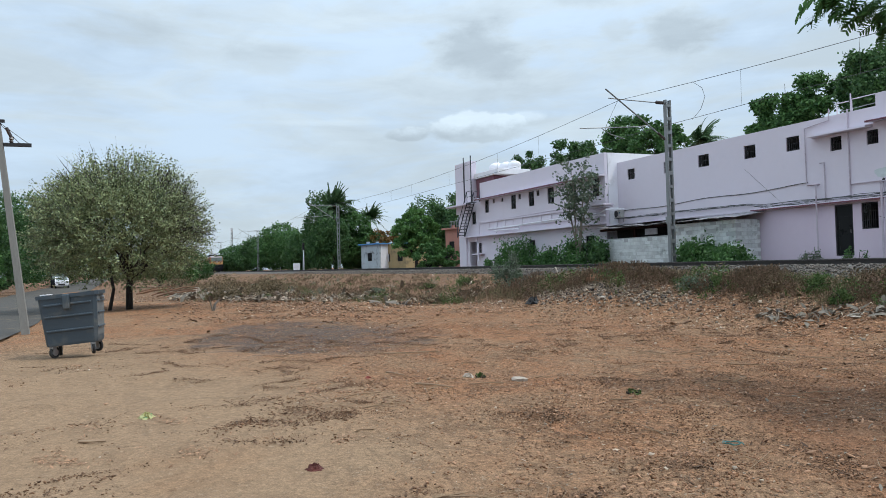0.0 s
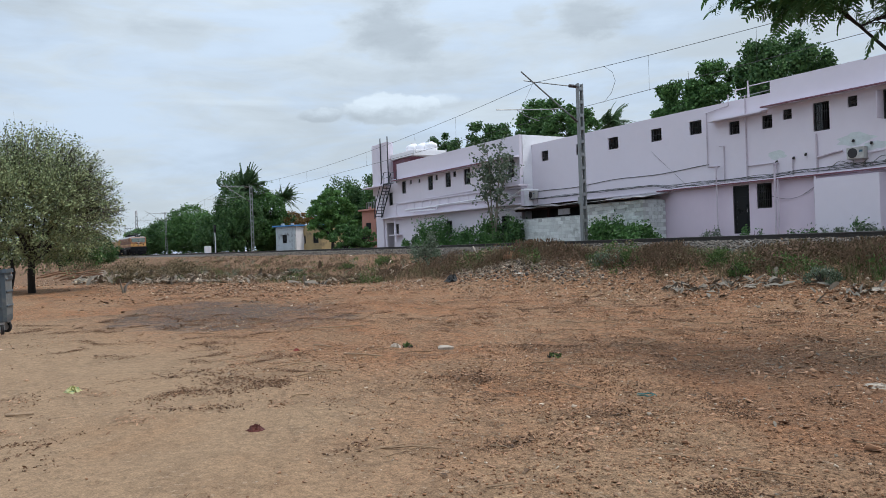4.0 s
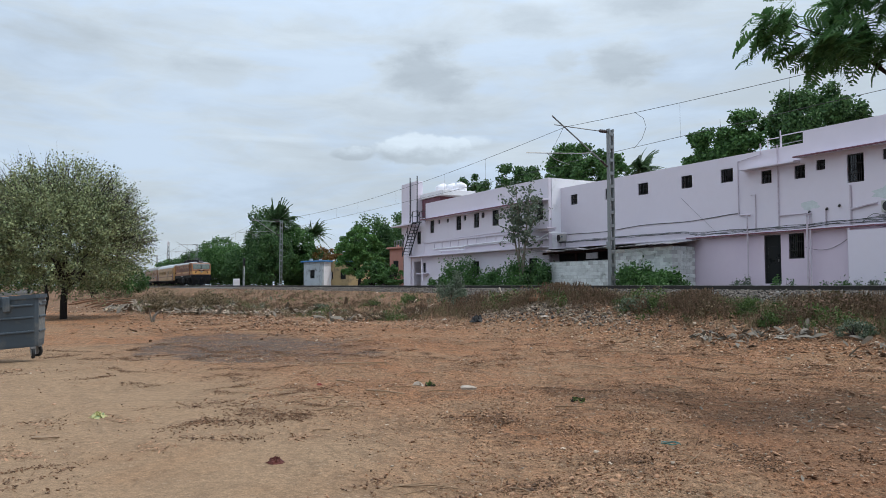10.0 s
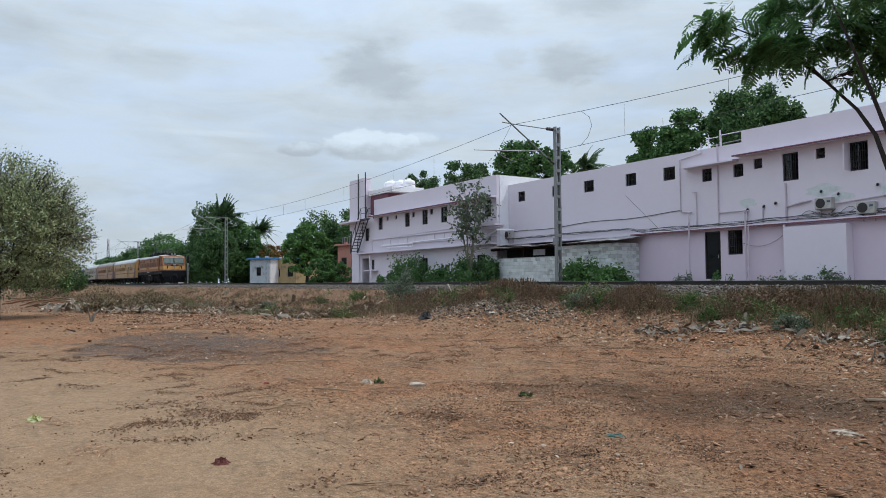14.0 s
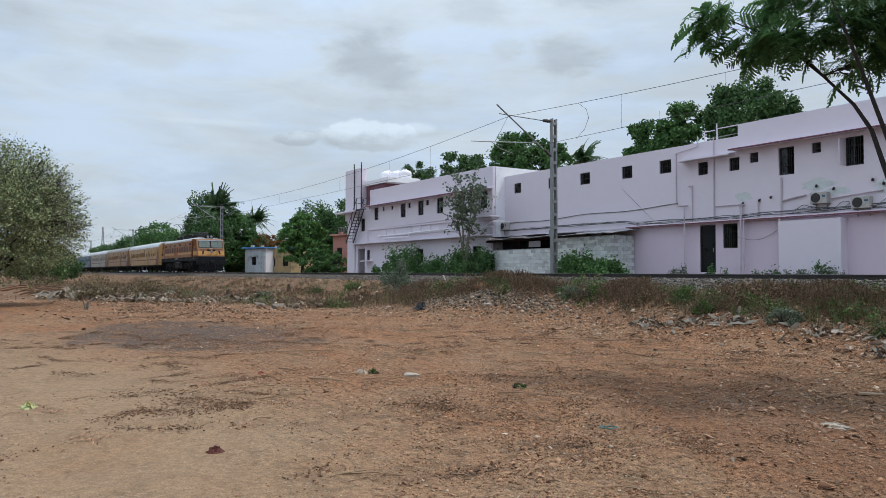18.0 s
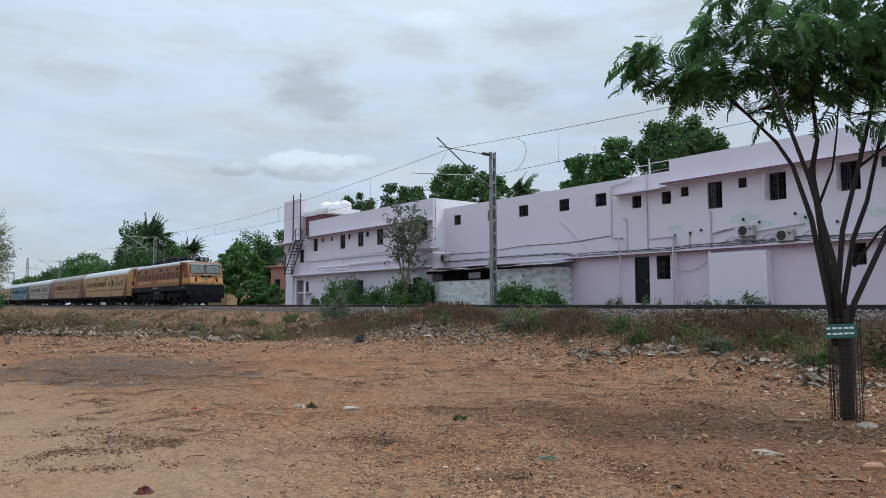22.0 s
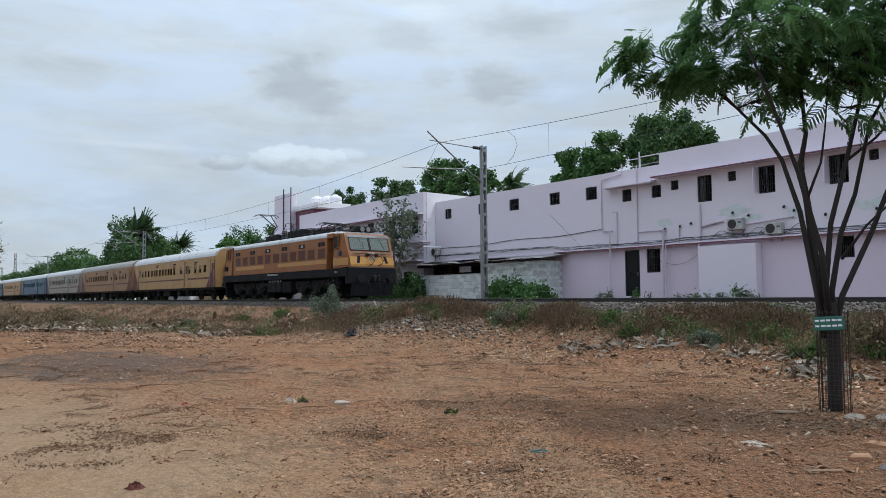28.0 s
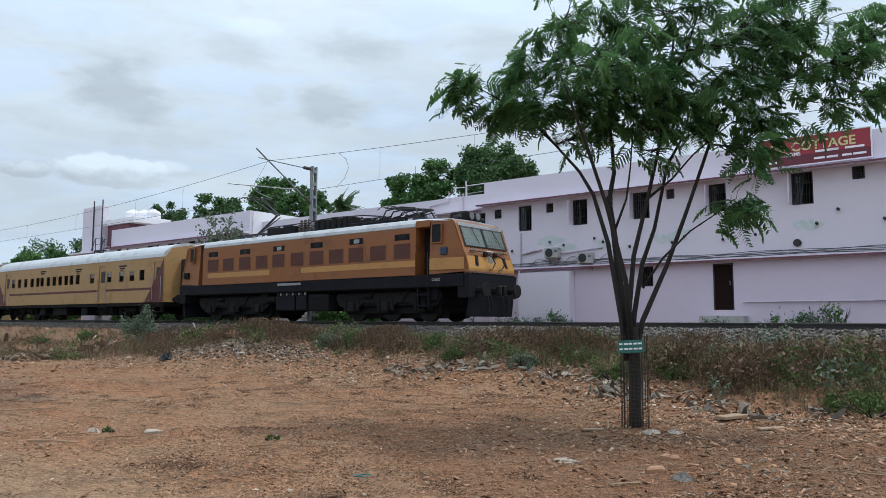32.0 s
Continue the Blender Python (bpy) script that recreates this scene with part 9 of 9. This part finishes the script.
strewn("soot", 420, CHIP, SOOT, 325, "black burnt scraps on the rubble heap", (0.05, 0.20), mound, 0.5, 0.03, "rubbish")
strewn("rubble_chips", 5200, CHIP, PEBBLE, 330, "tan chips thick on the lot's far corner", (0.03, 0.13), corner_zone, 0.4, 0.01)
strewn("pale_chips", 1300, CHIP, LITTER, 331, "pale scraps on the lot's far corner", (0.03, 0.14), corner_zone, 0.4, 0.012)
strewn("dark_rubbish", 5200, CHIP, HUSK, 332, "dark husks and scraps on the lot's far corner", (0.03, 0.15), corner_zone, 0.4, 0.01, "rubbish")
strewn("heap_scraps", 850, CHIP, LITTER, 333, "pale rags and scraps heaped at the foot of the bank", (0.03, 0.12), heap_zone, 0.5, 0.03, "rubbish")
strewn("heap_twigs", 700, SLIVER, BARK_PALE, 334, "pale broken sticks heaped at the foot of the bank", (0.15, 0.55), heap_zone, 0.5, 0.05, "twigs")
strewn("heap_husks", 1500, CHIP, HUSK, 335, "dark scraps heaped at the foot of the bank", (0.03, 0.13), heap_zone, 0.5, 0.02, "rubbish")
strewn("rubble_mound", 1500, ROCKS, MOUND, 308, "heap of grey and tan rubble at the foot of the bank", (0.04, 0.15), mound, 0.5, 0.03)
strewn("mound_scraps", 420, CHIP, LITTER, 314, "pale scraps on the rubble heap", (0.05, 0.18), mound, 0.6, 0.05, "rubbish")


def left_bank(rn, n):
    """Tipped rubbish among the weeds towards the road."""
    x = rn.uniform(-72, -30, n)
    y = edge_y(x) + np.abs(rn.normal(1.0, 3.2, n))
    c = np.array([noise.noise((p * 0.25, q * 0.4, 19.0)) for p, q in zip(x, y)])
    keep = (rn.random(n) < 0.35 + 1.4 * c) & (y < 17.2)
    return x[keep], y[keep]


strewn("bank_litter", 3600, CHIP, LITTER, 315, "pale rags and scraps tipped among the weeds", (0.08, 0.30), left_bank, 0.6, 0.17, "rubbish")
strewn("bank_rubble", 1800, ROCKS, PEBBLE, 316, "tan rubble tipped among the weeds", (0.06, 0.22), left_bank, 0.5, 0.06)
strewn("fallen_twigs", 2600, SLIVER, BARK_PALE, 317, "pale broken twigs among the weeds", (0.3, 1.1), left_bank, 0.5, 0.12, "twigs")


PLANK_DRY = surface("dry_twig", (0.25, 0.165, 0.10), 0.25, 5, 0.95, 0.4, 24)


def twigs(n, seed):
    rn, rng = np.random.default_rng(seed), random.Random(seed)
    s = Shape()
    x, y = lot(rn, n)
    for a, b in zip(x[:n], y[:n]):
        l, t, z = rng.uniform(0.12, 0.75), rng.uniform(0, 6.28), float(height(a, b)) + 0.012
        dx, dy = l * math.cos(t), l * math.sin(t)
        s.tube([(a - dx / 2, b - dy / 2, z), (a + rng.uniform(-0.04, 0.04), b + rng.uniform(-0.04, 0.04), z + 0.015), (a + dx / 2, b + dy / 2, z)], rng.uniform(0.004, 0.010), 4, 0.003)
    tagged(part("twigs", s, PLANK_DRY), "dry twigs strewn over the lot", "twigs", kind="stuff")


twigs(430, 311)

# single things on the lot
def slab(name, x, y, a, b, h, turn, material, label, category, seed=0, lift=0.0):
    """A flat irregular piece with thickness."""
    rng = random.Random(seed + int(x * 100))
    n = 9
    pts = [(a * (1 + rng.uniform(-0.25, 0.2)) * math.cos(k / n * 6.283), b * (1 + rng.uniform(-0.3, 0.25)) * math.sin(k / n * 6.283)) for k in range(n)]
    s = Shape().loft([[(p[0] * k, p[1] * k, z + 0.25 * h * rng.uniform(-1, 1) * (z > 0)) for p in pts] for z, k in ((-0.005, 0.95), (h * 0.6, 1.0), (h, 0.75))])
    ob = part(name, s, material, m=pose(x, y, float(height(x, y)) + lift, 0, 0, turn))
    return tagged(ob, label, category)


def crumple(name, x, y, r, h, material, label, category, seed):
    """A crumpled sheet: an uneven low heap of folds."""
    rng = random.Random(seed)
    n, m = 23, 5
    rings = []
    for j in range(m):
        f = j / (m - 1)
        rings.append([(r * (1 - f * 0.85) * (1 + rng.uniform(-0.45, 0.35)) * math.cos(k / n * 6.283), 0.62 * r * (1 - f * 0.85) * (1 + rng.uniform(-0.28, 0.28)) * math.sin(k / n * 6.283), h * math.sin(f * 1.57) * (1 + rng.uniform(-0.5, 0.35)) - 0.004) for k in range(n)])
    ob = part(name, Shape().loft(rings), material, m=pose(x, y, float(height(x, y)), 0, 0, rng.uniform(0, 180)))
    return tagged(ob, label, category)


GREY_RAG = surface("grey_rag", (0.185, 0.165, 0.150), 0.2, 9, 0.85, 0.3, 14, stain=(0.08, 0.07, 0.07), stain_amount=0.5, stain_scale=9)
TEAL = surface("teal_rope", (0.05, 0.15, 0.14), 0.1, 4, 0.6, 0.1)
RED = surface("red_scrap", (0.28, 0.05, 0.04), 0.1, 4, 0.6, 0.1)
BROWN_RED = surface("brown_cloth", (0.10, 0.025, 0.018), 0.2, 6, 0.8, 0.2)
LIME = surface("yellow_wrapper", (0.36, 0.33, 0.13), 0.3, 12, 0.4, 0.1, stain=(0.06, 0.14, 0.05), stain_amount=0.8, stain_scale=14)
PAPER = surface("weathered_plastic", (0.38, 0.315, 0.25), 0.2, 9, 0.6, 0.3, 14, stain=(0.20, 0.15, 0.11), stain_amount=0.7, stain_scale=9)
PLANK = surface("pale_plank", (0.32, 0.22, 0.14), 0.2, 3, 0.85, 0.3, 30, stretch=(1, 6, 6))
slab("flat_stone", -10.1, 5.49, 0.14, 0.09, 0.05, 30, PAPER, "pale flat stone on red earth", "stone")
crumple("cloth_scrap", -6.68, 1.66, 0.085, 0.05, BROWN_RED, "crumpled dark red-brown scrap on the ground", "scrap", 1)
crumple("wrapper", -10.02, 0.3, 0.15, 0.05, LIME, "yellow and green foil wrapper on the sand", "wrapper", 2)
crumple("red_scrap", -11.55, 3.56, 0.07, 0.04, RED, "small red plastic scrap", "scrap", 3)
crumple("plastic_scrap", -10.9, 5.0, 0.14, 0.06, PAPER, "grey-white plastic scrap among twigs", "scrap", 4)
for k, (tx, ty) in enumerate(((-8.26, 6.17), (-10.75, 5.15))):
    build_bush("weed_tuft", tx, ty, float(height(tx, ty)) - 0.02, 0.12, 0.09, GRASS_GREEN, 110, 0.045, 320 + k, "small green weed on bare earth", "weeds on the lot")
rope = Shape().tube([(0.10 * math.cos(i * 0.55) * (1 - i * 0.02), 0.06 * math.sin(i * 0.55), 0.012 + 0.006 * (i % 3)) for i in range(22)], 0.005, 5)
tagged(part("rope", rope, TEAL, m=pose(-5.67, 5.38, float(height(-5.67, 5.38)), 0, 0, 40)), "coil of thin teal rope on the earth", "rope")


def plank(x, y, l, w, h, turn, label="pale weathered plank on the ground", lift=0.0, pitch=0.0):
    ob = part("plank", Shape().box(-l / 2, -w / 2, 0.0, l / 2, w / 2, h, 0.006), PLANK, m=pose(x, y, float(height(x, y)) + lift, 0, pitch, turn))
    tagged(ob, label, "plank")


plank(-5.5, 9.9, 0.30, 0.09, 0.03, 40)
plank(-3.5, 11.6, 0.5, 0.12, 0.03, 60)
plank(-5.45, 10.25, 0.24, 0.03, 0.02, 120, "short stick leaning at the tree", 0.02, -35)
for k, (px, py, pr) in enumerate(((-4.75, 10.2, 0.30), (-4.45, 10.35, 0.22), (-9.2, 15.3, 0.32), (-7.9, 14.9, 0.35), (-12.1, 15.0, 0.30), (-5.6, 13.9, 0.26), (-6.5, 14.3, 0.30), (-27.4, 13.8, 0.22), (-21.2, 14.6, 0.3))):
    crumple("plastic_sheet", px, py, pr * 0.8, 0.045, PAPER, "crumpled dirty-white plastic sheet on the ground", "plastic sheet", 20 + k)
slab("flat_stone", -23.2, 15.7, 0.55, 0.35, 0.25, 10, PEBBLE, "large tan stone on the rubble heap", "stone", 2, 0.02)
slab("flat_stone", -34.5, 11.0, 0.24, 0.18, 0.12, 60, PEBBLE, "tan stone at the foot of the bank", "stone", 3)
crumple("black_bag", -25.0, 14.0, 0.5, 0.22, RUBBER, "torn black plastic bag on the rubble", "plastic bag", 50)
crumple("black_bag", -31.8, 11.3, 0.4, 0.18, RUBBER, "torn black plastic bag on the weeds", "plastic bag", 51)
bagx = Shape().tube([(0, 0, 0.0), (0.05, 0.1, 0.30), (-0.08, 0.15, 0.42), (-0.25, 0.2, 0.50), (-0.38, 0.2, 0.68), (-0.5, 0.25, 0.70)], 0.018, 6, 0.035)
tagged(part("snagged_bag", bagx, PAPER, m=pose(-28.6, 17.2, 0.75)), "white plastic strip snagged on the weeds", "plastic bag")
# branches heaped by the broad tree
BRANCH = surface("cut_branch_bark", (0.20, 0.105, 0.060), 0.25, 4, 0.9, 0.3, 30, stretch=(1, 1, 1))
heap = thing("branch_pile", pose(-57, 1.2, 0.08), "pile of cut pale branches and a white sack by the weeds", "branch pile")
for k in range(11):
    rr = random.Random(400 + k)
    a, l = rr.uniform(-0.7, 0.7) + 1.4, rr.uniform(1.2, 3.2)
    c = Vector((rr.uniform(-2, 2), rr.uniform(-1.0, 2.0), 0.10 + 0.035 * k))
    part("branch", Shape().tube([c - Vector((math.cos(a), math.sin(a), 0.1)) * l / 2, c + Vector((0, 0, 0.12)), c + Vector((math.cos(a), math.sin(a), 0.15)) * l / 2], 0.06, 6, 0.03), BRANCH, heap)
crumple("white_sack", -58.5, 3.9, 0.6, 0.5, PAPER, "full white sack at the lot's edge", "sack", 60)
sk = thing("stump", pose(-34.5, 3.1, 0), "leaning grey stump with a white rag at the weeds", "stump")
part("stem", Shape().tube([(0, 0, -0.05), (0.05, 0.1, 0.3), (0.0, 0.3, 0.5)], 0.08, 7, 0.03).tube([(0.1, 0, -0.05), (0.1, -0.1, 0.35), (0.12, -0.15, 0.6)], 0.04, 6, 0.015), BARK_PALE, sk)
part("rag", Shape().tube([(0.1, 0.05, 0.1), (0.12, 0.1, 0.3), (0.1, 0.2, 0.45)], 0.04, 6, 0.02), GREY_RAG, sk)


# loose things near the shade tree and on the middle of the lot
def stick(a, b, r, label="pale dry stick lying on the earth"):
    za, zb = float(height(*a)) + r, float(height(*b)) + r
    m = ((a[0] + b[0]) / 2 + 0.05, (a[1] + b[1]) / 2 - 0.04)
    tagged(part("stick", Shape().tube([(*a, za), (*m, float(height(*m)) + r + 0.015), (*b, zb)], r, 6, r * 0.6), PLANK), label, "stick")


stick((-14.15, 4.65), (-13.98, 5.73), 0.014, "long pale dry stick lying on the earth")
stick((-12.09, 4.03), (-11.46, 4.13), 0.014)
stick((-10.45, 3.95), (-9.95, 4.35), 0.014)
stick((-3.50, 6.62), (-3.36, 6.95), 0.013)
stick((-5.32, 10.12), (-5.40, 10.30), 0.018)
stick((-8.98, -0.36), (-8.92, -0.10), 0.016, "short dark stick on the sand")
crumple("rag", -3.11, 7.38, 0.13, 0.06, GREY_RAG, "crumpled grey rag among twigs", "rag", 71)
crumple("rag", -4.55, 7.50, 0.18, 0.035, PAPER, "torn pale pinkish rag flat on the earth", "rag", 72)
slab("flat_stone", -3.69, 8.40, 0.11, 0.07, 0.05, 20, PEBBLE, "flat brown stone by the shade tree", "stone", 5)
slab("flat_stone", -3.51, 7.63, 0.12, 0.08, 0.05, 70, PEBBLE, "flat tan stone by the shade tree", "stone", 6)
plank(-4.33, 12.31, 0.6, 0.2, 0.05, 75, "broad tan board at the foot of the bank", 0.03)


def tree_zone(rn, n):
    """The rubbish-strewn earth round the shade tree."""
    x, y = rn.normal(-3.4, 1.9, n), rn.normal(8.3, 1.7, n)
    c = np.array([noise.noise((p * 0.7, q * 0.9, 41.0)) for p, q in zip(x, y)])
    keep = (rn.random(n) < 0.5 + 1.3 * c) & (y < edge_y(x) + 0.3) & (y > 5.0)
    return x[keep], y[keep]


strewn("twig_litter", 1500, SLIVER, BARK_PALE, 321, "pale broken twigs thick round the shade tree", (0.04, 0.13), tree_zone, 0.3, 0.012, "twigs")
strewn("husk_litter", 4200, SLIVER, HUSK, 322, "dark husks thick round the shade tree", (0.03, 0.10), tree_zone, 0.35, 0.010)
strewn("stone_chips", 2200, CHIP, PEBBLE, 323, "tan chips and bits thick round the shade tree", (0.03, 0.11), tree_zone, 0.35, 0.010)

# ---- what moves ----
# seconds, and the engine's front along the track
TRAIN = [(0.0, -172.0), (1.0, -164.8), (2.0, -157.9), (3.0, -151.2), (4.0, -144.71), (5.0, -138.45), (6.0, -132.29), (7.0, -126.22), (8.0, -120.26), (9.0, -114.41), (10.0, -108.66), (11.0, -103.02), (12.0, -97.48), (13.0, -92.05), (14.0, -86.72), (15.0, -81.48), (16.0, -76.34), (17.0, -71.29), (18.0, -66.32), (19.0, -61.43), (20.0, -56.61), (21.0, -51.84), (22.0, -47.13), (23.0, -42.45), (24.0, -37.8), (25.0, -33.17), (26.0, -28.55), (27.0, -23.91), (28.0, -19.25), (29.0, -14.55), (30.0, -9.79), (31.0, -4.95), (32.0, 0.0)]


def front_at(t):
    """Where the engine's front is at t: a smooth curve through the rows."""
    ts, xs = [r[0] for r in TRAIN], [r[1] for r in TRAIN]
    i = min(max(np.searchsorted(ts, t) - 1, 0), len(ts) - 2)
    def tang(k):
        a, b = max(k - 1, 0), min(k + 1, len(ts) - 1)
        return (xs[b] - xs[a]) / (ts[b] - ts[a])
    h = ts[i + 1] - ts[i]
    s = (t - ts[i]) / h
    return ((2 * s ** 3 - 3 * s ** 2 + 1) * xs[i] + (s ** 3 - 2 * s ** 2 + s) * h * tang(i)
            + (-2 * s ** 3 + 3 * s ** 2) * xs[i + 1] + (s ** 3 - s ** 2) * h * tang(i + 1))


def motions():
    times = [i * 0.5 for i in range(65)]
    for ob, back in [(LOCO, 0.0)] + [(c, (TRACK.inverted() @ c.matrix_basis).translation.x) for c in COACHES]:
        walk(ob, [(t, TRACK @ pose(front_at(t) + back, 0, RAIL_Z)) for t in times])
    for ob, x, r in WHEELS[:18]:
        rows = []
        for i in list(range(180)) + list(range(180, 961, 2)):
            t = i / 30.0
            rows.append((t, pose(x, 0, r, 0, math.degrees(front_at(t) / r) % 360.0, 0)))
        walk(ob, rows)
    for ob, m, size, beat in SWAY:
        rows = []
        for i in range(65):
            t = i * 0.5
            a = size * (math.sin(beat * t * 2.1 + beat) + 0.6 * math.sin(beat * t * 3.7 + 2.0))
            b = size * (0.7 * math.sin(beat * t * 1.7 + 1.3 * beat) + 0.5)
            rows.append((t, m @ pose(0, 0, 0, a, b, 0.4 * a)))
        walk(ob, rows)


motions()
